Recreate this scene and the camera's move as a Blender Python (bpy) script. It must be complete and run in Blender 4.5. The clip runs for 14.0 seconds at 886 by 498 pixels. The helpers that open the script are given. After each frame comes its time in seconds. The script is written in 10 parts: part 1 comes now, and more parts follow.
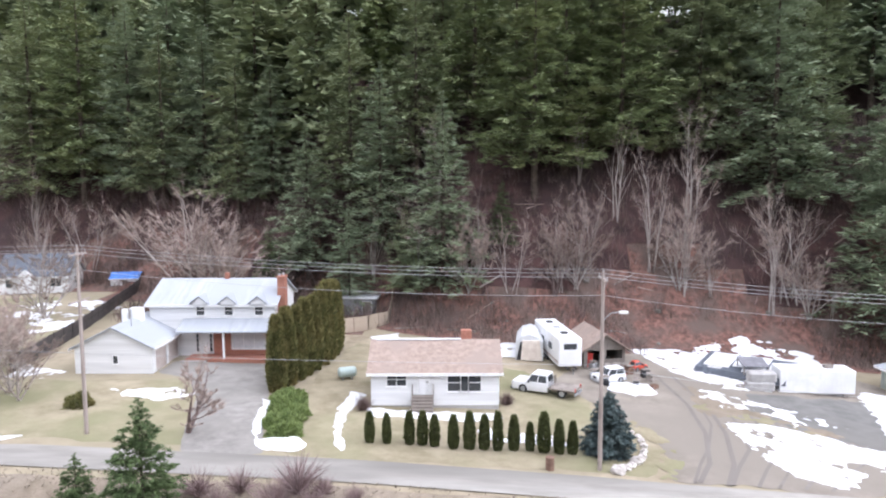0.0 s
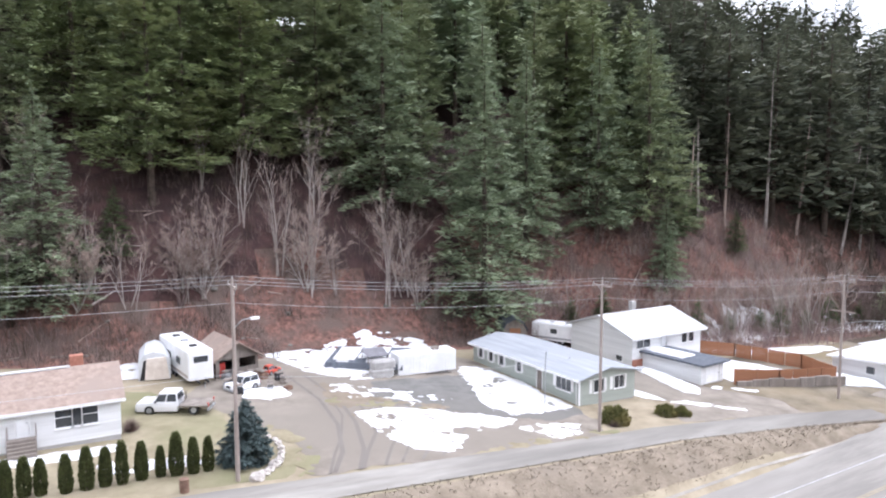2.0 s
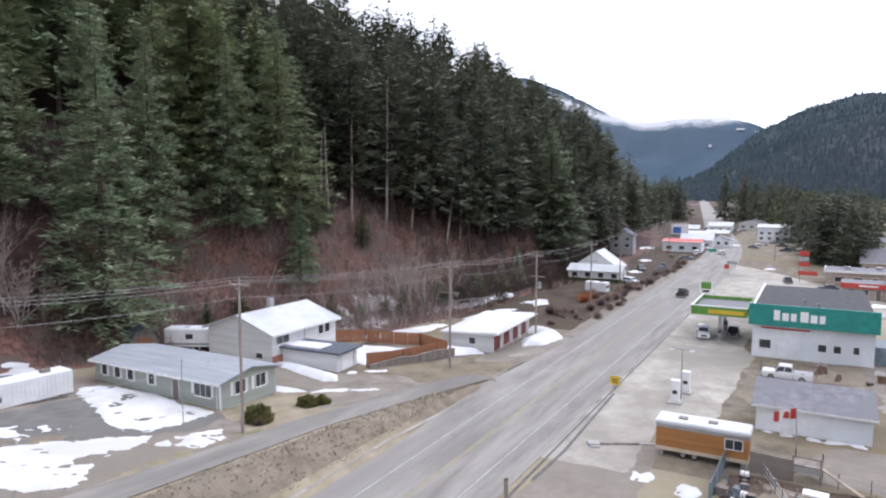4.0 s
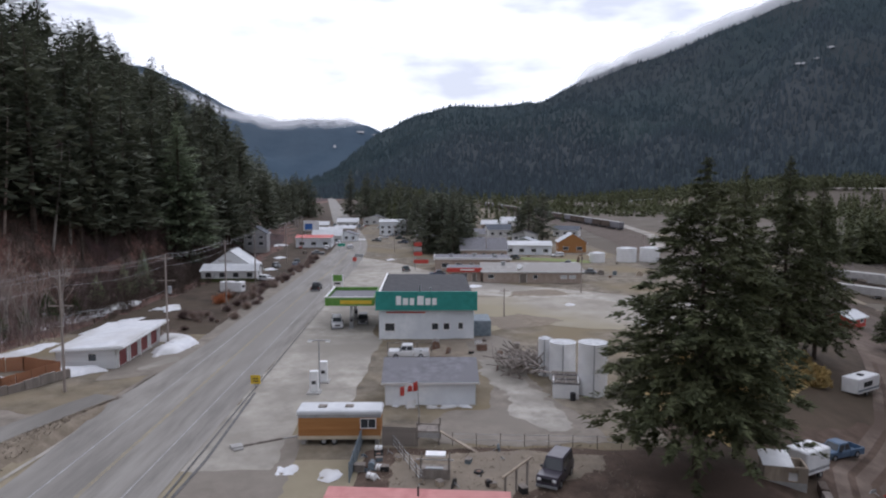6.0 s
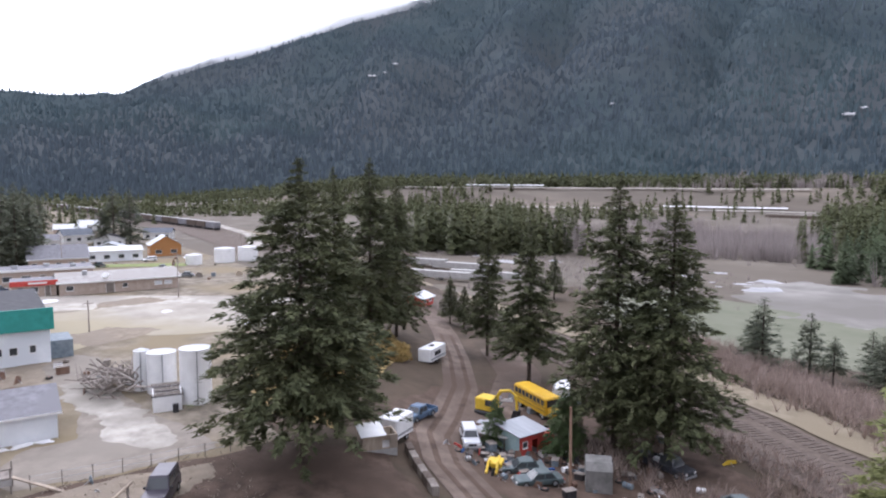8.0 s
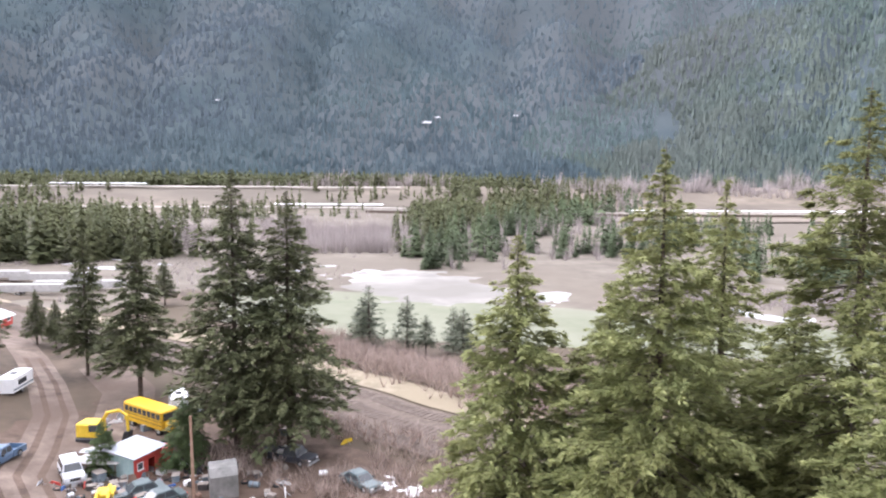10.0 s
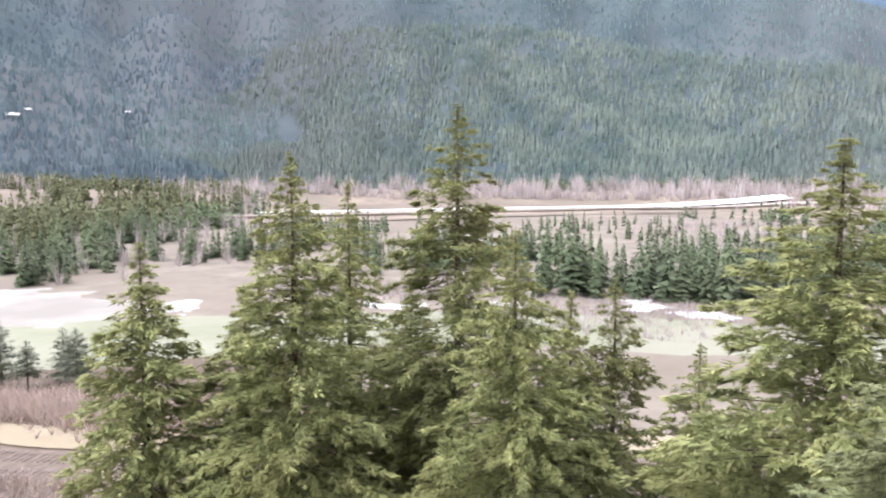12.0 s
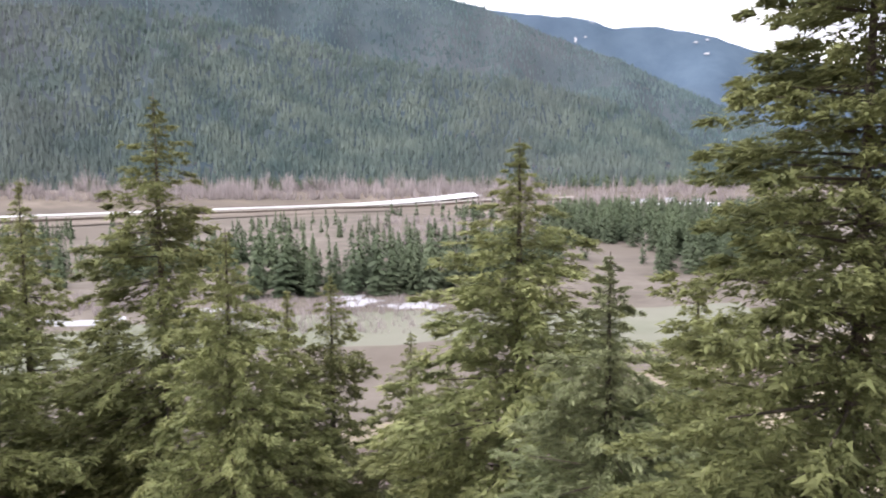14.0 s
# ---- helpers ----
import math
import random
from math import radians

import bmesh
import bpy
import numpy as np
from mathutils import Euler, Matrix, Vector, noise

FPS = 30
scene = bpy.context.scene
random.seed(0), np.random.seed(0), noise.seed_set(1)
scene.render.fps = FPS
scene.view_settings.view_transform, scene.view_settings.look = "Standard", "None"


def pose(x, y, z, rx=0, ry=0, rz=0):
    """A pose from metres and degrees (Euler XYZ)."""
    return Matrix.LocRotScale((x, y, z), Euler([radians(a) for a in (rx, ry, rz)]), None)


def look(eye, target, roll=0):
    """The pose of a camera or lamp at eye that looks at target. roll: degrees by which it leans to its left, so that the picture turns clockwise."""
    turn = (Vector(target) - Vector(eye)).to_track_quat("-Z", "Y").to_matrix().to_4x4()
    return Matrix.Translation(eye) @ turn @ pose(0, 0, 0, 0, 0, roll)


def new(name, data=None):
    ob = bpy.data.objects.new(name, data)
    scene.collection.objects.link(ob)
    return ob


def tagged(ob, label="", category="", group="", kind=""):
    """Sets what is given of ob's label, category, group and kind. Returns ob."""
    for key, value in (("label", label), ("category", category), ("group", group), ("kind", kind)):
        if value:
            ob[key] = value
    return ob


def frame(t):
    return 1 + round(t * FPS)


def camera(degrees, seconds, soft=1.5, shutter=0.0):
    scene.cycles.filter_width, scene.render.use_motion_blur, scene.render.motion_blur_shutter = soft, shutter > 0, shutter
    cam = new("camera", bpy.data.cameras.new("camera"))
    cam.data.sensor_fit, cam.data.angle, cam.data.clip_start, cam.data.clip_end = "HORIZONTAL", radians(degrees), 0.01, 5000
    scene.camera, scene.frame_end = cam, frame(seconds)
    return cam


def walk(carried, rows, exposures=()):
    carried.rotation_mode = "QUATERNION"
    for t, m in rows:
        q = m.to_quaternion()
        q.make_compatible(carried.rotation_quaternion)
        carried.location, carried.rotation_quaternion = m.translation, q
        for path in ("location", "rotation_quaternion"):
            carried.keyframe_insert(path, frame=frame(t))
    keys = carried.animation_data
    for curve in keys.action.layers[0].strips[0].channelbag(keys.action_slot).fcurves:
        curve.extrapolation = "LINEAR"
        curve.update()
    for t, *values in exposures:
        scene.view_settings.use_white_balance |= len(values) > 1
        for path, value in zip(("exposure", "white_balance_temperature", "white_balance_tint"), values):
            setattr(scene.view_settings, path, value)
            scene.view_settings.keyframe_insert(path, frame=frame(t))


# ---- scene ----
cam = camera(66.36, 14.0, 2.1)
EYE = (0.0, 0.0, 25.0)
# seconds, heading, pitch, roll in degrees
TURN = [
    (0.0, -0.00, -5.39, 0.21),
    (0.5, -7.76, -5.28, 0.01),
    (1.0, -16.08, -5.14, 0.06),
    (1.5, -23.35, -5.06, 0.14),
    (2.0, -30.84, -5.05, 0.16),
    (2.5, -38.37, -5.07, 0.16),
    (3.0, -45.92, -5.16, 0.12),
    (5.5, -83.81, -5.37, -0.14),
    (6.0, -91.38, -5.40, -0.17),
    (6.5, -99.13, -5.38, -0.15),
    (7.0, -107.68, -5.38, -0.16),
    (7.5, -116.14, -5.37, -0.12),
    (8.0, -124.56, -5.37, -0.14),
    (10.5, -164.05, -5.40, -0.22),
    (11.0, -171.53, -5.34, -0.22),
    (11.5, -179.36, -5.26, -0.13),
    (12.0, -187.16, -5.21, 0.04),
    (12.5, -194.83, -5.23, 0.12),
    (13.0, -202.44, -5.25, 0.19),
    (13.5, -209.52, -5.30, 0.26),
    (14.0, -211.18, -5.33, 0.39),
]
EXPO = [(0.0, -1.0, 6000, 17), (2.0, -1.0, 6000, 17), (3.0, -1.15, 6000, 17), (4.4, -1.85, 5950, 17), (5.5, -2.4, 5950, 17), (6.5, -2.6, 5950, 17), (7.5, -2.05, 5900, 19), (8.2, -1.25, 5950, 20), (9.4, -0.7, 6080, 20), (10.5, -0.25, 6220, 19), (12.0, -0.2, 6260, 19), (14.0, -0.85, 6320, 20)]
walk(cam, [(t, pose(*EYE, 90 + p, r, h)) for t, h, p, r in TURN], EXPO)

# ---- world and sun: a bright overcast sky ----
SUN_FROM = Vector((84, -14, 62))
world = bpy.data.worlds.new("sky")
scene.world = world
world.use_nodes = True
wn, wl = world.node_tree.nodes, world.node_tree.links
wbg = wn["Background"]
sky = wn.new("ShaderNodeTexSky")
sky.sky_type, sky.sun_disc = "NISHITA", False
sky.sun_elevation, sky.sun_rotation = radians(38), radians(85)
wco = wn.new("ShaderNodeTexCoord")
wmap = wn.new("ShaderNodeMapping")
wmap.inputs["Scale"].default_value = (1.6, 1.6, 5.0)
wno = wn.new("ShaderNodeTexNoise")
wno.inputs["Scale"].default_value, wno.inputs["Detail"].default_value = 1.7, 6
wra = wn.new("ShaderNodeValToRGB")
wra.color_ramp.elements[0].position, wra.color_ramp.elements[0].color = 0.33, (2.1, 2.2, 2.35, 1)
wra.color_ramp.elements[1].position, wra.color_ramp.elements[1].color = 0.47, (4.4, 4.45, 4.55, 1)
wsk = wn.new("ShaderNodeMixRGB")
wsk.blend_type, wsk.inputs[0].default_value = "ADD", 0.04
wl.new(wco.outputs["Generated"], wmap.inputs[0])
wl.new(wmap.outputs[0], wno.inputs["Vector"])
wl.new(wno.outputs["Fac"], wra.inputs[0])
# the cloud layer is brightest round the hidden sun
wdot = wn.new("ShaderNodeVectorMath")
wdot.operation = "DOT_PRODUCT"
wdot.inputs[1].default_value = SUN_FROM.normalized()
wglow = wn.new("ShaderNodeMapRange")
wglow.interpolation_type = "SMOOTHSTEP"
for key, val in (("From Min", 0.0), ("From Max", 1.0), ("To Min", 0.85), ("To Max", 2.0)):
    wglow.inputs[key].default_value = val
wmul = wn.new("ShaderNodeVectorMath")
wmul.operation = "SCALE"
wl.new(wco.outputs["Generated"], wdot.inputs[0])
wl.new(wdot.outputs["Value"], wglow.inputs["Value"])
wl.new(wra.outputs[0], wmul.inputs[0])
wl.new(wglow.outputs[0], wmul.inputs["Scale"])
wl.new(wmul.outputs[0], wsk.inputs[1])
wl.new(sky.outputs[0], wsk.inputs[2])
wl.new(wsk.outputs[0], wbg.inputs[0])
wbg.inputs[1].default_value = 1.0
sun = new("sun", bpy.data.lights.new("sun", "SUN"))
sun.data.energy, sun.data.angle, sun.data.color = 1.0, radians(30), (1.0, 0.96, 0.9)
sun.matrix_world = look(tuple(SUN_FROM), (0, 0, 0))

# ---- materials ----


def mat(name, a, b, scale=1.0, rough=0.85, bump=0.0, c=None, fine=None, metal=0.0, space="Object", vary=0.0, island=False, stretch=(1, 1, 1), spec=0.3, thin=0.0):
    """A noise-mottled surface from colour a to b, with large stains towards c and a fine grain."""
    m = bpy.data.materials.new(name)
    m.use_nodes = True
    n, l = m.node_tree.nodes, m.node_tree.links
    p = n["Principled BSDF"]
    p.inputs["Roughness"].default_value, p.inputs["Metallic"].default_value = rough, metal
    p.inputs["Specular IOR Level"].default_value = spec
    if space == "World":
        vec = n.new("ShaderNodeNewGeometry").outputs["Position"]
    else:
        vec = n.new("ShaderNodeTexCoord").outputs["Object"]
    mp = n.new("ShaderNodeMapping")
    mp.inputs["Scale"].default_value = stretch
    l.new(vec, mp.inputs[0])
    vec = mp.outputs[0]
    n1 = n.new("ShaderNodeTexNoise")
    n1.inputs["Scale"].default_value, n1.inputs["Detail"].default_value, n1.inputs["Roughness"].default_value = scale, 8, 0.65
    l.new(vec, n1.inputs["Vector"])
    r1 = n.new("ShaderNodeValToRGB")
    r1.color_ramp.elements[0].position, r1.color_ramp.elements[1].position = 0.36, 0.64
    r1.color_ramp.elements[0].color, r1.color_ramp.elements[1].color = (*a, 1), (*b, 1)
    l.new(n1.outputs["Fac"], r1.inputs[0])
    col = r1.outputs[0]
    if c is not None:
        n2 = n.new("ShaderNodeTexNoise")
        n2.inputs["Scale"].default_value, n2.inputs["Detail"].default_value = scale * 0.17, 5
        l.new(vec, n2.inputs["Vector"])
        r2 = n.new("ShaderNodeValToRGB")
        r2.color_ramp.elements[0].position, r2.color_ramp.elements[1].position = 0.45, 0.62
        l.new(n2.outputs["Fac"], r2.inputs[0])
        mx = n.new("ShaderNodeMixRGB")
        mx.inputs[2].default_value = (*c, 1)
        l.new(r2.outputs[0], mx.inputs[0])
        l.new(col, mx.inputs[1])
        col = mx.outputs[0]
    if vary or island:
        if island:
            rnd = n.new("ShaderNodeNewGeometry").outputs["Random Per Island"]
        else:
            rnd = n.new("ShaderNodeObjectInfo").outputs["Random"]
        mr = n.new("ShaderNodeMapRange")
        mr.inputs["To Min"].default_value, mr.inputs["To Max"].default_value = 1 - vary, 1 + vary
        l.new(rnd, mr.inputs["Value"])
        hs = n.new("ShaderNodeHueSaturation")
        l.new(mr.outputs[0], hs.inputs["Value"])
        l.new(col, hs.inputs["Color"])
        col = hs.outputs[0]
    l.new(col, p.inputs["Base Color"])
    if thin:
        tb, ms = n.new("ShaderNodeBsdfTranslucent"), n.new("ShaderNodeMixShader")
        l.new(col, tb.inputs["Color"])
        ms.inputs[0].default_value = thin
        l.new(p.outputs[0], ms.inputs[1])
        l.new(tb.outputs[0], ms.inputs[2])
        l.new(ms.outputs[0], n["Material Output"].inputs["Surface"])
    if bump:
        n3 = n.new("ShaderNodeTexNoise")
        n3.inputs["Scale"].default_value, n3.inputs["Detail"].default_value = fine or scale * 4, 6
        l.new(vec, n3.inputs["Vector"])
        bp = n.new("ShaderNodeBump")
        bp.inputs["Strength"].default_value, bp.inputs["Distance"].default_value = 0.6, bump
        l.new(n3.outputs["Fac"], bp.inputs["Height"])
        l.new(bp.outputs[0], p.inputs["Normal"])
    return m


W = "World"
M_GROUND = mat("dry_grass", (0.23, 0.19, 0.13), (0.36, 0.305, 0.22), 0.35, 0.95, 0.05, (0.27, 0.235, 0.16), 6, space=W)
M_LAWN = mat("winter_lawn", (0.215, 0.183, 0.118), (0.325, 0.28, 0.195), 0.45, 0.95, 0.04, (0.205, 0.198, 0.112), 7, space=W)
M_LITTER = mat("leaf_litter", (0.080, 0.044, 0.037), (0.25, 0.134, 0.104), 1.3, 0.95, 0.2, (0.135, 0.098, 0.082), 5, space=W)
M_BANK = mat("bank_grass", (0.180, 0.146, 0.107), (0.283, 0.235, 0.179), 0.6, 0.95, 0.1, (0.216, 0.180, 0.140), 5, space=W)
M_ASPHALT = mat("old_asphalt", (0.196, 0.182, 0.164), (0.314, 0.294, 0.264), 0.5, 0.85, 0.01, (0.242, 0.226, 0.204), 20, space=W, stretch=(0.12, 1, 1))
M_LANE = mat("frontage_asphalt", (0.232, 0.217, 0.195), (0.345, 0.325, 0.293), 0.6, 0.88, 0.01, (0.175, 0.163, 0.146), 20, space=W, stretch=(0.2, 1, 1))
M_GRAVEL = mat("wet_gravel", (0.178, 0.153, 0.125), (0.285, 0.250, 0.210), 0.35, 0.92, 0.03, (0.220, 0.194, 0.162), 9, space=W)
M_PALE = mat("pale_gravel", (0.268, 0.246, 0.212), (0.453, 0.420, 0.372), 0.4, 0.92, 0.02, (0.247, 0.226, 0.193), 9, space=W)
M_LOT = mat("forecourt_asphalt", (0.288, 0.264, 0.226), (0.474, 0.440, 0.383), 0.3, 0.9, 0.015, (0.258, 0.236, 0.201), 10, space=W)
M_DIRT = mat("yard_dirt", (0.051, 0.033, 0.024), (0.136, 0.095, 0.071), 0.4, 0.95, 0.08, (0.085, 0.057, 0.041), 5, space=W)
M_TRACK = mat("dirt_track", (0.109, 0.080, 0.063), (0.202, 0.156, 0.126), 0.4, 0.93, 0.05, (0.101, 0.072, 0.055), 6, space=W)
M_FIELD = mat("green_field", (0.13, 0.138, 0.092), (0.168, 0.172, 0.124), 0.06, 0.95, 0.0, (0.178, 0.172, 0.135), space=W)
M_YARD = mat("brown_yard_ground", (0.045, 0.032, 0.022), (0.106, 0.077, 0.054), 0.18, 0.95, 0.06, (0.076, 0.057, 0.038), 3, space=W)
# duff below the firs, with the dark of the forest interior painted in
M_SHADE_DUFF = mat("shade_dark_duff", (0.045, 0.027, 0.026), (0.105, 0.057, 0.052), 0.4, 0.95, 0.15, (0.054, 0.035, 0.034), 3, space=W)
M_SILT = mat("pale_silt", (0.165, 0.155, 0.140), (0.299, 0.283, 0.259), 0.08, 0.95, 0.0, (0.154, 0.143, 0.126), space=W)
M_TOWN = mat("town_ground", (0.108, 0.090, 0.067), (0.268, 0.230, 0.177), 0.28, 0.95, 0.05, (0.206, 0.165, 0.102), 3, space=W)
M_TAR = mat("tar_seam", (0.1, 0.097, 0.094), (0.16, 0.155, 0.15), 1.0, 0.85, space=W)
M_FLAT = mat("river_flat", (0.093, 0.077, 0.060), (0.170, 0.147, 0.119), 0.06, 0.95, 0.0, (0.118, 0.098, 0.076), space=W)
M_SNOW = mat("old_snow", (0.66, 0.67, 0.695), (0.78, 0.785, 0.795), 0.9, 0.75, 0.05, (0.58, 0.57, 0.56), 5, space=W)
M_THINSNOW = mat("thin_wet_snow", (0.27, 0.27, 0.278), (0.45, 0.45, 0.46), 0.12, 0.8, 0.0, (0.32, 0.317, 0.315), space=W)
M_PAINTW = mat("road_paint_white", (0.28, 0.275, 0.268), (0.43, 0.42, 0.41), 0.8, 0.8, space=W)
M_PAINTY = mat("road_paint_yellow", (0.26, 0.225, 0.16), (0.37, 0.31, 0.2), 0.8, 0.8, space=W)
M_BALLAST = mat("rail_ballast", (0.08, 0.06, 0.047), (0.15, 0.118, 0.096), 1.0, 0.95, 0.05, (0.105, 0.08, 0.064), 6, space=W)
M_STEEL = mat("rail_steel", (0.07, 0.05, 0.04), (0.13, 0.1, 0.085), 1.5, 0.5, metal=0.5)
M_TIE = mat("tie_timber", (0.09, 0.068, 0.055), (0.145, 0.115, 0.096), 2, 0.9)
M_NEEDLE = mat("fir_needles", (0.172, 0.207, 0.119), (0.293, 0.337, 0.187), 0.5, 0.7, 0.0, (0.253, 0.279, 0.149), vary=0.2, island=True, thin=0.16, spec=0.15)
M_NEEDLE_OLIVE = mat("olive_fir_needles", (0.176, 0.197, 0.081), (0.297, 0.310, 0.133), 0.5, 0.7, 0.0, (0.232, 0.237, 0.099), vary=0.3, island=True, thin=0.4, spec=0.15)
M_NEEDLE_DEEP = mat("deep_green_needles", (0.070, 0.081, 0.041), (0.126, 0.135, 0.067), 0.5, 0.7, 0.0, (0.099, 0.103, 0.050), vary=0.3, island=True, thin=0.15, spec=0.15)
M_NEEDLE_BLUE = mat("grey_green_needles", (0.194, 0.242, 0.157), (0.318, 0.374, 0.236), 0.5, 0.7, 0.0, (0.250, 0.291, 0.181), vary=0.2, island=True, thin=0.16, spec=0.15)
M_NEEDLE_SOFT = mat("soft_green_needles", (0.152, 0.190, 0.093), (0.248, 0.293, 0.141), 0.5, 0.7, 0.0, (0.214, 0.238, 0.111), vary=0.2, island=True, thin=0.16, spec=0.15)
M_NEEDLE_WISP = mat("grey_olive_needles", (0.165, 0.193, 0.09), (0.268, 0.296, 0.145), 0.5, 0.7, 0.0, (0.21, 0.22, 0.11), vary=0.3, island=True, thin=0.4)
M_NEEDLE_BRIGHT = mat("young_fir_needles", (0.065, 0.1, 0.04), (0.125, 0.17, 0.07), 0.5, 0.7, vary=0.3, island=True, thin=0.35)
M_CEDAR = mat("cedar_foliage", (0.115, 0.12, 0.045), (0.21, 0.2, 0.078), 0.8, 0.75, 0.0, (0.23, 0.19, 0.08), vary=0.4, island=True, thin=0.4)
M_THUJA = mat("clipped_thuja", (0.065, 0.08, 0.03), (0.13, 0.145, 0.055), 1.5, 0.75, vary=0.4, island=True, thin=0.4)
M_JUNIPER = mat("juniper_foliage", (0.16, 0.215, 0.075), (0.26, 0.32, 0.12), 1.0, 0.75, vary=0.3, island=True, thin=0.4)
M_FARWOOD = mat("far_conifers", (0.071, 0.096, 0.056), (0.144, 0.176, 0.100), 0.03, 0.85, 0.0, (0.104, 0.122, 0.079), space=W, vary=0.3, island=True, spec=0.1, thin=0.25)
# aerial haze is put into these base colours; the nearer spur gets less
M_SLOPEWOOD = mat("hazed_slope_conifers", (0.069, 0.104, 0.107), (0.127, 0.167, 0.156), 0.006, 0.95, 0.0, (0.103, 0.129, 0.132), space=W, vary=0.2, island=True, spec=0.0)
# darker, bluer copy: shade and haze of the mountain's +x end in colour
M_SLOPEDARK = mat("shade_blue_slope_conifers", (0.062, 0.091, 0.104), (0.112, 0.147, 0.153), 0.006, 0.95, 0.0, (0.091, 0.113, 0.131), space=W, vary=0.2, island=True, spec=0.0)
M_SPURWOOD = mat("hazed_spur_conifers", (0.073, 0.103, 0.096), (0.141, 0.170, 0.143), 0.008, 0.95, 0.0, (0.112, 0.130, 0.118), space=W, vary=0.14, island=True, spec=0.0)
M_NEEDLE_MOSS = mat("moss_green_needles", (0.132, 0.145, 0.058), (0.227, 0.239, 0.098), 0.5, 0.7, 0.0, (0.175, 0.176, 0.072), vary=0.3, island=True, thin=0.4, spec=0.15)
# darker needle copy; its tone carries the backlit hillside's shade
M_NEEDLE_DARK = mat("dark_shaded_fir_needles", (0.083, 0.099, 0.069), (0.160, 0.171, 0.116), 0.5, 0.75, 0.0, (0.125, 0.131, 0.085), vary=0.3, island=True, thin=0.25)
M_SLOPETWIG = mat("slope_bare_wood", (0.138, 0.119, 0.118), (0.192, 0.162, 0.158), 0.02, 0.9, space=W, vary=0.2, island=True, spec=0.0)
M_FARTWIG = mat("far_bare_wood", (0.26, 0.225, 0.215), (0.39, 0.345, 0.33), 0.02, 0.9, space=W, vary=0.25, island=True, spec=0.0)
M_TRUNK = mat("fir_bark", (0.055, 0.042, 0.034), (0.13, 0.1, 0.08), 2, 0.9, 0.03)
M_BIRCH = mat("pale_bark", (0.3, 0.26, 0.235), (0.5, 0.45, 0.41), 1.2, 0.85, 0.0, (0.21, 0.178, 0.158))
M_TWIG = mat("grey_twigs", (0.25, 0.19, 0.16), (0.42, 0.335, 0.29), 0.8, 0.9, vary=0.25, island=True)
M_UNDER = mat("mauve_twigs", (0.179, 0.127, 0.121), (0.304, 0.222, 0.213), 0.6, 0.9, vary=0.3, island=True)
M_BRUSH = mat("brown_brush", (0.129, 0.090, 0.082), (0.249, 0.185, 0.168), 0.6, 0.9, vary=0.3, island=True)
# slope floor under the forest, its base colour blued for haze too
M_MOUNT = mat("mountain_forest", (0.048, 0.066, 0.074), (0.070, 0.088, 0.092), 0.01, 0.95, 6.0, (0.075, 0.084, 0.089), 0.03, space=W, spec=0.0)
# distant forest with the blue of aerial haze in its base colour
M_MOUNTFAR = mat("haze_blue_ridge", (0.058, 0.086, 0.118), (0.08, 0.113, 0.147), 0.004, 0.95, 8.0, (0.098, 0.128, 0.162), 0.01, space=W, spec=0.0)

# ---- terrain ----


def lerp(x, xs, ys):
    return float(np.interp(x, xs, ys))


def smooth(a, b, v):
    t = min(1.0, max(0.0, (v - a) / (b - a)))
    return t * t * (3 - 2 * t)


def road_y(x):
    """Middle line of the highway."""
    return 28.0 + (0.15 * (x - 270) if x > 330 else 0.00125 * max(0.0, x - 210) ** 2 / 2 if x > 210 else 0.0)


ROAD_X, ROAD_Z = (-220, -30, 11, 43, 77, 105), (7.0, 6.5, 5.05, 2.85, 1.0, 0.0)
FRONT_X, FRONT_Y = (-220, -30, -6, 14, 48, 62, 74, 84), (45.5, 45.4, 44.4, 42.4, 41.4, 39.4, 36.8, 33.0)
TOE_X, TOE_Y = (-220, -60, -16, 5, 25, 50, 75, 90, 130, 200, 300, 700), (150, 115, 92, 82, 81, 80, 78, 70, 66, 60, 66, 150)


def platform(x):
    return lerp(x, ROAD_X, ROAD_Z)


def front_y(x):
    return lerp(x, FRONT_X, FRONT_Y)


def toe_y(x):
    return lerp(x, TOE_X, TOE_Y)


def hill_top(x):
    return lerp(x, (-300, 300, 430, 560, 760, 900), (74, 74, 66, 40, 8, 2))


def height(x, y):
    r = road_y(x)
    if y > r - 6:
        p = platform(x)
        f = front_y(x) - 3.2
        z = p * smooth(r + 5.5, max(f, r + 6.5), y)
        z += 0.025 * max(0.0, min(y, toe_y(x)) - f - 6) * smooth(120, 60, x)
        t = y - toe_y(x)
        if t > 0:
            z += hill_top(x) * (1 - math.exp(-t / 75 * 1.15)) * smooth(-4, 14, t) / 0.9
        return z
    a = 18 + 0.6 * max(0.0, x - 55)
    return -5.0 * smooth(a, a + 32, -y) - 3.0 * smooth(a + 60, a + 120, -y)


def polar(az, d):
    a = radians(az)
    return -math.sin(a) * d, math.cos(a) * d


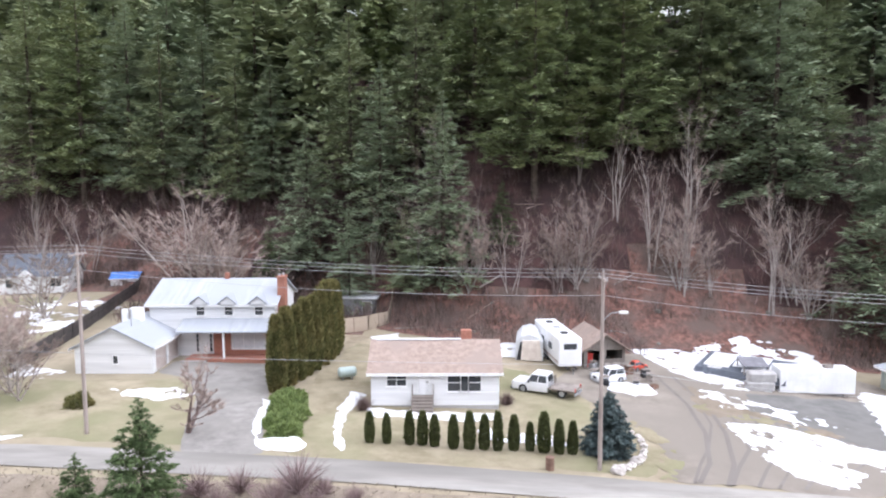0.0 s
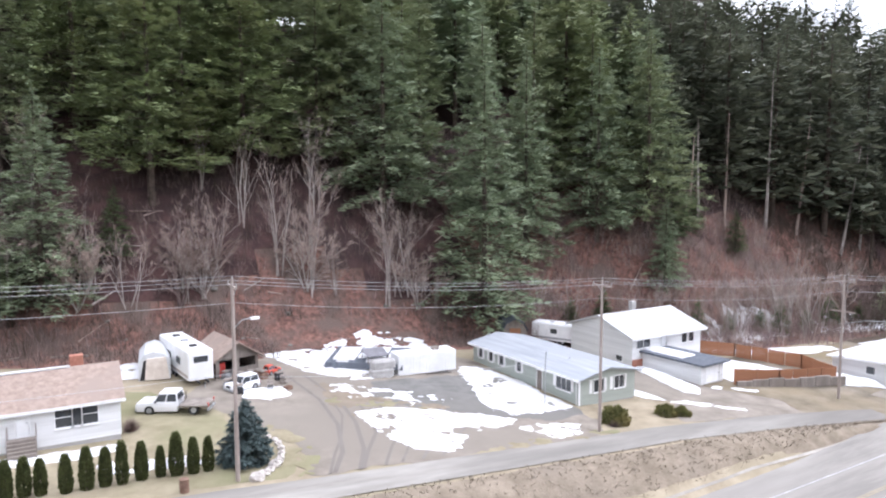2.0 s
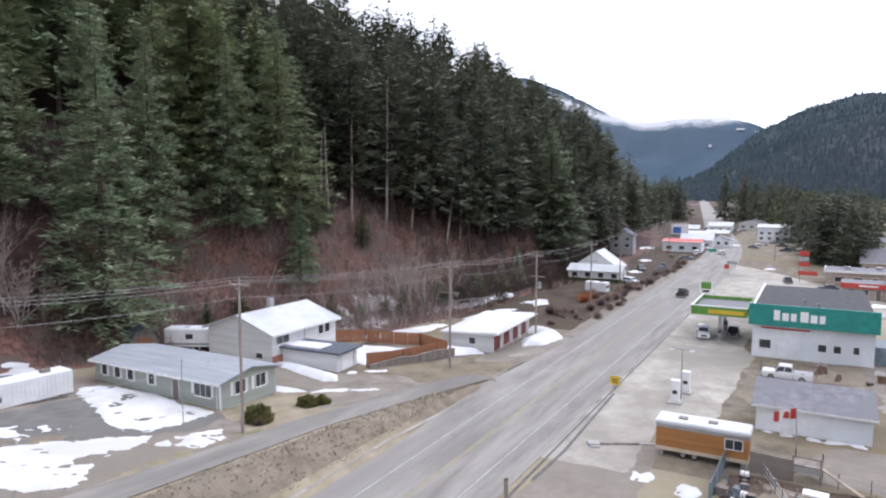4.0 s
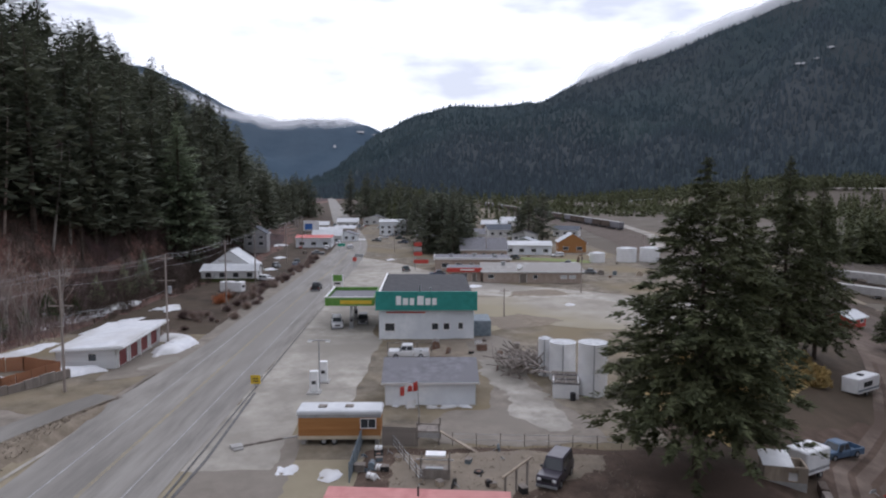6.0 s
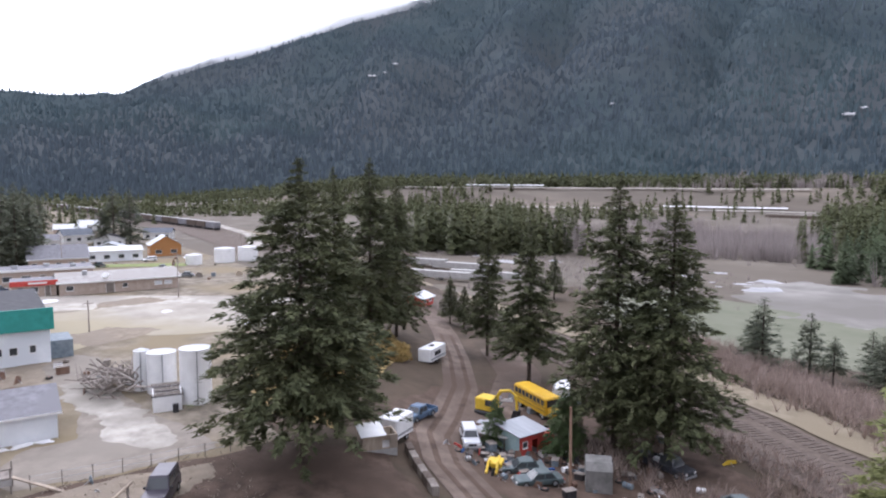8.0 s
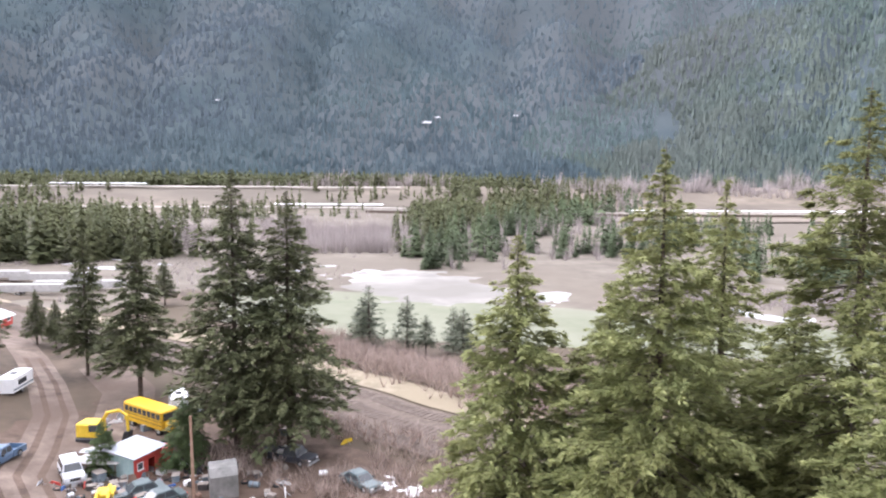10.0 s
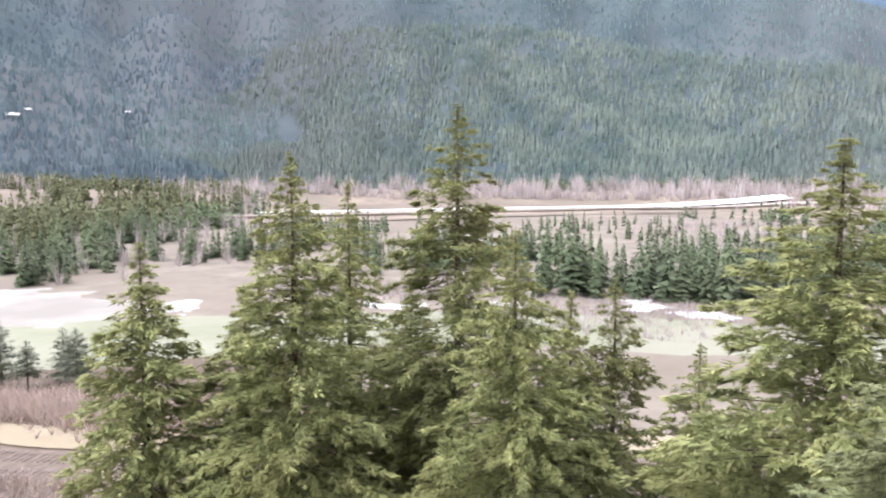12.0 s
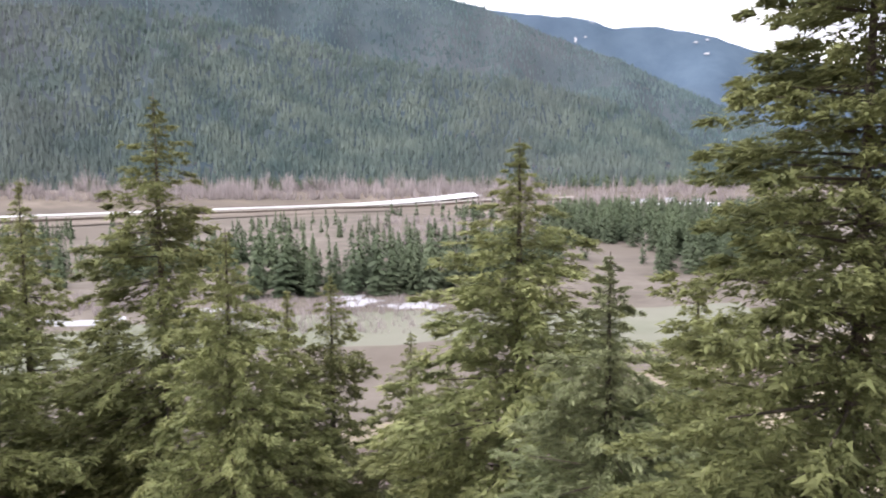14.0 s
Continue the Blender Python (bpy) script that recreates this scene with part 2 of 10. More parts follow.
class Geo:
    """A growing mesh: corners and faces."""

    def __init__(self):
        self.v, self.f = [], []

    def add(self, vs, fs):
        k = len(self.v)
        self.v += [tuple(p) for p in vs]
        self.f += [tuple(i + k for i in q) for q in fs]
        return self

    def box(self, x0, x1, y0, y1, z0, z1, c=0.0):
        """A box; c cuts its upright and top edges."""
        if c <= 0:
            return self.add([(x, y, z) for z in (z0, z1) for y in (y0, y1) for x in (x0, x1)],
                            [(0, 2, 3, 1), (4, 5, 7, 6), (0, 1, 5, 4), (2, 6, 7, 3), (0, 4, 6, 2), (1, 3, 7, 5)])
        ring = [(x0 + c, y0), (x1 - c, y0), (x1, y0 + c), (x1, y1 - c), (x1 - c, y1), (x0 + c, y1), (x0, y1 - c), (x0, y0 + c)]
        cx, cy = (x0 + x1) / 2, (y0 + y1) / 2
        sx, sy = 1 - 2 * c / max(1e-6, x1 - x0), 1 - 2 * c / max(1e-6, y1 - y0)
        top = [(cx + (x - cx) * sx, cy + (y - cy) * sy) for x, y in ring]
        vs = [(*p, z0) for p in ring] + [(*p, z1 - c) for p in ring] + [(*p, z1) for p in top]
        fs = [tuple(range(7, -1, -1)), tuple(range(16, 24))]
        for k in (0, 8):
            fs += [(k + i, k + (i + 1) % 8, k + 8 + (i + 1) % 8, k + 8 + i) for i in range(8)]
        return self.add(vs, fs)

    def prism(self, outline, y0, y1):
        """An outline in x and z, drawn out along y."""
        n = len(outline)
        vs = [(x, y0, z) for x, z in outline] + [(x, y1, z) for x, z in outline]
        return self.add(vs, [tuple(range(n)), tuple(range(2 * n - 1, n - 1, -1))] + [(i, i + n, (i + 1) % n + n, (i + 1) % n) for i in range(n)])

    def prismx(self, outline, x0, x1):
        """An outline in y and z, drawn out along x."""
        n = len(outline)
        vs = [(x0, y, z) for y, z in outline] + [(x1, y, z) for y, z in outline]
        return self.add(vs, [tuple(range(n - 1, -1, -1)), tuple(range(n, 2 * n))] + [(i, (i + 1) % n, (i + 1) % n + n, i + n) for i in range(n)])

    def rod(self, p, q, r0, r1=None, n=6, caps=True):
        p, q = Vector(p), Vector(q)
        r1 = r0 if r1 is None else r1
        d = (q - p).normalized()
        u = d.orthogonal().normalized()
        w = d.cross(u)
        vs = []
        for c, r in ((p, r0), (q, r1)):
            vs += [c + (u * math.cos(2 * math.pi * i / n) + w * math.sin(2 * math.pi * i / n)) * r for i in range(n)]
        fs = [(i, (i + 1) % n, (i + 1) % n + n, i + n) for i in range(n)]
        if caps:
            fs += [tuple(range(n - 1, -1, -1)), tuple(range(n, 2 * n))]
        return self.add(vs, fs)

    def pipe(self, pts, r, n=5):
        """A tube bent along points, as one body."""
        ps = [Vector(p) for p in pts]
        base = len(self.v)
        for i, p in enumerate(ps):
            d = (ps[min(len(ps) - 1, i + 1)] - ps[max(0, i - 1)]).normalized()
            u = d.cross(Vector((0.13, 0.21, 1.0))).normalized()
            w = d.cross(u)
            self.v += [tuple(p + (u * math.cos(2 * math.pi * k / n) + w * math.sin(2 * math.pi * k / n)) * r) for k in range(n)]
        for i in range(len(ps) - 1):
            a = base + i * n
            self.f += [(a + k, a + (k + 1) % n, a + n + (k + 1) % n, a + n + k) for k in range(n)]
        e = base + (len(ps) - 1) * n
        self.f += [tuple(range(base + n - 1, base - 1, -1)), tuple(range(e, e + n))]
        return self

    def blob(self, c, r, n=8, m=5, rough=0.0, seed=0):
        """A lumpy rounded body with radii r round c."""
        vs, fs = [], []
        for j in range(m + 1):
            th = math.pi * j / m
            for i in range(n):
                ph = 2 * math.pi * i / n
                d = Vector((math.sin(th) * math.cos(ph), math.sin(th) * math.sin(ph), math.cos(th)))
                k = 1 + rough * noise.noise(d * 1.7 + Vector((seed * 3.1, seed, 0)))
                vs.append((c[0] + d.x * r[0] * k, c[1] + d.y * r[1] * k, c[2] + d.z * r[2] * k))
        for j in range(m):
            for i in range(n):
                fs.append((j * n + i, (j + 1) * n + i, (j + 1) * n + (i + 1) % n, j * n + (i + 1) % n))
        return self.add(vs, fs)

    def mesh(self, name, material):
        me = bpy.data.meshes.new(name)
        me.from_pydata(self.v, [], self.f)
        me.validate()
        if material:
            me.materials.append(material)
        return me


def empty(name, x, y, rot=0.0, z=None, label="", category="", group="", kind=""):
    """A thing's base point, on the ground unless z is given."""
    ob = new(name)
    ob.matrix_world = pose(x, y, height(x, y) if z is None else z, 0, 0, rot)
    return tagged(ob, label, category, group, kind)


def part(name, geo, material, parent, label="", m=None):
    me = geo if isinstance(geo, bpy.types.Mesh) else geo.mesh(name, material)
    ob = new(name, me)
    ob.parent = parent
    if m is not None:
        ob.matrix_basis = m
    return tagged(ob, label)


def single(name, geo, material, label, category, kind="", m=None, group=""):
    ob = new(name, geo.mesh(name, material))
    if m is not None:
        ob.matrix_world = m
    return tagged(ob, label, category, group, kind)


def soup(name, verts, k, material):
    """A mesh of loose faces with k corners each."""
    verts = np.asarray(verts, dtype=np.float32).reshape(-1, 3)
    n = len(verts) // k
    me = bpy.data.meshes.new(name)
    me.vertices.add(len(verts))
    me.vertices.foreach_set("co", verts.ravel())
    me.loops.add(n * k)
    me.loops.foreach_set("vertex_index", np.arange(n * k, dtype=np.int32))
    me.polygons.add(n)
    me.polygons.foreach_set("loop_start", np.arange(0, n * k, k, dtype=np.int32))
    me.update(calc_edges=True)
    me.materials.append(material)
    return me


def sheet(name, xs, ys, zf, material):
    g = Geo()
    for y in ys:
        for x in xs:
            g.v.append((x, y, zf(x, y)))
    n = len(xs)
    for j in range(len(ys) - 1):
        for i in range(n - 1):
            g.f.append((j * n + i, j * n + i + 1, (j + 1) * n + i + 1, (j + 1) * n + i))
    me = g.mesh(name, material)
    me.polygons.foreach_set("use_smooth", [True] * len(me.polygons))
    return me


def spread(*pieces):
    out = []
    for a, b, s in pieces:
        out += list(np.arange(a, b, s))
    return out + [pieces[-1][1]]


def bumpy(x, y):
    t = y - toe_y(x)
    rough = 1.6 * smooth(0, 25, t) if y > 40 else 0
    near = abs(x) < 900 and -900 < y < 900
    return height(x, y) + (rough * noise.noise(Vector((x * 0.06, y * 0.06, 0))) if near and rough else 0)


GX = spread((-4900, -900, 800), (-900, -240, 60), (-240, -60, 9), (-60, 150, 2.5), (150, 330, 8), (330, 900, 30), (900, 4900, 500))
GY = spread((-4900, -900, 800), (-900, -260, 80), (-260, -100, 10), (-100, 26, 4), (26, 100, 2.0), (100, 260, 8), (260, 600, 40), (600, 4900, 860))
gmesh = sheet("ground", GX, GY, bumpy, M_GROUND)
gmesh.materials.append(M_LITTER)
gmesh.materials.append(M_FLAT)
gmesh.materials.append(M_TOWN)
gmesh.materials.append(M_YARD)
gmesh.materials.append(M_SHADE_DUFF)


def ground_zone(x, y):
    """0 dry grass, 1 leaf litter, 2 river flat, 3 town, 4 yard, 5 shade-darkened duff."""
    if y > 40 and y > toe_y(x) - (1 if -10 < x < 60 else 7):
        return 5 if y > toe_y(x) + (22 if 58 < x < 118 else 18 if x < 150 and x > 58 else 8) + 6 * noise.noise(Vector((x * 0.05, y * 0.05, 1))) else 1
    if x > 112 and y > 36.5:
        return 4
    if x > 5 and -150 < y < -20 - 0.62 * max(0.0, x - 60) and x < 260:
        return 4
    return 2 if y < -66 else 3 if x > 60 and y < 60 else 0


gmesh.polygons.foreach_set("material_index", [ground_zone(q.center.x, q.center.y) for q in gmesh.polygons])
ground = tagged(new("ground", gmesh), "dry winter grass over the whole valley floor", "ground", kind="structure")


def signed(poly, x, y):
    """Distance to a closed outline, positive inside."""
    best, inside = 1e9, False
    for (ax, ay), (bx, by) in zip(poly, poly[1:] + poly[:1]):
        dx, dy = bx - ax, by - ay
        t = max(0.0, min(1.0, ((x - ax) * dx + (y - ay) * dy) / (dx * dx + dy * dy + 1e-9)))
        best = min(best, math.hypot(ax + t * dx - x, ay + t * dy - y))
        if (ay > y) != (by > y) and x < (bx - ax) * (y - ay) / (by - ay + 1e-12) + ax:
            inside = not inside
    return best if inside else -best


def patch(name, poly, step, material, label, category, lift=0.06, ragged=0.6, grain=0.5, thick=0.0, kind="structure", holes=0.0, seed=0, fringe=0.0):
    """A sheet that lies on the ground inside an outline with a ragged edge; thick: how far it swells inward."""
    xs0, ys0 = [p[0] for p in poly], [p[1] for p in poly]
    x0, y0 = min(xs0) - ragged, min(ys0) - ragged
    nx, ny = int((max(xs0) + ragged - x0) / step) + 2, int((max(ys0) + ragged - y0) / step) + 2
    f = {}
    for j in range(ny):
        for i in range(nx):
            x, y = x0 + i * step, y0 + j * step
            s = signed(poly, x, y)
            w = noise.noise(Vector((x * grain, y * grain, seed))) + 0.55 * noise.noise(Vector((x * grain * 2.7, y * grain * 2.7, seed + 5))) + 0.3 * noise.noise(Vector((x * grain * 6.1, y * grain * 6.1, seed + 9)))
            if fringe:
                w += fringe * (noise.noise(Vector((x * grain * 13, y * grain * 13, seed + 2))) + 0.6 * noise.noise(Vector((x * 5.3, y * 5.3, seed + 4))))
            s += ragged * w
            if holes:
                s = min(s, 4 * (w + holes))
            f[i, j] = s
    g, seen = Geo(), {}

    def put(x, y, s):
        key = (round(x, 3), round(y, 3))
        if key not in seen:
            seen[key] = len(g.v)
            g.v.append((x, y, bumpy(x, y) + lift * (0.4 + 0.6 * min(1.0, max(0.0, s) / 0.7)) + thick * (1 - math.exp(-max(0, s) * 1.3))))
        return seen[key]

    for j in range(ny - 1):
        for i in range(nx - 1):
            cs = [(i, j), (i + 1, j), (i + 1, j + 1), (i, j + 1)]
            if max(f[c] for c in cs) <= 0:
                continue
            loop = []
            for a, b in zip(cs, cs[1:] + cs[:1]):
                fa, fb = f[a], f[b]
                ax, ay, bx, by = x0 + a[0] * step, y0 + a[1] * step, x0 + b[0] * step, y0 + b[1] * step
                if fa > 0:
                    loop.append(put(ax, ay, fa))
                if (fa > 0) != (fb > 0):
                    t = fa / (fa - fb)
                    loop.append(put(ax + t * (bx - ax), ay + t * (by - ay), 0))
            loop = [v for k, v in enumerate(loop) if v != loop[k - 1]]
            if len(loop) > 2:
                g.f.append(tuple(loop))
    me = g.mesh(name, material)
    me.polygons.foreach_set("use_smooth", [True] * len(me.polygons))
    return tagged(new(name, me), label, category, kind=kind)


def ribbon(name, pts, width, material, label, category, lift=0.06, step=3.0, kind="structure", side=0.0, under=None):
    """A strip along a line of points, laid on the ground; side shifts it to the left of the line."""
    fine = []
    for (ax, ay), (bx, by) in zip(pts, pts[1:]):
        n = max(1, int(math.hypot(bx - ax, by - ay) / step))
        fine += [(ax + (bx - ax) * i / n, ay + (by - ay) * i / n) for i in range(n)]
    fine.append(pts[-1])
    g = Geo()
    across = max(1, int(width / 2.5))
    for k, (x, y) in enumerate(fine):
        a, b = fine[max(0, k - 1)], fine[min(len(fine) - 1, k + 1)]
        dx, dy = b[0] - a[0], b[1] - a[1]
        d = math.hypot(dx, dy)
        nx, ny = -dy / d, dx / d
        for c in range(across + 1):
            o = side + width * (c / across - 0.5)
            px, py = x + nx * o, y + ny * o
            g.v.append((px, py, (under or bumpy)(px, py) + lift))
    for k in range(len(fine) - 1):
        for c in range(across):
            i = k * (across + 1) + c
            g.f.append((i, i + across + 1, i + across + 2, i + 1))
    return tagged(new(name, g.mesh(name, material)), label, category, kind=kind)


# the hillside floor of fallen leaves
HX = spread((-220, -60, 6), (-60, 150, 2), (150, 420, 8))
HT = [-3, -1, 1, 3, 5, 6.5, 8]
hg = Geo()
for t in HT:
    for x in HX:
        y = toe_y(x) + t + (2.5 * noise.noise(Vector((x * 0.11, 3, 0))) if t == -3 else 0)
        hg.v.append((x, y, bumpy(x, y) + (0.03 if t == -3 else -0.4 if t == 8 else 0.16)))
for j in range(len(HT) - 1):
    for i in range(len(HX) - 1):
        k = j * len(HX) + i
        hg.f.append((k, k + 1, k + 1 + len(HX), k + len(HX)))
hl_ = single("hillside_litter", hg, M_LITTER, "steep hillside covered with rust-brown fallen leaves", "hillside", "structure")

# past x = 134 the shade-darkened floor colour replaces the leaf litter
hl_.data.materials.append(M_SHADE_DUFF)
hl_.data.polygons.foreach_set("material_index", [int(q.center.x > 134 + 8 * noise.noise(q.center * 0.2)) for q in hl_.data.polygons])

# roads
HW = [(x, road_y(x)) for x in list(range(-160, 210, 15)) + list(range(210, 1700, 12))]
ribbon("highway", HW, 13.0, M_ASPHALT, "wide worn grey asphalt highway with faded lines", "road", 0.07, 6)
ribbon("edge_line", HW[:60], 0.16, M_PAINTW, "worn white edge line on the highway", "road marking", 0.085, 6, side=3.7)
ribbon("edge_line", HW[:60], 0.14, M_PAINTW, "worn white edge line on the highway", "road marking", 0.085, 6, side=-3.7)
ribbon("centre_line", HW[:60], 0.12, M_PAINTY, "faded yellow centre line on the highway", "road marking", 0.085, 6, side=0.11)
ribbon("centre_line", HW[:60], 0.12, M_PAINTY, "faded yellow centre line on the highway", "road marking", 0.085, 6, side=-0.11)
FR = [(x, front_y(x)) for x in range(-160, 78, 4)]
ribbon("frontage_road", FR, 3.6, M_LANE, "narrow pale asphalt frontage road beside the houses", "road", 0.08, 2)
# ---- mountains ----


def mountain(name, az0, az1, d0, d1, crest, material, label, base=-8.0, rows=34, cols=200, rough=0.12, power=1.0, seed=0):
    """A slope from distance d0 up to a crest at d1; crest gives (heading, elevation) pairs in degrees."""
    cs = sorted(crest)
    g = Geo()
    for j in range(rows + 1):
        t = j / rows
        for i in range(cols + 1):
            az = az0 + (az1 - az0) * i / cols
            d = d0 + (d1 - d0) * t
            el = lerp(az, [c[0] for c in cs], [c[1] for c in cs])
            top = EYE[2] + math.tan(radians(el)) * d1
            x, y = polar(az, d)
            k = noise.noise(Vector((x * 0.0018, y * 0.0018, seed))) + 0.5 * noise.noise(Vector((x * 0.005, y * 0.005, seed)))
            gully = 1 - abs(noise.noise(Vector((az * 0.16 + 0.4 * t, t * 0.9, seed + 3)))) * 2.4
            z = base + (top - base) * (t ** power) * (1 + rough * (2 * k - 1.3 * gully) * math.sin(math.pi * min(1, t * 1.02)))
            if j == rows:
                z += 10 * noise.noise(Vector((x * 0.02, y * 0.02, seed)))
            g.v.append((x, y, z))
    n = cols + 1
    for j in range(rows):
        for i in range(cols):
            g.f.append((j * n + i, j * n + i + 1, (j + 1) * n + i + 1, (j + 1) * n + i))
    me = g.mesh(name, material)
    me.polygons.foreach_set("use_smooth", [True] * len(me.polygons))
    ob = tagged(new(name, me), label, "mountain", kind="structure")
    return ob, g, n


def clearings(g, n, az0, az1, spots, name, label, group, lift=6.0):
    """Small snow sheets on a slope; spots: heading, elevation, width and height in metres."""
    rows = len(g.v) // n - 1
    for i, (az, el, w, h) in enumerate(spots):
        c = (az - az0) / (az1 - az0) * (n - 1)
        k = int(c)
        els = [math.degrees(math.atan2(g.v[j * n + k][2] - EYE[2], math.hypot(*g.v[j * n + k][:2]))) for j in range(rows + 1)]
        j = max([q for q in range(rows) if els[q] <= el] or [0])
        p = Vector(g.v[j * n + k]).lerp(Vector(g.v[(j + 1) * n + k]), max(0.0, min(1.0, (el - els[j]) / (els[j + 1] - els[j] + 1e-6))))
        up = (Vector(g.v[min(rows, j + 1) * n + k]) - Vector(g.v[j * n + k])).normalized()
        side = Vector((-p.y, p.x, 0)).normalized()
        q = Geo()
        m = 14
        for b in range(m):
            a = 2 * math.pi * b / m
            rr = 0.62 + 0.38 * math.sin(a * 3 + i * 1.7) * math.sin(a * 2 + i)
            v = p + side * math.cos(a) * w / 2 * rr + up * math.sin(a) * h * rr
            q.v.append((v.x, v.y, v.z + lift))
        q.f.append(tuple(range(m)))
        single(name, q, M_THINSNOW, label, "snow", group=group)


CREST = [(-69, -0.6), (-79, -0.3), (-82.3, 1.2), (-85.9, 4.2), (-88.7, 5.6), (-92.4, 6.6), (-95.2, 6.4), (-99.9, 6.9), (-102.5, 8.4), (-106.8, 10.0), (-110.9, 11.0), (-113.5, 12.0), (-117, 13.4), (-122.9, 14.8), (-128, 16.6), (-136, 18.5), (-150, 19), (-170, 19), (-190, 18.4), (-202, 16.6), (-212, 14.9), (-215.3, 14.0), (-218.5, 12.6), (-225.7, 9.7), (-233.4, 5.9), (-236, 4.4), (-245, 2), (-262, 1)]
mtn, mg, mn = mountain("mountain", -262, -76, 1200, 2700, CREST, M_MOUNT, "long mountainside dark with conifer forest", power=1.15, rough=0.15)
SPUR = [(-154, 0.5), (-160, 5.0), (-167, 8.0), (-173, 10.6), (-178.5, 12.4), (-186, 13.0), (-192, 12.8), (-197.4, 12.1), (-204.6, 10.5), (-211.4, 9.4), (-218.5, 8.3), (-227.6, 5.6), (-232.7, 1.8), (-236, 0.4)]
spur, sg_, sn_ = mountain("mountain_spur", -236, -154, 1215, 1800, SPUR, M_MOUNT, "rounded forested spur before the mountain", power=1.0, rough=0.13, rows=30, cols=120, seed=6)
FAR1 = [(-58, 5), (-66, 5.2), (-73.5, 5.1), (-77.4, 5.0), (-80.3, 5.3), (-83.3, 5.2), (-85.1, 4.9), (-88, 3.6), (-92, 2)]
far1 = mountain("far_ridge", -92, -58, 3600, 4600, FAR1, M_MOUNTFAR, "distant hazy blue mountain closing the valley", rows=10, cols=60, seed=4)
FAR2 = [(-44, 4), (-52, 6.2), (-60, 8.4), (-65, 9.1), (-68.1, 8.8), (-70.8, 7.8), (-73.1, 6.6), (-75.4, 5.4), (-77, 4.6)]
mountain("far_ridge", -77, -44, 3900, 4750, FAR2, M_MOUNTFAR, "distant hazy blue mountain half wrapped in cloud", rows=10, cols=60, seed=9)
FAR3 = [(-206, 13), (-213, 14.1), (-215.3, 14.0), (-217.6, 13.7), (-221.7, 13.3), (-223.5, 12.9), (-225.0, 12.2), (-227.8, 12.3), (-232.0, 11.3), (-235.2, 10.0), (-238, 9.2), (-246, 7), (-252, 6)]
far3 = mountain("far_ridge", -252, -206, 3400, 4500, FAR3, M_MOUNTFAR, "distant forested ridge coloured blue for haze, with old snow streaks", rows=10, cols=60, seed=12)

HIGH = "old snow in a high clearing of the far ridge"
clearings(far3[1], far3[2], -252, -206, ((-221.6, 11.4, 26, 36), (-222.6, 11.6, 24, 14), (-230.6, 10.7, 44, 16), (-231.4, 9.8, 50, 18), (-231.8, 10.8, 36, 16), (-234.1, 7.9, 20, 26)), "snow_clearing", HIGH, "ridge clearings", 12)
clearings(far1[1], far1[2], -92, -58, ((-84.4, 4.2, 90, 24), (-85.3, 4.0, 60, 16), (-85.5, 3.0, 30, 16), (-82.2, 3.0, 26, 30)), "snow_clearing", HIGH, "ridge clearings", 12)
clearings(mg, mn, -262, -76, ((-118.6, 8.7, 44, 12), (-120.4, 9.7, 30, 10), (-119.4, 9.0, 20, 8), (-154.6, 4.9, 40, 9), (-155.4, 5.3, 22, 7), (-137.8, 6.3, 14, 7), (-162.3, 5.4, 22, 6)), "snow_clearing", "snow lying in a small mountain clearing", "mountain clearings", 8)

# low cloud hanging on the ridges: a thin sheet, torn by noise
M_CLOUD = bpy.data.materials.new("thin_cloud")
M_CLOUD.use_nodes = True
cn, cl = M_CLOUD.node_tree.nodes, M_CLOUD.node_tree.links
cn.remove(cn["Principled BSDF"])
cuv, csep, cno = cn.new("ShaderNodeUVMap"), cn.new("ShaderNodeSeparateXYZ"), cn.new("ShaderNodeTexNoise")
cmp_ = cn.new("ShaderNodeMapping")
cmp_.inputs["Scale"].default_value = (9, 1.6, 1)
cno.inputs["Scale"].default_value, cno.inputs["Detail"].default_value, cno.inputs["Roughness"].default_value = 1.0, 6, 0.6


def step(op, a, b):
    q = cn.new("ShaderNodeMath")
    q.operation = op
    for k, v in ((0, a), (1, b)):
        if isinstance(v, (int, float)):
            q.inputs[k].default_value = v
        else:
            cl.new(v, q.inputs[k])
    return q.outputs[0]


cl.new(cuv.outputs[0], csep.inputs[0])
cl.new(cuv.outputs[0], cmp_.inputs[0])
cl.new(cmp_.outputs[0], cno.inputs["Vector"])
bell = step("SUBTRACT", 1.0, step("ABSOLUTE", step("SUBTRACT", step("MULTIPLY", csep.outputs["Y"], 2.0), 1.0), 0.0))
ends = step("MINIMUM", step("MULTIPLY", step("SUBTRACT", 0.5, step("ABSOLUTE", step("SUBTRACT", csep.outputs["X"], 0.5), 0.0)), 7.0), 1.0)
veil = step("MULTIPLY", step("SUBTRACT", step("ADD", step("MULTIPLY", bell, 1.0), step("MULTIPLY", cno.outputs["Fac"], 1.6)), 1.25), 2.0)
veil = step("MINIMUM", step("MAXIMUM", step("MULTIPLY", veil, ends), 0.0), 0.92)
cd, ct, cx = cn.new("ShaderNodeBsdfDiffuse"), cn.new("ShaderNodeBsdfTranslucent"), cn.new("ShaderNodeBsdfTransparent")
cd.inputs["Color"].default_value = ct.inputs["Color"].default_value = (0.9, 0.91, 0.93, 1)
cm1, cm2 = cn.new("ShaderNodeMixShader"), cn.new("ShaderNodeMixShader")
cl.new(cd.outputs[0], cm1.inputs[1])
cl.new(ct.outputs[0], cm1.inputs[2])
cl.new(veil, cm2.inputs[0])
cl.new(cx.outputs[0], cm2.inputs[1])
cl.new(cm1.outputs[0], cm2.inputs[2])
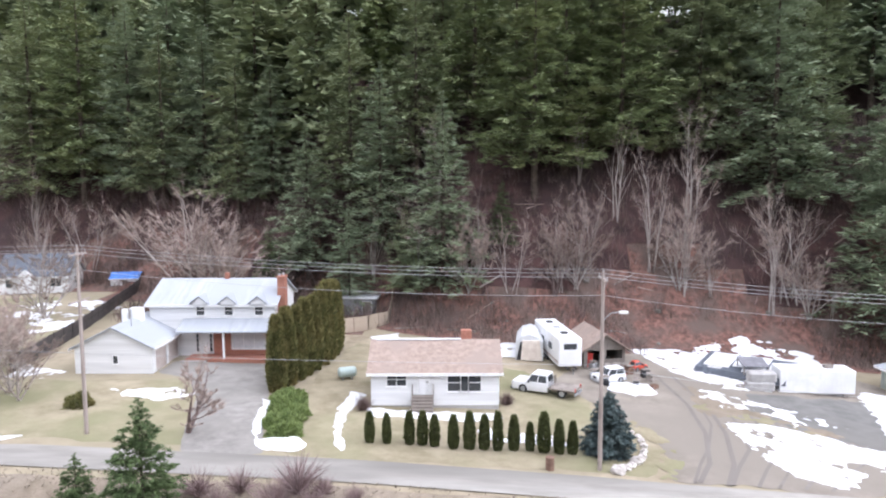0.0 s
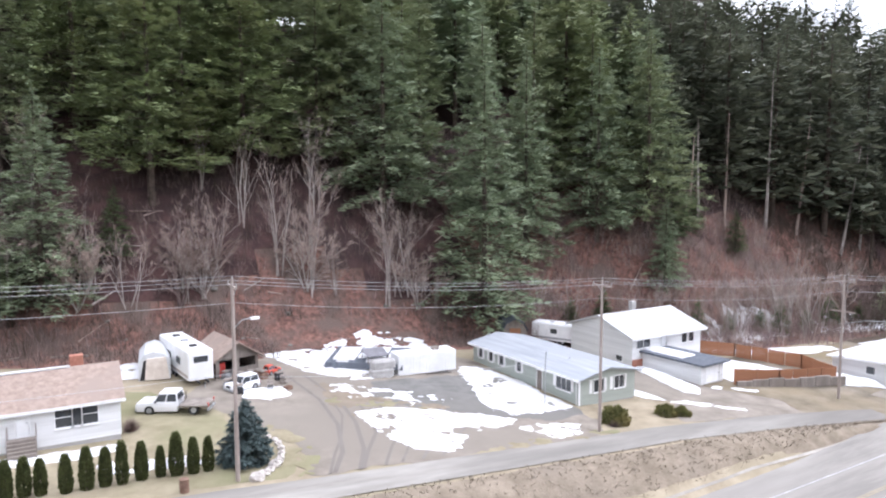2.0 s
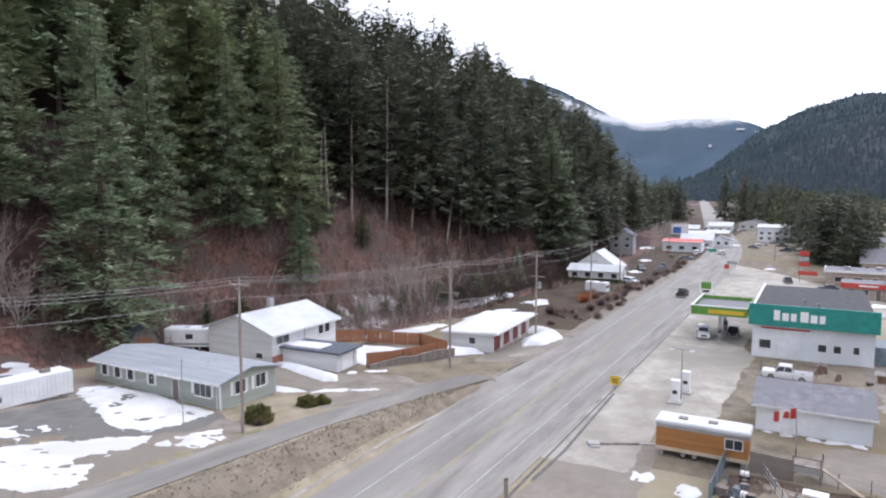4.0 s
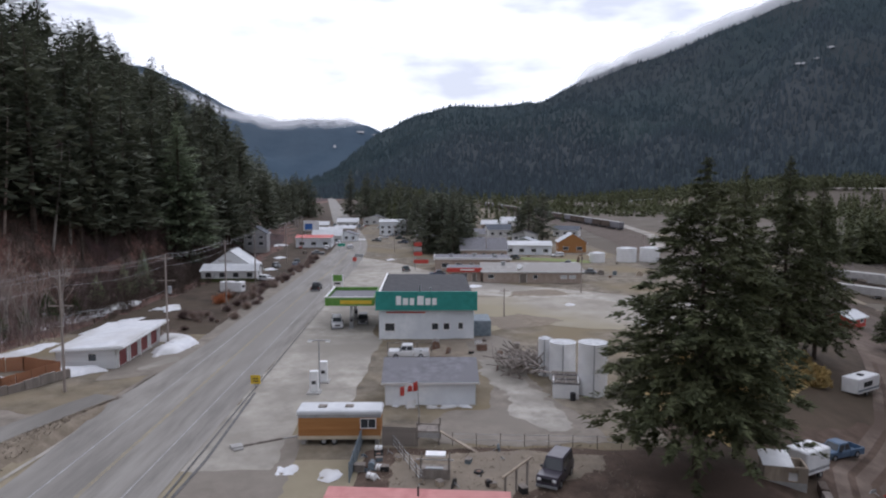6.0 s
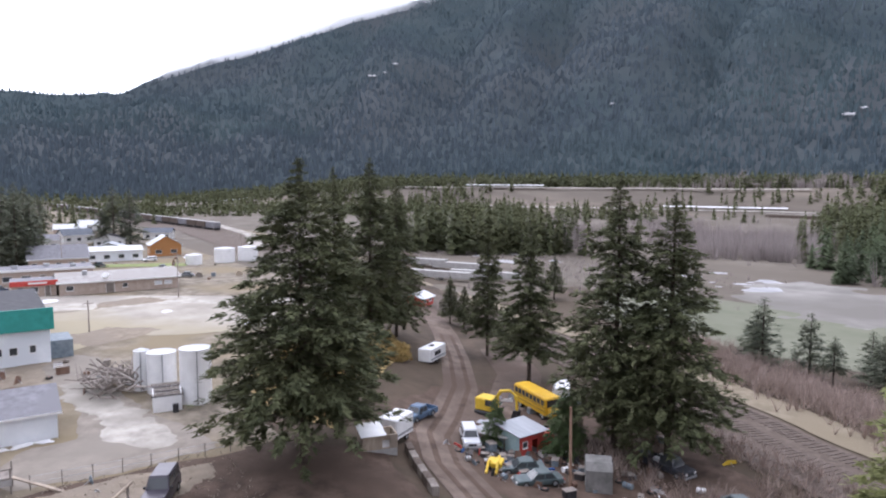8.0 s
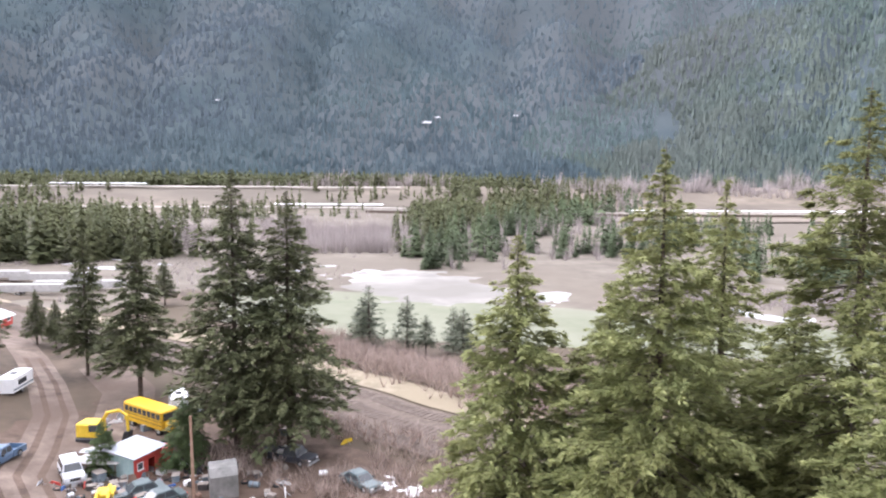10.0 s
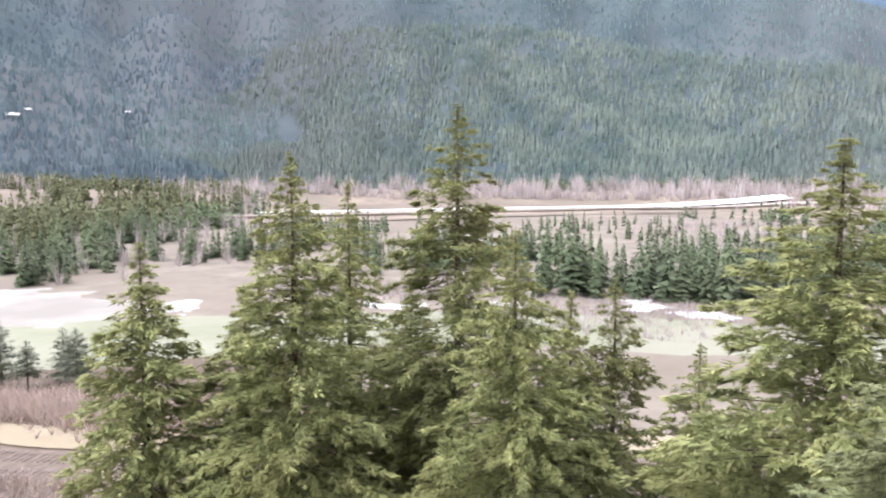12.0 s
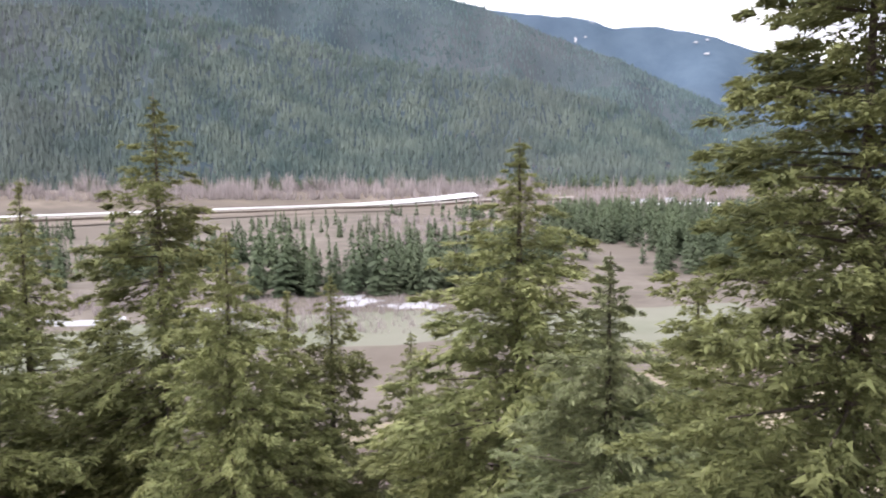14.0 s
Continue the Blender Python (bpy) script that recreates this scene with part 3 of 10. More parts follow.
cl.new(cm2.outputs[0], cn["Material Output"].inputs["Surface"])


def cloud(line, half, d, label):
    """A cloud sheet along (heading, elevation) points, half as high as given in degrees."""
    ls = sorted(line)
    g, uv = Geo(), []
    cols, rows = 48, 6
    for i in range(cols + 1):
        az = ls[0][0] + (ls[-1][0] - ls[0][0]) * i / cols
        mid = lerp(az, [q[0] for q in ls], [q[1] for q in ls])
        for j in range(rows + 1):
            x, y = polar(az, d)
            g.v.append((x, y, EYE[2] + d * math.tan(radians(mid + half * (2 * j / rows - 1)))))
            uv.append((i / cols, j / rows))
    for i in range(cols):
        for j in range(rows):
            k = i * (rows + 1) + j
            g.f.append((k, k + rows + 1, k + rows + 2, k + 1))
    me = g.mesh("cloud_bank", M_CLOUD)
    lay = me.uv_layers.new(name="UVMap")
    for lp in me.loops:
        lay.data[lp.index].uv = uv[lp.vertex_index]
    tagged(new("cloud_bank", me), label, "cloud", kind="structure")


cloud(((-62, 9.6), (-66, 8.4), (-70, 7.2), (-74, 5.6), (-78, 4.9), (-82, 5.2), (-86, 5.2)), 1.1, 3550, "thin white cloud hanging on the far ridge")

cloud(((-101, 8.0), (-106, 9.9), (-111, 11.2), (-115, 12.7), (-120, 14.3), (-125, 15.9), (-130, 17.6)), 1.9, 2640, "grey cloud resting on the mountain crest")
cloud(((-213, 15.2), (-219, 14.4), (-224, 13.2), (-229, 12.9), (-234, 11.6), (-240, 10)), 1.0, 4300, "thin white cloud above the far ridge")
# ---- trees ----


def conifer(name, seed, h, r, whorls, per, sprays, spray, material, clear=0.08, droop=0.35, power=0.85, thin=0.0, twigs=9, slim=0.13, girth=1.0, perk=0.0, skirt=0.0, inner=0.6):
    """Trunk and crown meshes of a fir: whorls of drooping branches hung with small needle sprays."""
    rg = np.random.RandomState(seed)
    tri, limbs = [], Geo()
    for k in range(whorls):
        t = k / whorls
        size = spray * (1 - 0.3 * t) * min(1, 0.3 + 2.6 * (1 - t))
        reach = r * max(0.02, (1 - max(0, t)) ** power * (1 - 0.15 * t * t)) * (0.55 + 0.45 * min(1, t * 8 + 0.4)) * min(1, 0.3 + (4.2 if spray < 1 else 14) * (1 - t))
        for b in range(max(3, int(per * (1 - 0.2 * t)))):
            if rg.rand() < thin:
                continue
            z = h * (clear + (1 - clear) * min(0.978, max(0, (k + rg.uniform(-0.85, 0.85)) / whorls)))
            ph = rg.uniform(0, 2 * math.pi)
            ln = reach * rg.uniform(0.6, 1.12) * (1 + skirt * max(0, 0.35 - t) / 0.35)
            lift = ln * (0.22 * t + rg.uniform(-0.1, 0.08))
            sag = ln * droop * rg.uniform(0.6, 1.3) * (1 - 0.6 * t)
            dx, dy = math.cos(ph), math.sin(ph)
            m = max(3, int(3 + twigs * ln / r))
            n = max(2, int(sprays * (0.3 * min(1, 0.7 + 3 * (1 - t)) + 0.7 * ln / r) / m)) * m
            s = np.tile(rg.uniform(0.02, 1, m) ** 0.62, n // m)
            way = ph + np.tile(rg.choice((-1, 1), m) * rg.uniform(0.25, 1.0, m), n // m) * (1.15 - s)
            tl = ln * 0.4 * (1.15 - s) + 0.5 * size
            u = rg.uniform(0, 1, n)
            tw = np.tile(rg.normal(0, 0.1, m), n // m)
            px = dx * s * ln + np.cos(way) * tl * u + rg.normal(0, 0.16 * size, n)
            py = dy * s * ln + np.sin(way) * tl * u + rg.normal(0, 0.16 * size, n)
            pz = z + lift * s - sag * s * s + (tw - 0.22 * u) * tl + rg.normal(0, 0.22 * size, n)
            out = way + rg.choice((-1, 1), n) * rg.uniform(0.1, 0.95, n)
            l = size * rg.uniform(0.55, 1.25, n)
            dip = rg.uniform(-0.65, 0.35, n) + perk
            tx, ty, tz = px + np.cos(out) * l, py + np.sin(out) * l, pz + dip * l
            wv = l * rg.uniform(slim, 1.9 * slim, n)
            ax, ay = -np.sin(out) * wv, np.cos(out) * wv
            az = rg.uniform(-1.0, 1.0, n) * wv
            a = np.stack([px + ax, py + ay, pz + az], -1)
            c = np.stack([px - ax, py - ay, pz - az], -1)
            tip = np.stack([tx, ty, tz], -1)
            tri.append(np.stack([a, c, tip], 1).reshape(-1, 3))
            if ln > 0.35 * r and b % 3 == 0:
                limbs.rod((0, 0, z), (dx * ln * 0.75, dy * ln * 0.75, z + lift * 0.75 - sag * 0.56), 0.012 * ln + 0.015, 0.01, 3, False)
        # short sprays close to the stem
        n = max(4, int(sprays * inner))
        a, zi = rg.uniform(0, 6.283, n), h * (clear + (1 - clear) * np.clip((k + rg.uniform(-0.6, 0.6, n)) / whorls, 0, 0.97))
        q0 = reach * rg.uniform(0.02, 0.3, n)
        l = np.minimum(size * rg.uniform(0.7, 1.5, n), 0.15 + reach * 0.6)
        foot = np.stack([np.cos(a) * q0, np.sin(a) * q0, zi], -1)
        out = a + rg.uniform(-0.8, 0.8, n)
        tip = foot + np.stack([np.cos(out) * l, np.sin(out) * l, rg.uniform(-0.5, 0.35, n) * l], -1)
        wv = np.stack([-np.sin(out), np.cos(out), rg.uniform(-0.8, 0.8, n)], -1) * (l * 1.5 * slim)[:, None]
        tri.append(np.stack([foot - wv, foot + wv, tip], 1).reshape(-1, 3))
    # the leading shoot, clothed in short upright sprays
    n = int(26 + 14 / spray)
    zl, a = h * rg.uniform(0.9, 0.985, n), rg.uniform(0, 6.283, n)
    l = spray * rg.uniform(0.2, 0.42, n) * (1.3 - 9 * (zl / h - 0.9))
    foot = np.stack([0 * zl, 0 * zl, zl], -1)
    across = np.stack([-np.sin(a), np.cos(a), 0 * a], -1) * (l * 0.16)[:, None]
    tip = foot + np.stack([np.cos(a) * l * 0.6, np.sin(a) * l * 0.6, 0.55 * l], -1)
    tri.append(np.stack([foot - across, foot + across, tip], 1).reshape(-1, 3))
    crown = soup(name + "_crown", np.concatenate(tri), 3, material)
    trunk = Geo()
    zs = [-0.6, 0.02 * h, 0.35 * h, 0.7 * h, 0.99 * h]
    rs = [k * girth for k in (0.012 * h, 0.011 * h, 0.008 * h, 0.0045 * h, 0.012)]
    for i in range(4):
        trunk.rod((0, 0, zs[i]), (0, 0, zs[i + 1]), rs[i], rs[i + 1], 8, False)
    trunk.add(limbs.v, limbs.f)
    return trunk.mesh(name + "_trunk", M_TRUNK), crown


def plant_tree(kind, x, y, scale=1.0, z=None, rot=0.0, label="", group="", tall=1.0, name="fir_tree", category="tree"):
    ob = empty(name, x, y, rot, z, label, category, group)
    ob.scale = (scale, scale, scale * tall)
    part("trunk", kind[0], None, ob)
    part("crown", kind[1], None, ob)
    return ob


def bare_tree(name, seed, h, r, stems, depth, material, twigs=14, r0=0.14, lean=0.12, fine=0.014, twig=None):
    """Trunk and twig meshes of a leafless tree: limbs that fork into finer and finer ones."""
    rg = random.Random(seed)
    g, tw = Geo(), []

    def grow(p, d, ln, rad, level):
        q = p + d * ln
        g.rod(p, q, rad, rad * 0.62, 5 if level < 2 else 3, False)
        if level >= depth:
            for _ in range(twigs):
                e = (d + Vector((rg.gauss(0, 0.5), rg.gauss(0, 0.5), rg.gauss(0.15, 0.35)))).normalized()
                s = p + d * ln * rg.uniform(0.2, 1.0)
                m = s + e * ln * rg.uniform(0.5, 1.2)
                w = e.orthogonal().normalized() * fine
                tw.extend([s + w, s - w, m])
            return
        lead = (d + Vector((rg.gauss(0, 0.12), rg.gauss(0, 0.12), 0.1))).normalized()
        grow(q, lead, ln * rg.uniform(0.6, 0.8), rad * 0.6, level + 1)
        for k in range(rg.choice((1, 2, 2))):
            e = (d + Vector((rg.gauss(0, 1.9 * r), rg.gauss(0, 1.9 * r), rg.gauss(0.05, 0.2)))).normalized()
            grow(p + d * ln * rg.uniform(0.3, 0.95), e, ln * rg.uniform(0.4, 0.75), rad * 0.45, level + 1)

    for s in range(stems):
        d = Vector((rg.gauss(0, lean), rg.gauss(0, lean), 1)).normalized()
        grow(Vector((rg.gauss(0, 0.35) if stems > 1 else 0, rg.gauss(0, 0.35) if stems > 1 else 0, -0.4)), d, h * 0.36 * rg.uniform(0.85, 1.15), r0 * rg.uniform(0.7, 1.1), 0)
    return g.mesh(name + "_trunk", material), soup(name + "_twigs", [tuple(v) for v in tw], 3, twig or M_TWIG)


def bush(name, seed, r, h, n, size, material, spiky=0.0):
    """A bush of small leaf faces on a lumpy rounded body with gaps."""
    rg = np.random.RandomState(seed)
    d = rg.normal(0, 1, (n, 3))
    d /= np.linalg.norm(d, axis=1)[:, None]
    d[:, 2] = np.abs(d[:, 2])
    lump = np.array([1 + 0.35 * noise.noise(Vector(v) * 2.2 + Vector((seed, 0, 0))) for v in d])
    p = d * np.array([r, r, h]) * (lump * rg.uniform(0.55, 1.0, n) ** 0.5)[:, None]
    e = d + rg.normal(0, 0.6, (n, 3)) + np.array([0, 0, spiky])
    e /= np.linalg.norm(e, axis=1)[:, None]
    w = np.cross(e, rg.normal(0, 1, (n, 3)))
    w /= np.linalg.norm(w, axis=1)[:, None]
    l = size * rg.uniform(0.6, 1.4, n)[:, None]
    tri = np.stack([p + w * l * 0.28, p - w * l * 0.28, p + e * l], 1)
    return soup(name, tri.reshape(-1, 3), 3, material)


def twig_shrub(name, seed, r, h, n, material):
    """A leafless shrub: thin stems that fan out from one root and fork."""
    rg = np.random.RandomState(seed)
    a, lean = rg.uniform(0, 6.283, n), rg.uniform(0, 1, n) ** 0.7
    s0 = rg.uniform(0, 0.55, n)
    top = np.stack([np.cos(a) * lean * r, np.sin(a) * lean * r, h * np.sqrt(1.02 - 0.75 * lean ** 2) * rg.uniform(0.55, 1.05, n)], -1)
    foot = top * s0[:, None] * np.array([0.7, 0.7, 1.0]) + rg.normal(0, 0.05 * r, (n, 3)) * np.array([1, 1, 0.2])
    tip = top + rg.normal(0, 0.16 * r, (n, 3))
    side = np.cross(tip - foot, rg.normal(0, 1, (n, 3)))
    side *= (0.014 + 0.012 * rg.uniform(0, 1, n))[:, None] / np.linalg.norm(side, axis=1)[:, None]
    return soup(name, np.stack([foot - side, foot + side, tip], 1).reshape(-1, 3), 3, material)


KIND_HILL = [conifer("hill_fir", 10 + i, 34, rr * 1.0, wh, 10, 22 if i == 5 else 66, 1.4 if i == 5 else 0.86, m, cl, dr, pw, 0.14, 8, 0.09, 1.0, 0.2) for i, (rr, m, cl, dr, pw, wh) in enumerate([
    (7.2, M_NEEDLE, 0.1, 0.2, 0.8, 32), (6.6, M_NEEDLE_BLUE, 0.04, 0.24, 0.86, 36), (7.2, M_NEEDLE_SOFT, 0.16, 0.16, 0.72, 32), (5.0, M_NEEDLE, 0.36, 0.14, 0.66, 28), (6.8, M_NEEDLE_BLUE, 0.08, 0.2, 0.76, 34), (5.6, M_NEEDLE_BRIGHT, 0.03, 0.2, 0.9, 34)])]
KIND_BACK = [conifer("back_fir", 30 + i, 34, rr, 24, 7, 20, 2.0, m, cl, 0.25, 0.62, 0.0, 3) for i, (rr, m, cl) in enumerate([(5.4, M_NEEDLE, 0.2), (4.6, M_NEEDLE_SOFT, 0.35), (5.0, M_NEEDLE_BLUE, 0.3)])]
# hill firs in the darkened needles, mostly for the backlit slope
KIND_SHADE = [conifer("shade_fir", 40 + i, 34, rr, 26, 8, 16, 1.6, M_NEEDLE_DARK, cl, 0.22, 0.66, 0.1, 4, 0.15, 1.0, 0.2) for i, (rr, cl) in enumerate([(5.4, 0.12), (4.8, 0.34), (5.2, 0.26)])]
KIND_NEAR = [conifer("yard_fir", 50 + i, 30, rr, wh, pr, sp, sz, m, cl, dr, pw, th, 10, sl) for i, (rr, m, cl, dr, pw, sp, wh, sz, th, pr, sl) in enumerate([
    (7.4, M_NEEDLE_OLIVE, 0.06, 0.34, 0.7, 240, 46, 0.44, 0.1, 14, 0.11), (7.2, M_NEEDLE_OLIVE, 0.08, 0.4, 0.72, 200, 44, 0.44, 0.14, 14, 0.11), (8.6, M_NEEDLE_OLIVE, 0.04, 0.32, 0.7, 300, 50, 0.41, 0.1, 15, 0.11), (6.8, M_NEEDLE_MOSS, 0.16, 0.38, 0.66, 200, 40, 0.46, 0.26, 13, 0.11),
    (7.8, M_NEEDLE_WISP, 0.2, 0.22, 0.8, 430, 52, 0.32, 0.06, 14, 0.1)])]
KIND_NEAR.append(conifer("close_fir", 62, 30, 4.0, 60, 15, 520, 0.17, M_NEEDLE_MOSS, 0.44, 0.12, 0.7, 0.15, 18, 0.12, 0.6, inner=0.4))
KIND_NEAR += [conifer("drive_fir", 65 + i, 30, rr, wh, 14, sp, 0.62, m, cl, dr, pw, th, 10, 0.13) for i, (rr, m, cl, dr, pw, sp, wh, th) in enumerate([
    (6.4, M_NEEDLE_DEEP, 0.13, 0.34, 0.74, 90, 44, 0.14), (8.6, M_NEEDLE_DEEP, 0.17, 0.3, 0.7, 165, 38, 0.18), (5.6, M_NEEDLE_DEEP, 0.2, 0.3, 0.8, 100, 36, 0.2), (7.2, M_NEEDLE_OLIVE, 0.08, 0.4, 0.72, 110, 44, 0.12)])]
KIND_TOWN = [conifer("town_fir", 80 + i, 34, rr, 24, 8, 15, 1.7, M_NEEDLE_DARK, 0.06, 0.3, 0.8, 0.05, 4, 0.17) for i, rr in enumerate((6.4, 5.4, 5.9))]
BIG_MAPLE = bare_tree("maple", 88, 15, 0.42, 7, 4, M_BIRCH, 24, 0.17, 0.42, 0.026)
KIND_BARE = [bare_tree("bare_tree", 70 + i, hh, rr, st, 4, M_BIRCH, 10, r0, le, 0.013) for i, (hh, rr, st, r0, le) in enumerate([(16, 0.22, 3, 0.13, 0.09), (14, 0.26, 4, 0.1, 0.15), (11, 0.32, 5, 0.085, 0.2), (17, 0.19, 3, 0.14, 0.07)])]

# bare trees in dark bark and twigs, standing in for the slope's shade
KIND_BARESHADE = [bare_tree("shade_bare_tree", 76 + i, 14, 0.26, 4, 4, M_TRUNK, 10, 0.1, 0.14, 0.013, M_BRUSH) for i in range(2)]

FIR = "tall dark green fir on the hillside"
# firs that stand out on the lower hillside: x, y, height, kind, width
FRONT = [(-78, 130, 42, 0, 1.20), (-68, 129, 43, 2, 1.15), (-58, 127, 37, 4, 1.30), (-50, 122, 33, 0, 1.20), (-42, 121, 30, 1, 1.35), (-34, 113, 27, 0, 1.20), (-28, 112, 23, 1, 1.40), (-20, 100, 23, 4, 1.40), (-14, 104, 30, 0, 1.20), (-9, 98, 27, 1, 1.40), (-4, 104, 33, 0, 1.10), (0, 90.5, 27, 1, 1.3), (5, 106, 36, 2, 1.1), (13, 97, 33, 2, 1.4), (26, 100, 33, 2, 1.3), (33, 108, 37, 0, 1.2), (46, 95, 37, 4, 1.35), (57, 83.5, 39, 1, 1.3), (52, 100, 36, 0, 1.2), (63, 93, 37, 4, 1.1), (69, 89, 36, 1, 1.0), (76, 96, 38, 0, 1.1), (83, 87, 34, 4, 1.2), (92, 84, 36, 0, 1.3), (99, 91, 35, 4, 1.3), (86, 92, 34, 2, 1.2), (90, 78, 16, 1, 1.4), (98, 83, 11, 5, 1.9), (104, 84, 8, 5, 1.8), (93, 80, 7, 5, 1.8), (111, 80, 8, 5, 1.8), (117, 87, 37, 3, 1.4), (128, 84, 38, 3, 1.3), (138, 79, 41, 3, 1.4), (155, 75, 42, 2, 1.1), (168, 74, 37, 3, 1.4), (191, 69, 38, 1, 1.6), (206, 67, 34, 0, 1.3), (18, 101, 34, 2, 1.2), (38, 102, 35, 0, 1.2), (23, 107, 37, 3, 1.4), (43, 104, 36, 3, 1.4), (30, 106, 36, 2, 1.1), (11, 103, 33, 0, 1.2), (-25, 96, 12, 5, 1.60), (-13, 93, 15, 1, 1.50), (-5, 92, 13, 0, 1.50), (8, 92, 9, 5, 1.6), (86, 74, 5, 5, 1.8), (91, 72, 6, 5, 1.8), (96, 70, 4.5, 5, 1.8), (103, 69, 5, 5, 1.8), (107, 68, 6.5, 5, 1.8), (113, 67, 5, 5, 1.8), (120, 67, 7, 5, 1.8), (128, 66, 5, 5, 1.8), (136, 66, 7, 0, 1.6), (146, 65, 8, 0, 1.6), (156, 65, 10, 1, 1.5), (78, 80, 6, 5, 1.8), (72, 81, 5, 5, 1.8)]
for i, (x, y, h, k, wd) in enumerate(FRONT):
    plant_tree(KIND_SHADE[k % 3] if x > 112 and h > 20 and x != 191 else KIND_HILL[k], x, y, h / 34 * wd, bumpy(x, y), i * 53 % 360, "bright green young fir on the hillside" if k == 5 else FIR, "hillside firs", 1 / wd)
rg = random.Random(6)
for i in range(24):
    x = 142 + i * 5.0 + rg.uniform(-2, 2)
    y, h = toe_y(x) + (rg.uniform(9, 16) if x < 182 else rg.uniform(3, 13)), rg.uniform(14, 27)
    plant_tree(KIND_SHADE[i % 3], x, y, h / 34 * 1.45, bumpy(x, y), i * 53 % 360, "fir with shade-darkened needles, branched to the ground at the foot of the hill", "hillside firs", 1 / 1.45)
rg = random.Random(5)
placed = [(x, y) for x, y, h, k, wd in FRONT]
count = 0
for tries in range(9000):
    x = rg.uniform(-150, 330)
    t = rg.uniform(15 if x < 5 else 20 if x < 60 else 15 if x < 95 else 18 if x < 150 else 11, 66)
    y = toe_y(x) + t
    gap = 5.2 if x > 60 else 5.6
    if any(abs(x - a) < gap and abs(y - b) < gap for a, b in placed):
        continue
    placed.append((x, y))
    count += 1
    k = rg.choice((0, 0, 2, 3, 3, 4)) if x < 70 else rg.choice((0, 3, 3, 3, 2))
    wd = rg.uniform(1.0, 1.4)
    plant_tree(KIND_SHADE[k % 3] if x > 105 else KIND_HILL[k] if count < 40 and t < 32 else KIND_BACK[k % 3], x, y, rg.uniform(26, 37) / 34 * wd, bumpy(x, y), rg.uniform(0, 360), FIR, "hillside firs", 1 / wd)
    if count >= 215:
        break
for i, (x, y, h, lean) in enumerate(((123, 82, 31, 0.4), (130, 80, 24, 2.0), (139, 76, 22, 3.4), (113, 84, 21, 0.3), (108, 86, 19, -0.5), (104, 85, 17, 0.6), (146, 76, 20, 0.8))):
    sn = empty("dead_snag", x, y, 0, bumpy(x, y), "grey dead tree stem without bark", "tree", "dead stems")
    part("snag_stem", Geo().rod((0, 0, -0.5), (lean, 0, h * 0.52), 0.3 if i else 0.35, 0.18, 8, False).rod((lean, 0, h * 0.52), (lean * 1.7, 0, h), 0.18, 0.03, 8, False), M_BIRCH if i % 2 == 0 else M_TWIG, sn)
    for q in range(26 if i == 0 else 11):
        zz, a = h * (0.3 + q * (0.026 if i == 0 else 0.058)), q * 2.4 + i
        xx = lean * (zz / h / 0.52 if zz < h * 0.52 else 1 + 0.7 * (zz / h - 0.52) / 0.48)
        ln = 1.6 if i == 0 else 0.8 + 0.5 * (q % 3)
        part("snag_branch", Geo().rod((xx, 0, zz), (xx + math.cos(a) * ln, math.sin(a) * ln, zz - 0.2), 0.04, 0.01, 4), M_BIRCH, sn)
# leafless undergrowth all over the lower slope, as one body
nr = np.random.RandomState(21)
tw = []
for i in range(13000):
    x = nr.uniform(-110, 230)
    t = nr.uniform(-1, 34) if nr.rand() < 0.8 else nr.uniform(-3, 6)
    y = toe_y(x) + t
    if 24 < x < 46 and t < 5:
        continue
    base = np.array([x, y, bumpy(x, y)])
    n = 9
    hh = nr.uniform(0.8, 3.4) * (1.35 if x > 60 or x < 0 else 0.9)
    root = base + np.concatenate([nr.normal(0, 0.5, (n, 2)), np.zeros((n, 1))], 1)
    tip = root + np.stack([nr.normal(0, 0.45, n) * hh * 0.6, nr.normal(0, 0.45, n) * hh * 0.6, nr.uniform(0.5, 1.0, n) * hh], -1)
    side = np.stack([nr.normal(0, 1, n), nr.normal(0, 1, n), np.zeros(n)], -1)
    side *= 0.035 / np.linalg.norm(side, axis=1)[:, None]
    tw.append(np.stack([root - side, root + side, tip], 1).reshape(-1, 3))
for i in range(3000):
    x, y = nr.uniform(-62, -12), nr.uniform(86, 124)
    if i > 1500:
        x = nr.uniform(84, 190)
        y = toe_y(x) + nr.uniform(-8, 16)
    if i < 1500 and (y < toe_y(x) - 26 or (x < -44 and y < 116)):
        continue
    n, hh = 9, nr.uniform(1.5, 4.2)
    root = np.array([x, y, bumpy(x, y)]) + np.concatenate([nr.normal(0, 0.5, (n, 2)), np.zeros((n, 1))], 1)
    tip = root + np.stack([nr.normal(0, 0.3, n) * hh, nr.normal(0, 0.3, n) * hh, nr.uniform(0.5, 1.0, n) * hh], -1)
    side = np.stack([nr.normal(0, 0.03, n), nr.normal(0, 0.03, n), np.zeros(n)], -1)
    tw.append(np.stack([root - side, root + side, tip], 1).reshape(-1, 3))
# past x = 122 bark-dark twigs put the slope's shadow into colour
for lo, hi, first, second in ((-200, 58, M_BRUSH, M_TRUNK), (58, 122, M_TWIG, M_UNDER), (122, 400, M_TRUNK, M_TRUNK)):
    near = [q for q in tw if lo <= q[0, 0] < hi]
    for grp, m in ((near[0::2], first), (near[1::2], second)):
        tagged(new("undergrowth", soup("undergrowth", np.concatenate(grp), 3, m)), "thin leafless brown undergrowth on the slope", "undergrowth", kind="stuff")
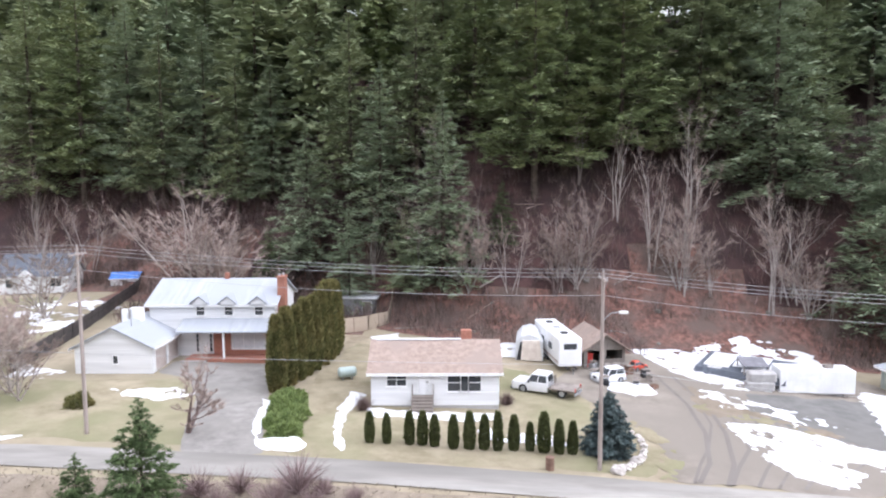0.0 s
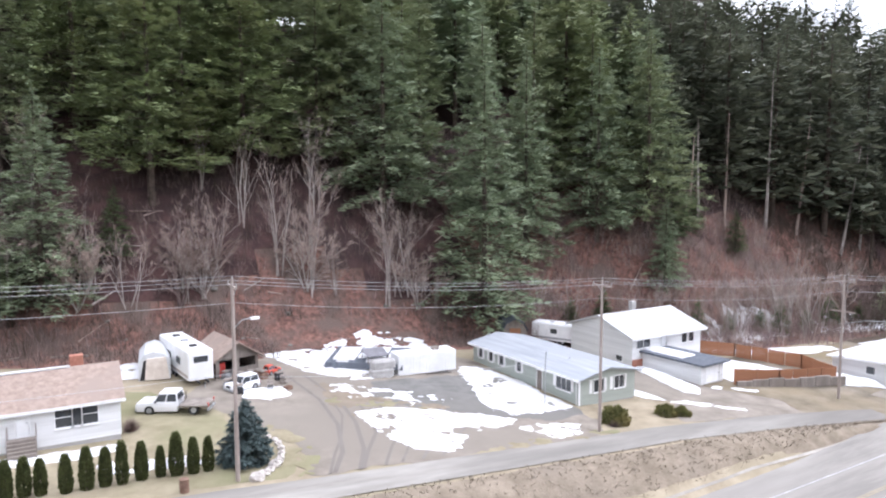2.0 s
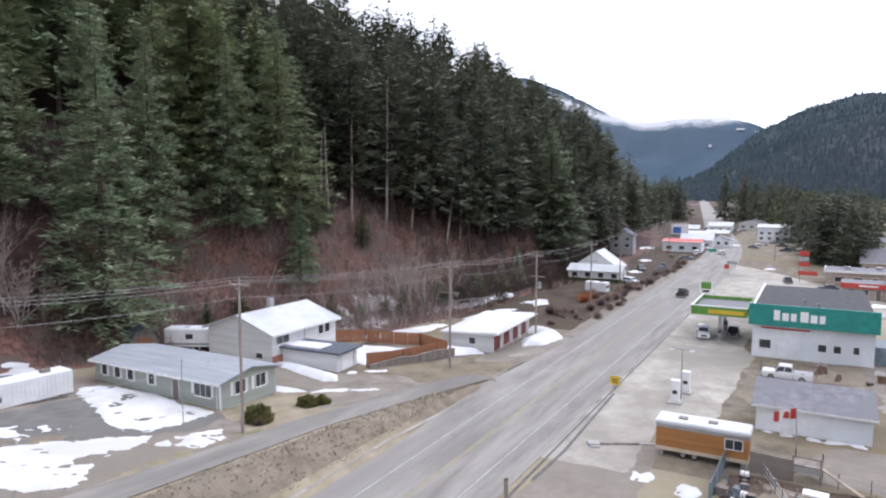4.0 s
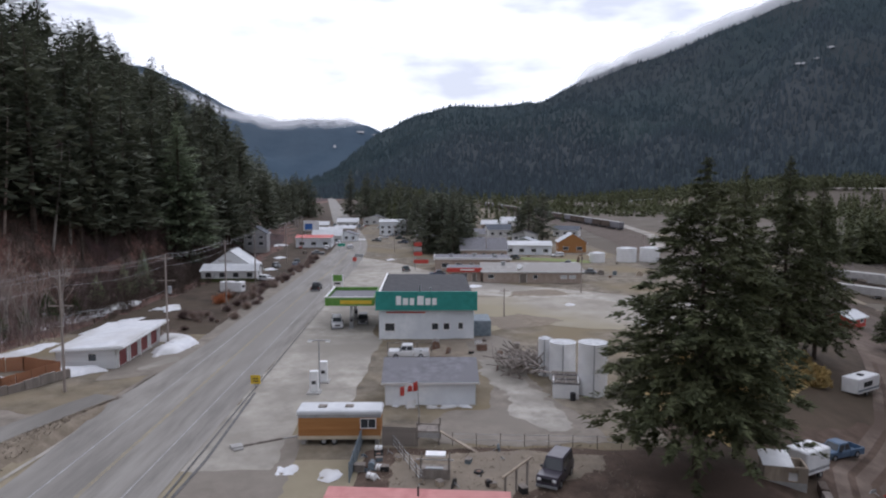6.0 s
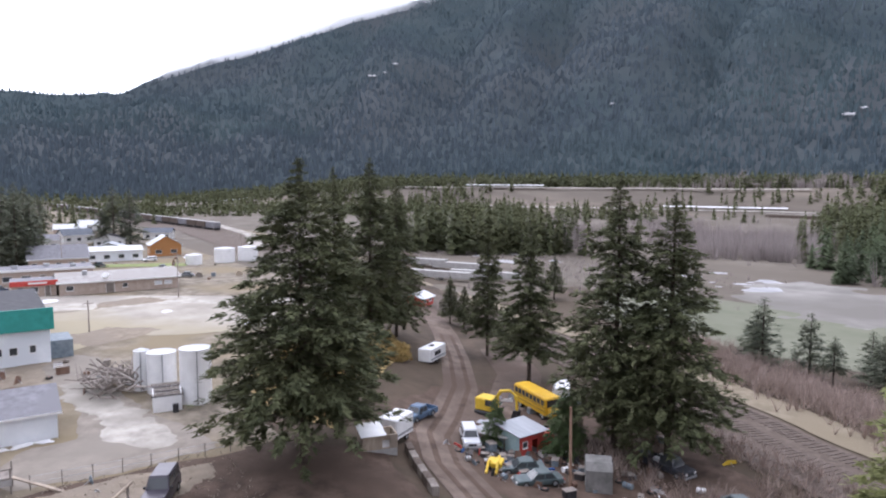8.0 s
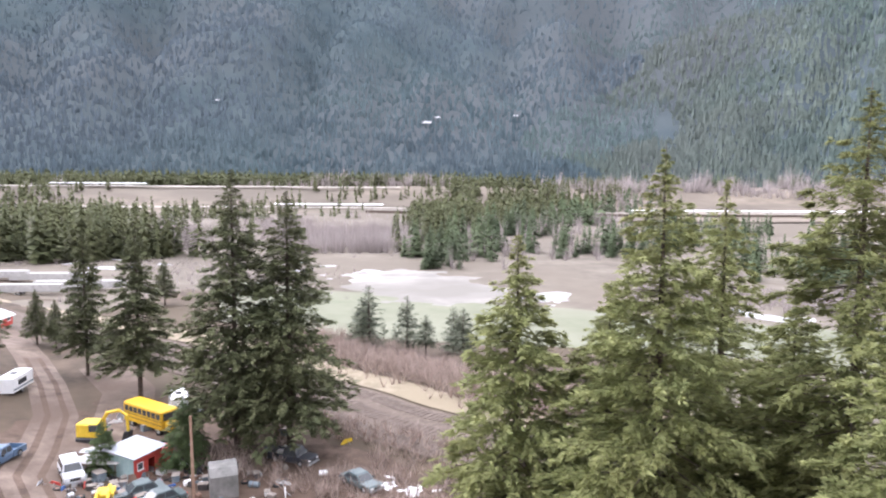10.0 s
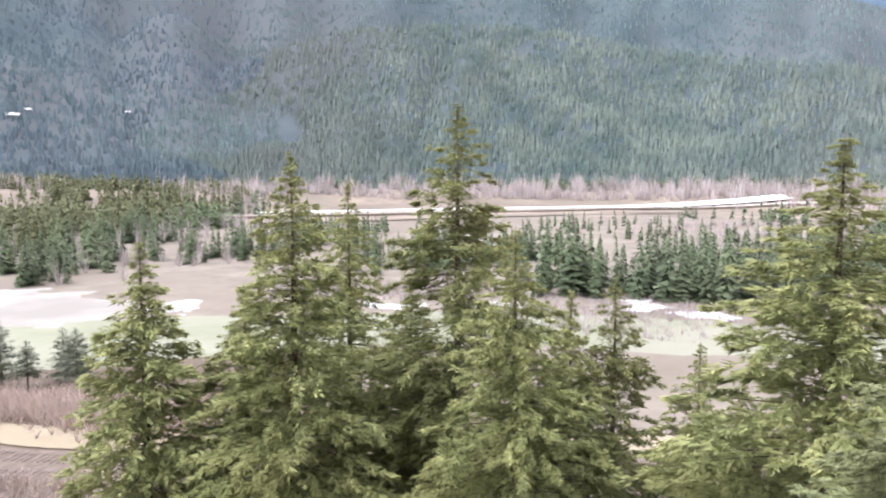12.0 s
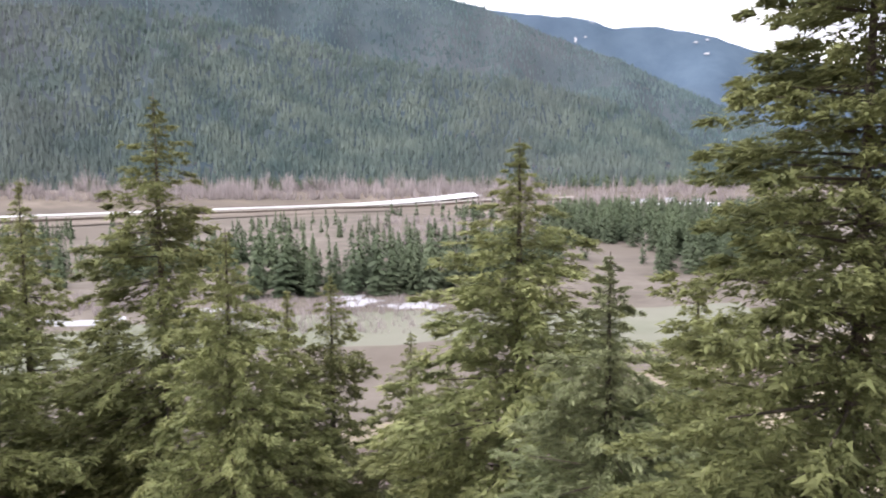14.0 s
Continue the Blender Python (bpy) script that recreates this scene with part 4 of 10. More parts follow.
# the forest above and farther along, as one body
src = []
for k in KIND_BACK:
    co = np.empty(len(k[1].vertices) * 3, dtype=np.float32)
    k[1].vertices.foreach_get("co", co)
    src.append(co.reshape(-1, 3, 3)[::6].reshape(-1, 3) * np.array([1.35, 1.35, 1.0]))
body = ([], [])
nr = np.random.RandomState(8)
for i in range(1080):
    if i < 240:
        x, t = nr.uniform(-260, 420), nr.uniform(58, 190)
    elif i < 460:
        x, t = nr.uniform(130, 345), nr.uniform(60, 245)
    elif i < 760:
        x, t = nr.uniform(300, 900), nr.uniform(4, 110)
    elif i < 930:
        x, t = nr.uniform(-130, 170), nr.uniform(62, 130)
    else:
        x, t = nr.uniform(-90, 120), nr.uniform(58, 84)
    y = toe_y(x) + t
    a, s = nr.uniform(0, 6.28), nr.uniform(24, 36) / 34
    c0, s0 = math.cos(a) * s, math.sin(a) * s
    v = src[nr.randint(3)]
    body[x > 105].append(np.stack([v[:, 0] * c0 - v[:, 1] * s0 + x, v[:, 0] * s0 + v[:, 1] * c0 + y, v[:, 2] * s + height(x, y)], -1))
# beyond x = 105 the forest takes the shade-darkened needles
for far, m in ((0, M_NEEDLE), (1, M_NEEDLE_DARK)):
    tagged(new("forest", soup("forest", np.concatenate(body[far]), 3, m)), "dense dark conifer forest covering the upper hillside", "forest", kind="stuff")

# fallen stems and stones on the slope
rg = random.Random(17)
for i in range(34):
    x = rg.uniform(2, 100)
    y = toe_y(x) + rg.uniform(-1, 15)
    a, ln = rg.uniform(-0.35, 0.35), rg.uniform(1.6, 4.2)
    x2, y2 = x + math.cos(a) * ln, y + math.sin(a) * ln
    single("fallen_log", Geo().rod((x, y, bumpy(x, y) + 0.2), (x2, y2, bumpy(x2, y2) + 0.25), rg.uniform(0.07, 0.14), 0.04, 7), (M_TWIG, M_TRUNK, M_BIRCH)[i % 3], "grey fallen stem lying in the leaf litter", "log", group="fallen stems")
for i in range(16):
    x = rg.uniform(4, 74)
    y, r = toe_y(x) + rg.uniform(-2, 8), rg.uniform(0.2, 0.45)
    single("slope_stone", Geo().blob((0, 0, r * 0.3), (r * 1.2, r, r * 0.7), 8, 5, 0.5, i), M_SILT, "pale stone on the leafy slope", "rock", m=pose(x, y, bumpy(x, y)), group="slope stones")

# leafless trees at the foot of the hill: x, y, height, kind
BARE = [(105.4, 66.7, 15, 1), (109.8, 68.3, 16, 0), (115.6, 65.9, 13, 1), (134.2, 59.5, 14, 3), (111, 71.6, 12, 2), (126, 62, 12, 1), (-3.5, 92, 16, 1), (8.9, 88.2, 12, 1), (5, 90, 13, 2), (15.2, 88.5, 13, 2), (19, 90, 13, 1), (27.6, 90, 19, 3), (31.5, 88, 18, 0), (24, 94, 17, 3), (42.7, 86.3, 17, 0), (45, 87.4, 17, 1), (34, 95, 16, 0), (-62, 118, 16, 1), (-76, 126, 17, 3), (-70, 116, 15, 1), (112.6, 66, 15, 1), (118.5, 64, 14, 0), (139, 61.7, 13, 0), (98, 70, 12, 2), (106, 72, 12, 3), (66, 82, 10, 1), (85, 75, 10, 2), (127, 64, 11, 1), (-10, 95, 14, 3), (0, 97, 15, 0), (20, 99, 14, 3), (50, 86, 8, 2), (72, 81, 9, 1), (148, 62, 10, 2), (35, 88, 9, 2), (-24, 93, 9, 1), (88, 70, 9, 1), (93, 68, 11, 0), (101, 66, 10, 1), (108, 64, 12, 3), (124, 62, 9, 2), (133, 63, 11, 1), (145, 60, 9, 1), (80, 76, 9, 1), (155, 61, 10, 0), (165, 60, 9, 1)]
for i, (x, y, h, k) in enumerate(BARE):
    base = (17, 15, 12, 19)[k] * 1.06
    plant_tree(KIND_BARE[k] if x < 122 else KIND_BARESHADE[k % 2], x, y, h / base, bumpy(x, y), i * 71 % 360, "leafless tree at the foot of the hill, coloured dark for shade" if x >= 122 else "leafless pale-barked tree at the foot of the hill", "bare trees", name="bare_tree")

for i, (x, y, sc) in enumerate(((-44, 66.5, 0.4), (-38.5, 58.5, 0.5), (-42, 61, 0.52), (-36.4, 56.6, 0.42), (-46.5, 72, 0.4), (-34, 93, 1.2), (-31, 92, 0.8), (-52.5, 88, 0.85), (31, 88.5, 0.7), (47, 86, 0.6), (3.5, 89, 0.62), (17.5, 88.6, 0.62))):
    plant_tree(BIG_MAPLE, x, y, sc, bumpy(x, y), i * 87, "broad leafless many-stemmed maple", "bare trees", name="bare_tree")

# tall firs on the valley side: heading, distance, elevation of the top, kind, width
NEAR = [(-112.6, 61, 2.6, 7, 1.18), (-118.4, 112, 2.5, 6, 1.15), (-115.4, 68, 1.9, 6, 0.8), (-120.6, 120, 0.6, 6, 1.0),
        (-128.4, 117.6, -3.4, 8, 1.1), (-132.0, 102, -3.1, 8, 1.3), (-139.2, 78, 1.5, 6, 1.1), (-143.5, 76, -0.2, 6, 1.25), (-125.2, 144, -7.6, 8, 1.5), (-126.4, 140, -8.4, 8, 1.4), (-134.0, 180, -5.8, 8, 1.6),
        (-162.9, 46, -3.6, 9, 1.2), (-174.6, 40, 3.7, 0, 1.1), (-170.6, 46, -7.5, 9, 1.2), (-179.2, 50, 1.1, 1, 1.0), (-188.4, 42, 7.8, 3, 1.1), (-193.3, 33, -2.8, 2, 1.1),
        (-184.4, 46, -7.1, 9, 1.2), (-201.6, 40, -6.6, 3, 0.95), (-198.0, 38, -8.0, 9, 1.0), (-208.3, 37, -11.9, 1, 1.25), (-217.6, 30, 4.5, 2, 1.4), (-211.5, 34, -14.0, 1, 1.1), (-225.1, 20, -4.8, 4, 1.25), (-232, 24, -6, 9, 1.0), (-243.0, 14.0, 35.5, 5, 1.0)]
for i, (az, d, e, k, wd) in enumerate(NEAR):
    x, y = polar(az, d)
    s = (EYE[2] + d * math.tan(radians(e)) - height(x, y)) / 30
    plant_tree(KIND_NEAR[k], x, y, s * wd, None, i * 67 % 360, "tall shaggy olive-green fir in the yard" if k < 3 or k > 3 and k != 8 else "tall dark fir with a bare lower trunk", "yard firs", 1 / wd)

# ---- building materials ----
M_SIDING = mat("white_siding", (0.66, 0.66, 0.66), (0.8, 0.8, 0.79), 1.2, 0.6, 0.01, (0.6, 0.6, 0.59), 3, stretch=(0.15, 0.15, 6))
M_TRIM = mat("white_trim", (0.74, 0.74, 0.73), (0.84, 0.84, 0.83), 3, 0.5)
M_GREENSIDE = mat("sage_siding", (0.34, 0.37, 0.33), (0.42, 0.45, 0.405), 1.0, 0.65, 0.01, (0.31, 0.34, 0.3), 3, stretch=(0.15, 0.15, 6))
M_TANSHINGLE = mat("tan_shingles", (0.25, 0.19, 0.155), (0.36, 0.28, 0.235), 2.2, 0.95, 0.02, (0.29, 0.23, 0.195), 6)
M_PALEROOF = mat("frosted_metal_roof", (0.297, 0.317, 0.344), (0.414, 0.431, 0.456), 0.5, 0.5, 0.01, (0.342, 0.361, 0.387), 2, stretch=(3, 0.3, 1))
M_SNOWROOF = mat("snowy_roof", (0.558, 0.572, 0.589), (0.670, 0.679, 0.685), 0.7, 0.7, 0.04, (0.512, 0.521, 0.529), 2)
M_DARKROOF = mat("dark_shingles", (0.085, 0.095, 0.115), (0.15, 0.165, 0.19), 2, 0.9, 0.01, (0.11, 0.12, 0.14))
M_GREYROOF = mat("grey_roofing", (0.163, 0.160, 0.174), (0.250, 0.246, 0.264), 1.0, 0.85, 0.01, (0.200, 0.197, 0.210), 6)
M_BRICK = mat("red_brick", (0.3, 0.12, 0.085), (0.45, 0.21, 0.15), 6, 0.9, 0.01, (0.36, 0.17, 0.12))
M_GLASS = mat("window_glass", (0.045, 0.05, 0.055), (0.06, 0.065, 0.07), 0.5, 0.06, spec=0.6)
M_CURTAIN = mat("pale_blind", (0.6, 0.61, 0.62), (0.7, 0.71, 0.72), 2, 0.7)
M_CONCRETE = mat("concrete", (0.34, 0.33, 0.315), (0.46, 0.445, 0.43), 1.2, 0.9, 0.01, (0.38, 0.37, 0.35))
M_GREYWOOD = mat("weathered_wood", (0.17, 0.145, 0.125), (0.31, 0.275, 0.245), 1.5, 0.9, 0.015, (0.22, 0.19, 0.165), stretch=(1, 1, 0.3))
M_FENCE = mat("stained_fence", (0.26, 0.115, 0.06), (0.4, 0.19, 0.105), 1.4, 0.8, 0.01, (0.3, 0.15, 0.085), stretch=(2, 2, 0.4))
M_TANFENCE = mat("tan_fence", (0.36, 0.29, 0.22), (0.5, 0.42, 0.33), 1.4, 0.85, 0.01, (0.3, 0.25, 0.2), stretch=(2, 2, 0.4))
M_DARKFENCE = mat("dark_board", (0.05, 0.045, 0.045), (0.1, 0.09, 0.088), 1.4, 0.85, 0.01)
M_REDDOOR = mat("maroon_door", (0.16, 0.045, 0.045), (0.25, 0.075, 0.07), 2, 0.6)
M_TAUPE = mat("taupe_door", (0.4, 0.34, 0.31), (0.5, 0.44, 0.4), 2, 0.6)
M_POLE = mat("pole_timber", (0.26, 0.215, 0.19), (0.42, 0.365, 0.33), 1.0, 0.9, 0.01, (0.3, 0.25, 0.22), stretch=(3, 3, 0.3))
M_WIRE = mat("aluminium_cable", (0.38, 0.39, 0.4), (0.5, 0.5, 0.5), 1, 0.5, metal=0.3)
M_WHITEP = mat("white_paint", (0.784, 0.790, 0.795), (0.890, 0.890, 0.890), 1.0, 0.4, 0.0, (0.742, 0.742, 0.731))
M_CANVAS = mat("cream_canvas", (0.6, 0.52, 0.45), (0.75, 0.68, 0.6), 1.2, 0.9, 0.03)
M_BLACKP = mat("black_plastic", (0.018, 0.018, 0.02), (0.045, 0.045, 0.048), 3, 0.5)
M_RUBBER = mat("tyre_rubber", (0.02, 0.02, 0.02), (0.04, 0.04, 0.04), 5, 0.9)
M_GREYM = mat("grey_metal", (0.3, 0.31, 0.32), (0.45, 0.46, 0.47), 1.5, 0.45, metal=0.5)
M_BLUEM = mat("blue_tarp", (0.05, 0.14, 0.42), (0.1, 0.24, 0.6), 1.2, 0.6, 0.03)
M_REDP = mat("red_paint", (0.42, 0.05, 0.04), (0.6, 0.09, 0.07), 1.5, 0.5)
M_ROCK = mat("pale_rock", (0.4, 0.36, 0.33), (0.62, 0.58, 0.54), 2, 0.9, 0.03)
M_RUST = mat("rusty_drum", (0.15, 0.09, 0.065), (0.25, 0.16, 0.12), 3, 0.9)
M_LAMP = mat("lamp_lens", (0.8, 0.8, 0.78), (0.85, 0.85, 0.83), 3, 0.2)

# ---- building helpers ----


def bars(u0, u1, v0, v1, w, nx=1, ny=1, y0=-0.05, y1=0.07):
    """A window frame of four bars with nx by ny lights."""
    g = Geo()
    g.box(u0 - w, u1 + w, y0, y1, v0 - w, v0).box(u0 - w, u1 + w, y0, y1, v1, v1 + w)
    g.box(u0 - w, u0, y0, y1, v0, v1).box(u1, u1 + w, y0, y1, v0, v1)
    for i in range(1, nx):
        u = u0 + (u1 - u0) * i / nx
        g.box(u - w * 0.35, u + w * 0.35, y0 + 0.02, y1, v0, v1)
    for i in range(1, ny):
        v = v0 + (v1 - v0) * i / ny
        g.box(u0, u1, y0 + 0.02, y1, v - w * 0.35, v + w * 0.35)
    return g


def wall(parent, p0, p1, z0, z1, material, holes=(), gable=None, t=0.15, name="wall", trim=None, label=""):
    """A wall from p0 to p1 in the parent's plan, outside on the right hand; holes: (kind, u0, u1, v0, v1[, nx, ny])."""
    dx, dy = p1[0] - p0[0], p1[1] - p0[1]
    ln = math.hypot(dx, dy)
    m = pose(p0[0], p0[1], z0, 0, 0, math.degrees(math.atan2(dy, dx)))
    g = Geo()
    us = sorted({0.0, ln, *[h[1] for h in holes], *[h[2] for h in holes]})
    vs = sorted({0.0, z1 - z0, *[h[3] for h in holes], *[h[4] for h in holes]})
    nu, nv = len(us), len(vs)
    g.v = [(u, y, v) for y in (0, t) for v in vs for u in us]

    def solid(a, c):
        return 0 <= a < nu - 1 and 0 <= c < nv - 1 and not any(h[1] <= us[a] and us[a + 1] <= h[2] and h[3] <= vs[c] and vs[c + 1] <= h[4] for h in holes)

    for a in range(nu - 1):
        for c in range(nv - 1):
            if not solid(a, c):
                continue
            p, q = c * nu + a, nu * nv
            g.f += [(p, p + 1, p + 1 + nu, p + nu), (q + p + nu, q + p + nu + 1, q + p + 1, q + p)]
            for da, dc, e0, e1 in ((-1, 0, p + nu, p), (1, 0, p + 1, p + 1 + nu), (0, -1, p, p + 1), (0, 1, p + nu + 1, p + nu)):
                if not solid(a + da, c + dc) and not (dc == 1 and gable and c == nv - 2):
                    g.f.append((e0, e0 + q, e1 + q, e1))
    if gable:
        k = len(g.v)
        g.v += [(gable[0], 0, gable[1] - z0), (gable[0], t, gable[1] - z0)]
        top = [(nv - 1) * nu + a for a in range(nu)]
        q = nu * nv
        g.f += [tuple(top + [k]), tuple([b + q for b in reversed(top)] + [k + 1]), (top[-1], top[-1] + q, k + 1, k), (k, k + 1, top[0] + q, top[0])]
    part(name, g, material, parent, label, m)
    trim = trim or M_TRIM
    for h in holes:
        kind, u0, u1, v0, v1 = h[:5]
        nx, ny = (h[5], h[6]) if len(h) > 6 else (1, 1)
        if kind in ("window", "blind"):
            w = part("window", bars(u0, u1, v0, v1, 0.07, nx, ny), trim, parent, "", m)
            part("pane", Geo().box(u0, u1, 0.03, 0.05, v0, v1), M_CURTAIN if kind == "blind" else M_GLASS, w)
            part("sill", Geo().box(u0 - 0.1, u1 + 0.1, -0.12, 0.0, v0 - 0.13, v0 - 0.07), trim, w)
        elif kind == "open":
            pass
        else:
            slab = {"door": M_WHITEP, "reddoor": M_REDDOOR, "garage": M_TAUPE, "whitegarage": M_WHITEP, "greydoor": M_GREYWOOD}[kind]
            d = Geo().box(u0 + 0.02, u1 - 0.02, 0.05, 0.1, v0, v1 - 0.02)
            if kind in ("garage", "whitegarage", "reddoor"):
                rows = 4
                for i in range(rows):
                    a = v0 + (v1 - v0) * i / rows
                    d.box(u0 + 0.08, u1 - 0.08, 0.025, 0.05, a + 0.06, a + (v1 - v0) / rows - 0.06)
            else:
                d.box(u0 + 0.15, u1 - 0.15, 0.03, 0.05, v0 + 0.15, v0 + 0.9)
            door = part("door", d, slab, parent, "", m)
            fr = Geo().box(u0 - 0.08, u0, -0.03, 0.1, v0, v1 + 0.08).box(u1, u1 + 0.08, -0.03, 0.1, v0, v1 + 0.08).box(u0, u1, -0.03, 0.1, v1, v1 + 0.08)
            part("door_frame", fr, trim, door)
            part("handle", Geo().box(u1 - 0.2, u1 - 0.12, -0.03, 0.03, v0 + 0.95, v0 + 1.05), M_GREYM, door)
    return m


def gable_roof(parent, x0, x1, y0, y1, ze, zr, material, axis="x", over=0.45, th=0.16, trim=None, label="", ridge=None):
    """Two sloping slabs with a ridge along the axis; fascia boards under the eaves."""
    a0, a1, b0, b1 = (y0, y1, x0, x1) if axis == "x" else (x0, x1, y0, y1)
    mid = ridge if ridge is not None else (a0 + a1) / 2
    s0, s1 = (zr - ze) / (mid - a0), (zr - ze) / (a1 - mid)
    lo0, lo1 = ze - s0 * over, ze - s1 * over
    out = [(a0 - over, lo0), (a1 + over, lo1), (a1 + over, lo1 + th), (mid, zr + th), (a0 - over, lo0 + th)]
    out = [(a0 - over, lo0), (mid, zr), (a1 + over, lo1), (a1 + over, lo1 + th), (mid, zr + th), (a0 - over, lo0 + th)]
    g = Geo()
    (g.prismx if axis == "x" else g.prism)(out, b0 - over, b1 + over)
    r = part("roof", g, material, parent, label)
    for a, lo, s in ((a0 - over - 0.05, lo0, -1), (a1 + over, lo1, 1)):
        f = Geo()
        if axis == "x":
            f.box(b0 - over, b1 + over, a, a + 0.05, lo - 0.1, lo + th - 0.02)
        else:
            f.box(a, a + 0.05, b0 - over, b1 + over, lo - 0.1, lo + th - 0.02)
        part("gutter", f, trim or M_TRIM, r)
    return r


def shell(parent, w, d, h, material, front=(), right=(), back=(), left=(), axis="x", rise=0.0, trim=None, down=0.6):
    """Four walls of a house with its front on the plan's x axis, and gables if the roof rises."""
    gx = (d / 2, h + rise) if rise and axis == "x" else None
    gy = (w / 2, h + rise) if rise and axis == "y" else None
    wall(parent, (0, 0), (w, 0), 0, h, material, front, gy, trim=trim)
    wall(parent, (w, 0.15), (w, d - 0.15), 0, h, material, right, (d / 2 - 0.15, h + rise) if gx else None, trim=trim)
    wall(parent, (w, d), (0, d), 0, h, material, back, gy, trim=trim)
    wall(parent, (0, d - 0.15), (0, 0.15), 0, h, material, left, (d / 2 - 0.15, h + rise) if gx else None, trim=trim)
    part("foundation", Geo().box(0.04, w - 0.04, 0.04, d - 0.04, -down - 1.2, 0.02), M_CONCRETE, parent)


def board_fence(name, pts, h, material, label, top=0.0, post=2.4, board=0.18, base=None):
    """A board fence along points on the ground: posts, and a panel of boards between each two."""
    x0, y0 = pts[0]
    z0 = height(x0, y0)
    ob = empty(name, x0, y0, 0, z0, label, "fence")
    plank = Geo().box(-board * 0.46, board * 0.46, -0.02, 0.02, 0.03, h).mesh("board", material)
    for (ax, ay), (bx, by) in zip(pts, pts[1:]):
        ln = math.hypot(bx - ax, by - ay)
        n = max(1, round(ln / post))
        ux, uy = (bx - ax) / ln, (by - ay) / ln
        for i in range(n + 1):
            px, py = ax + ux * ln * i / n, ay + uy * ln * i / n
            pz = (base if base is not None else height(px, py)) - z0
            part("post", Geo().box(px - x0 - 0.06, px - x0 + 0.06, py - y0 - 0.06, py - y0 + 0.06, pz - 0.4, pz + h + 0.08), material, ob)
            if i == n:
                break
            k = int(ln / n / board)
            for j in range(k):
                q = ln * i / n + board * (j + 0.5)
                qx, qy = ax + ux * q - x0, ay + uy * q - y0
                qz = (base if base is not None else height(qx + x0, qy + y0)) - z0
                part("board", plank, None, ob, m=pose(qx, qy, qz + 0.03 * math.sin(j * 12.9 + i * 3.1), 0, 0, math.degrees(math.atan2(uy, ux))))
    return ob


def wheel(parent, x, y, r, w=0.22):
    t = part("wheel", Geo().rod((x, y - w / 2, r), (x, y + w / 2, r), r, r, 14), M_RUBBER, parent)
    part("rim", Geo().rod((x, y - w / 2 - 0.012, r), (x, y + w / 2 + 0.012, r), r * 0.58, r * 0.58, 12), M_GREYM, t)


def car_paint(name, a, b):
    return mat(name, a, b, 0.8, 0.35, spec=0.5)


def loft(rings):
    """A body through rings of equal corner count."""
    n = len(rings[0])
    g = Geo()
    vs = [p for r in rings for p in r]
    fs = [tuple(range(n - 1, -1, -1)), tuple(range(len(vs) - n, len(vs)))]
    for k in range(len(rings) - 1):
        fs += [(k * n + i, k * n + (i + 1) % n, (k + 1) * n + (i + 1) % n, (k + 1) * n + i) for i in range(n)]
    return g.add(vs, fs)


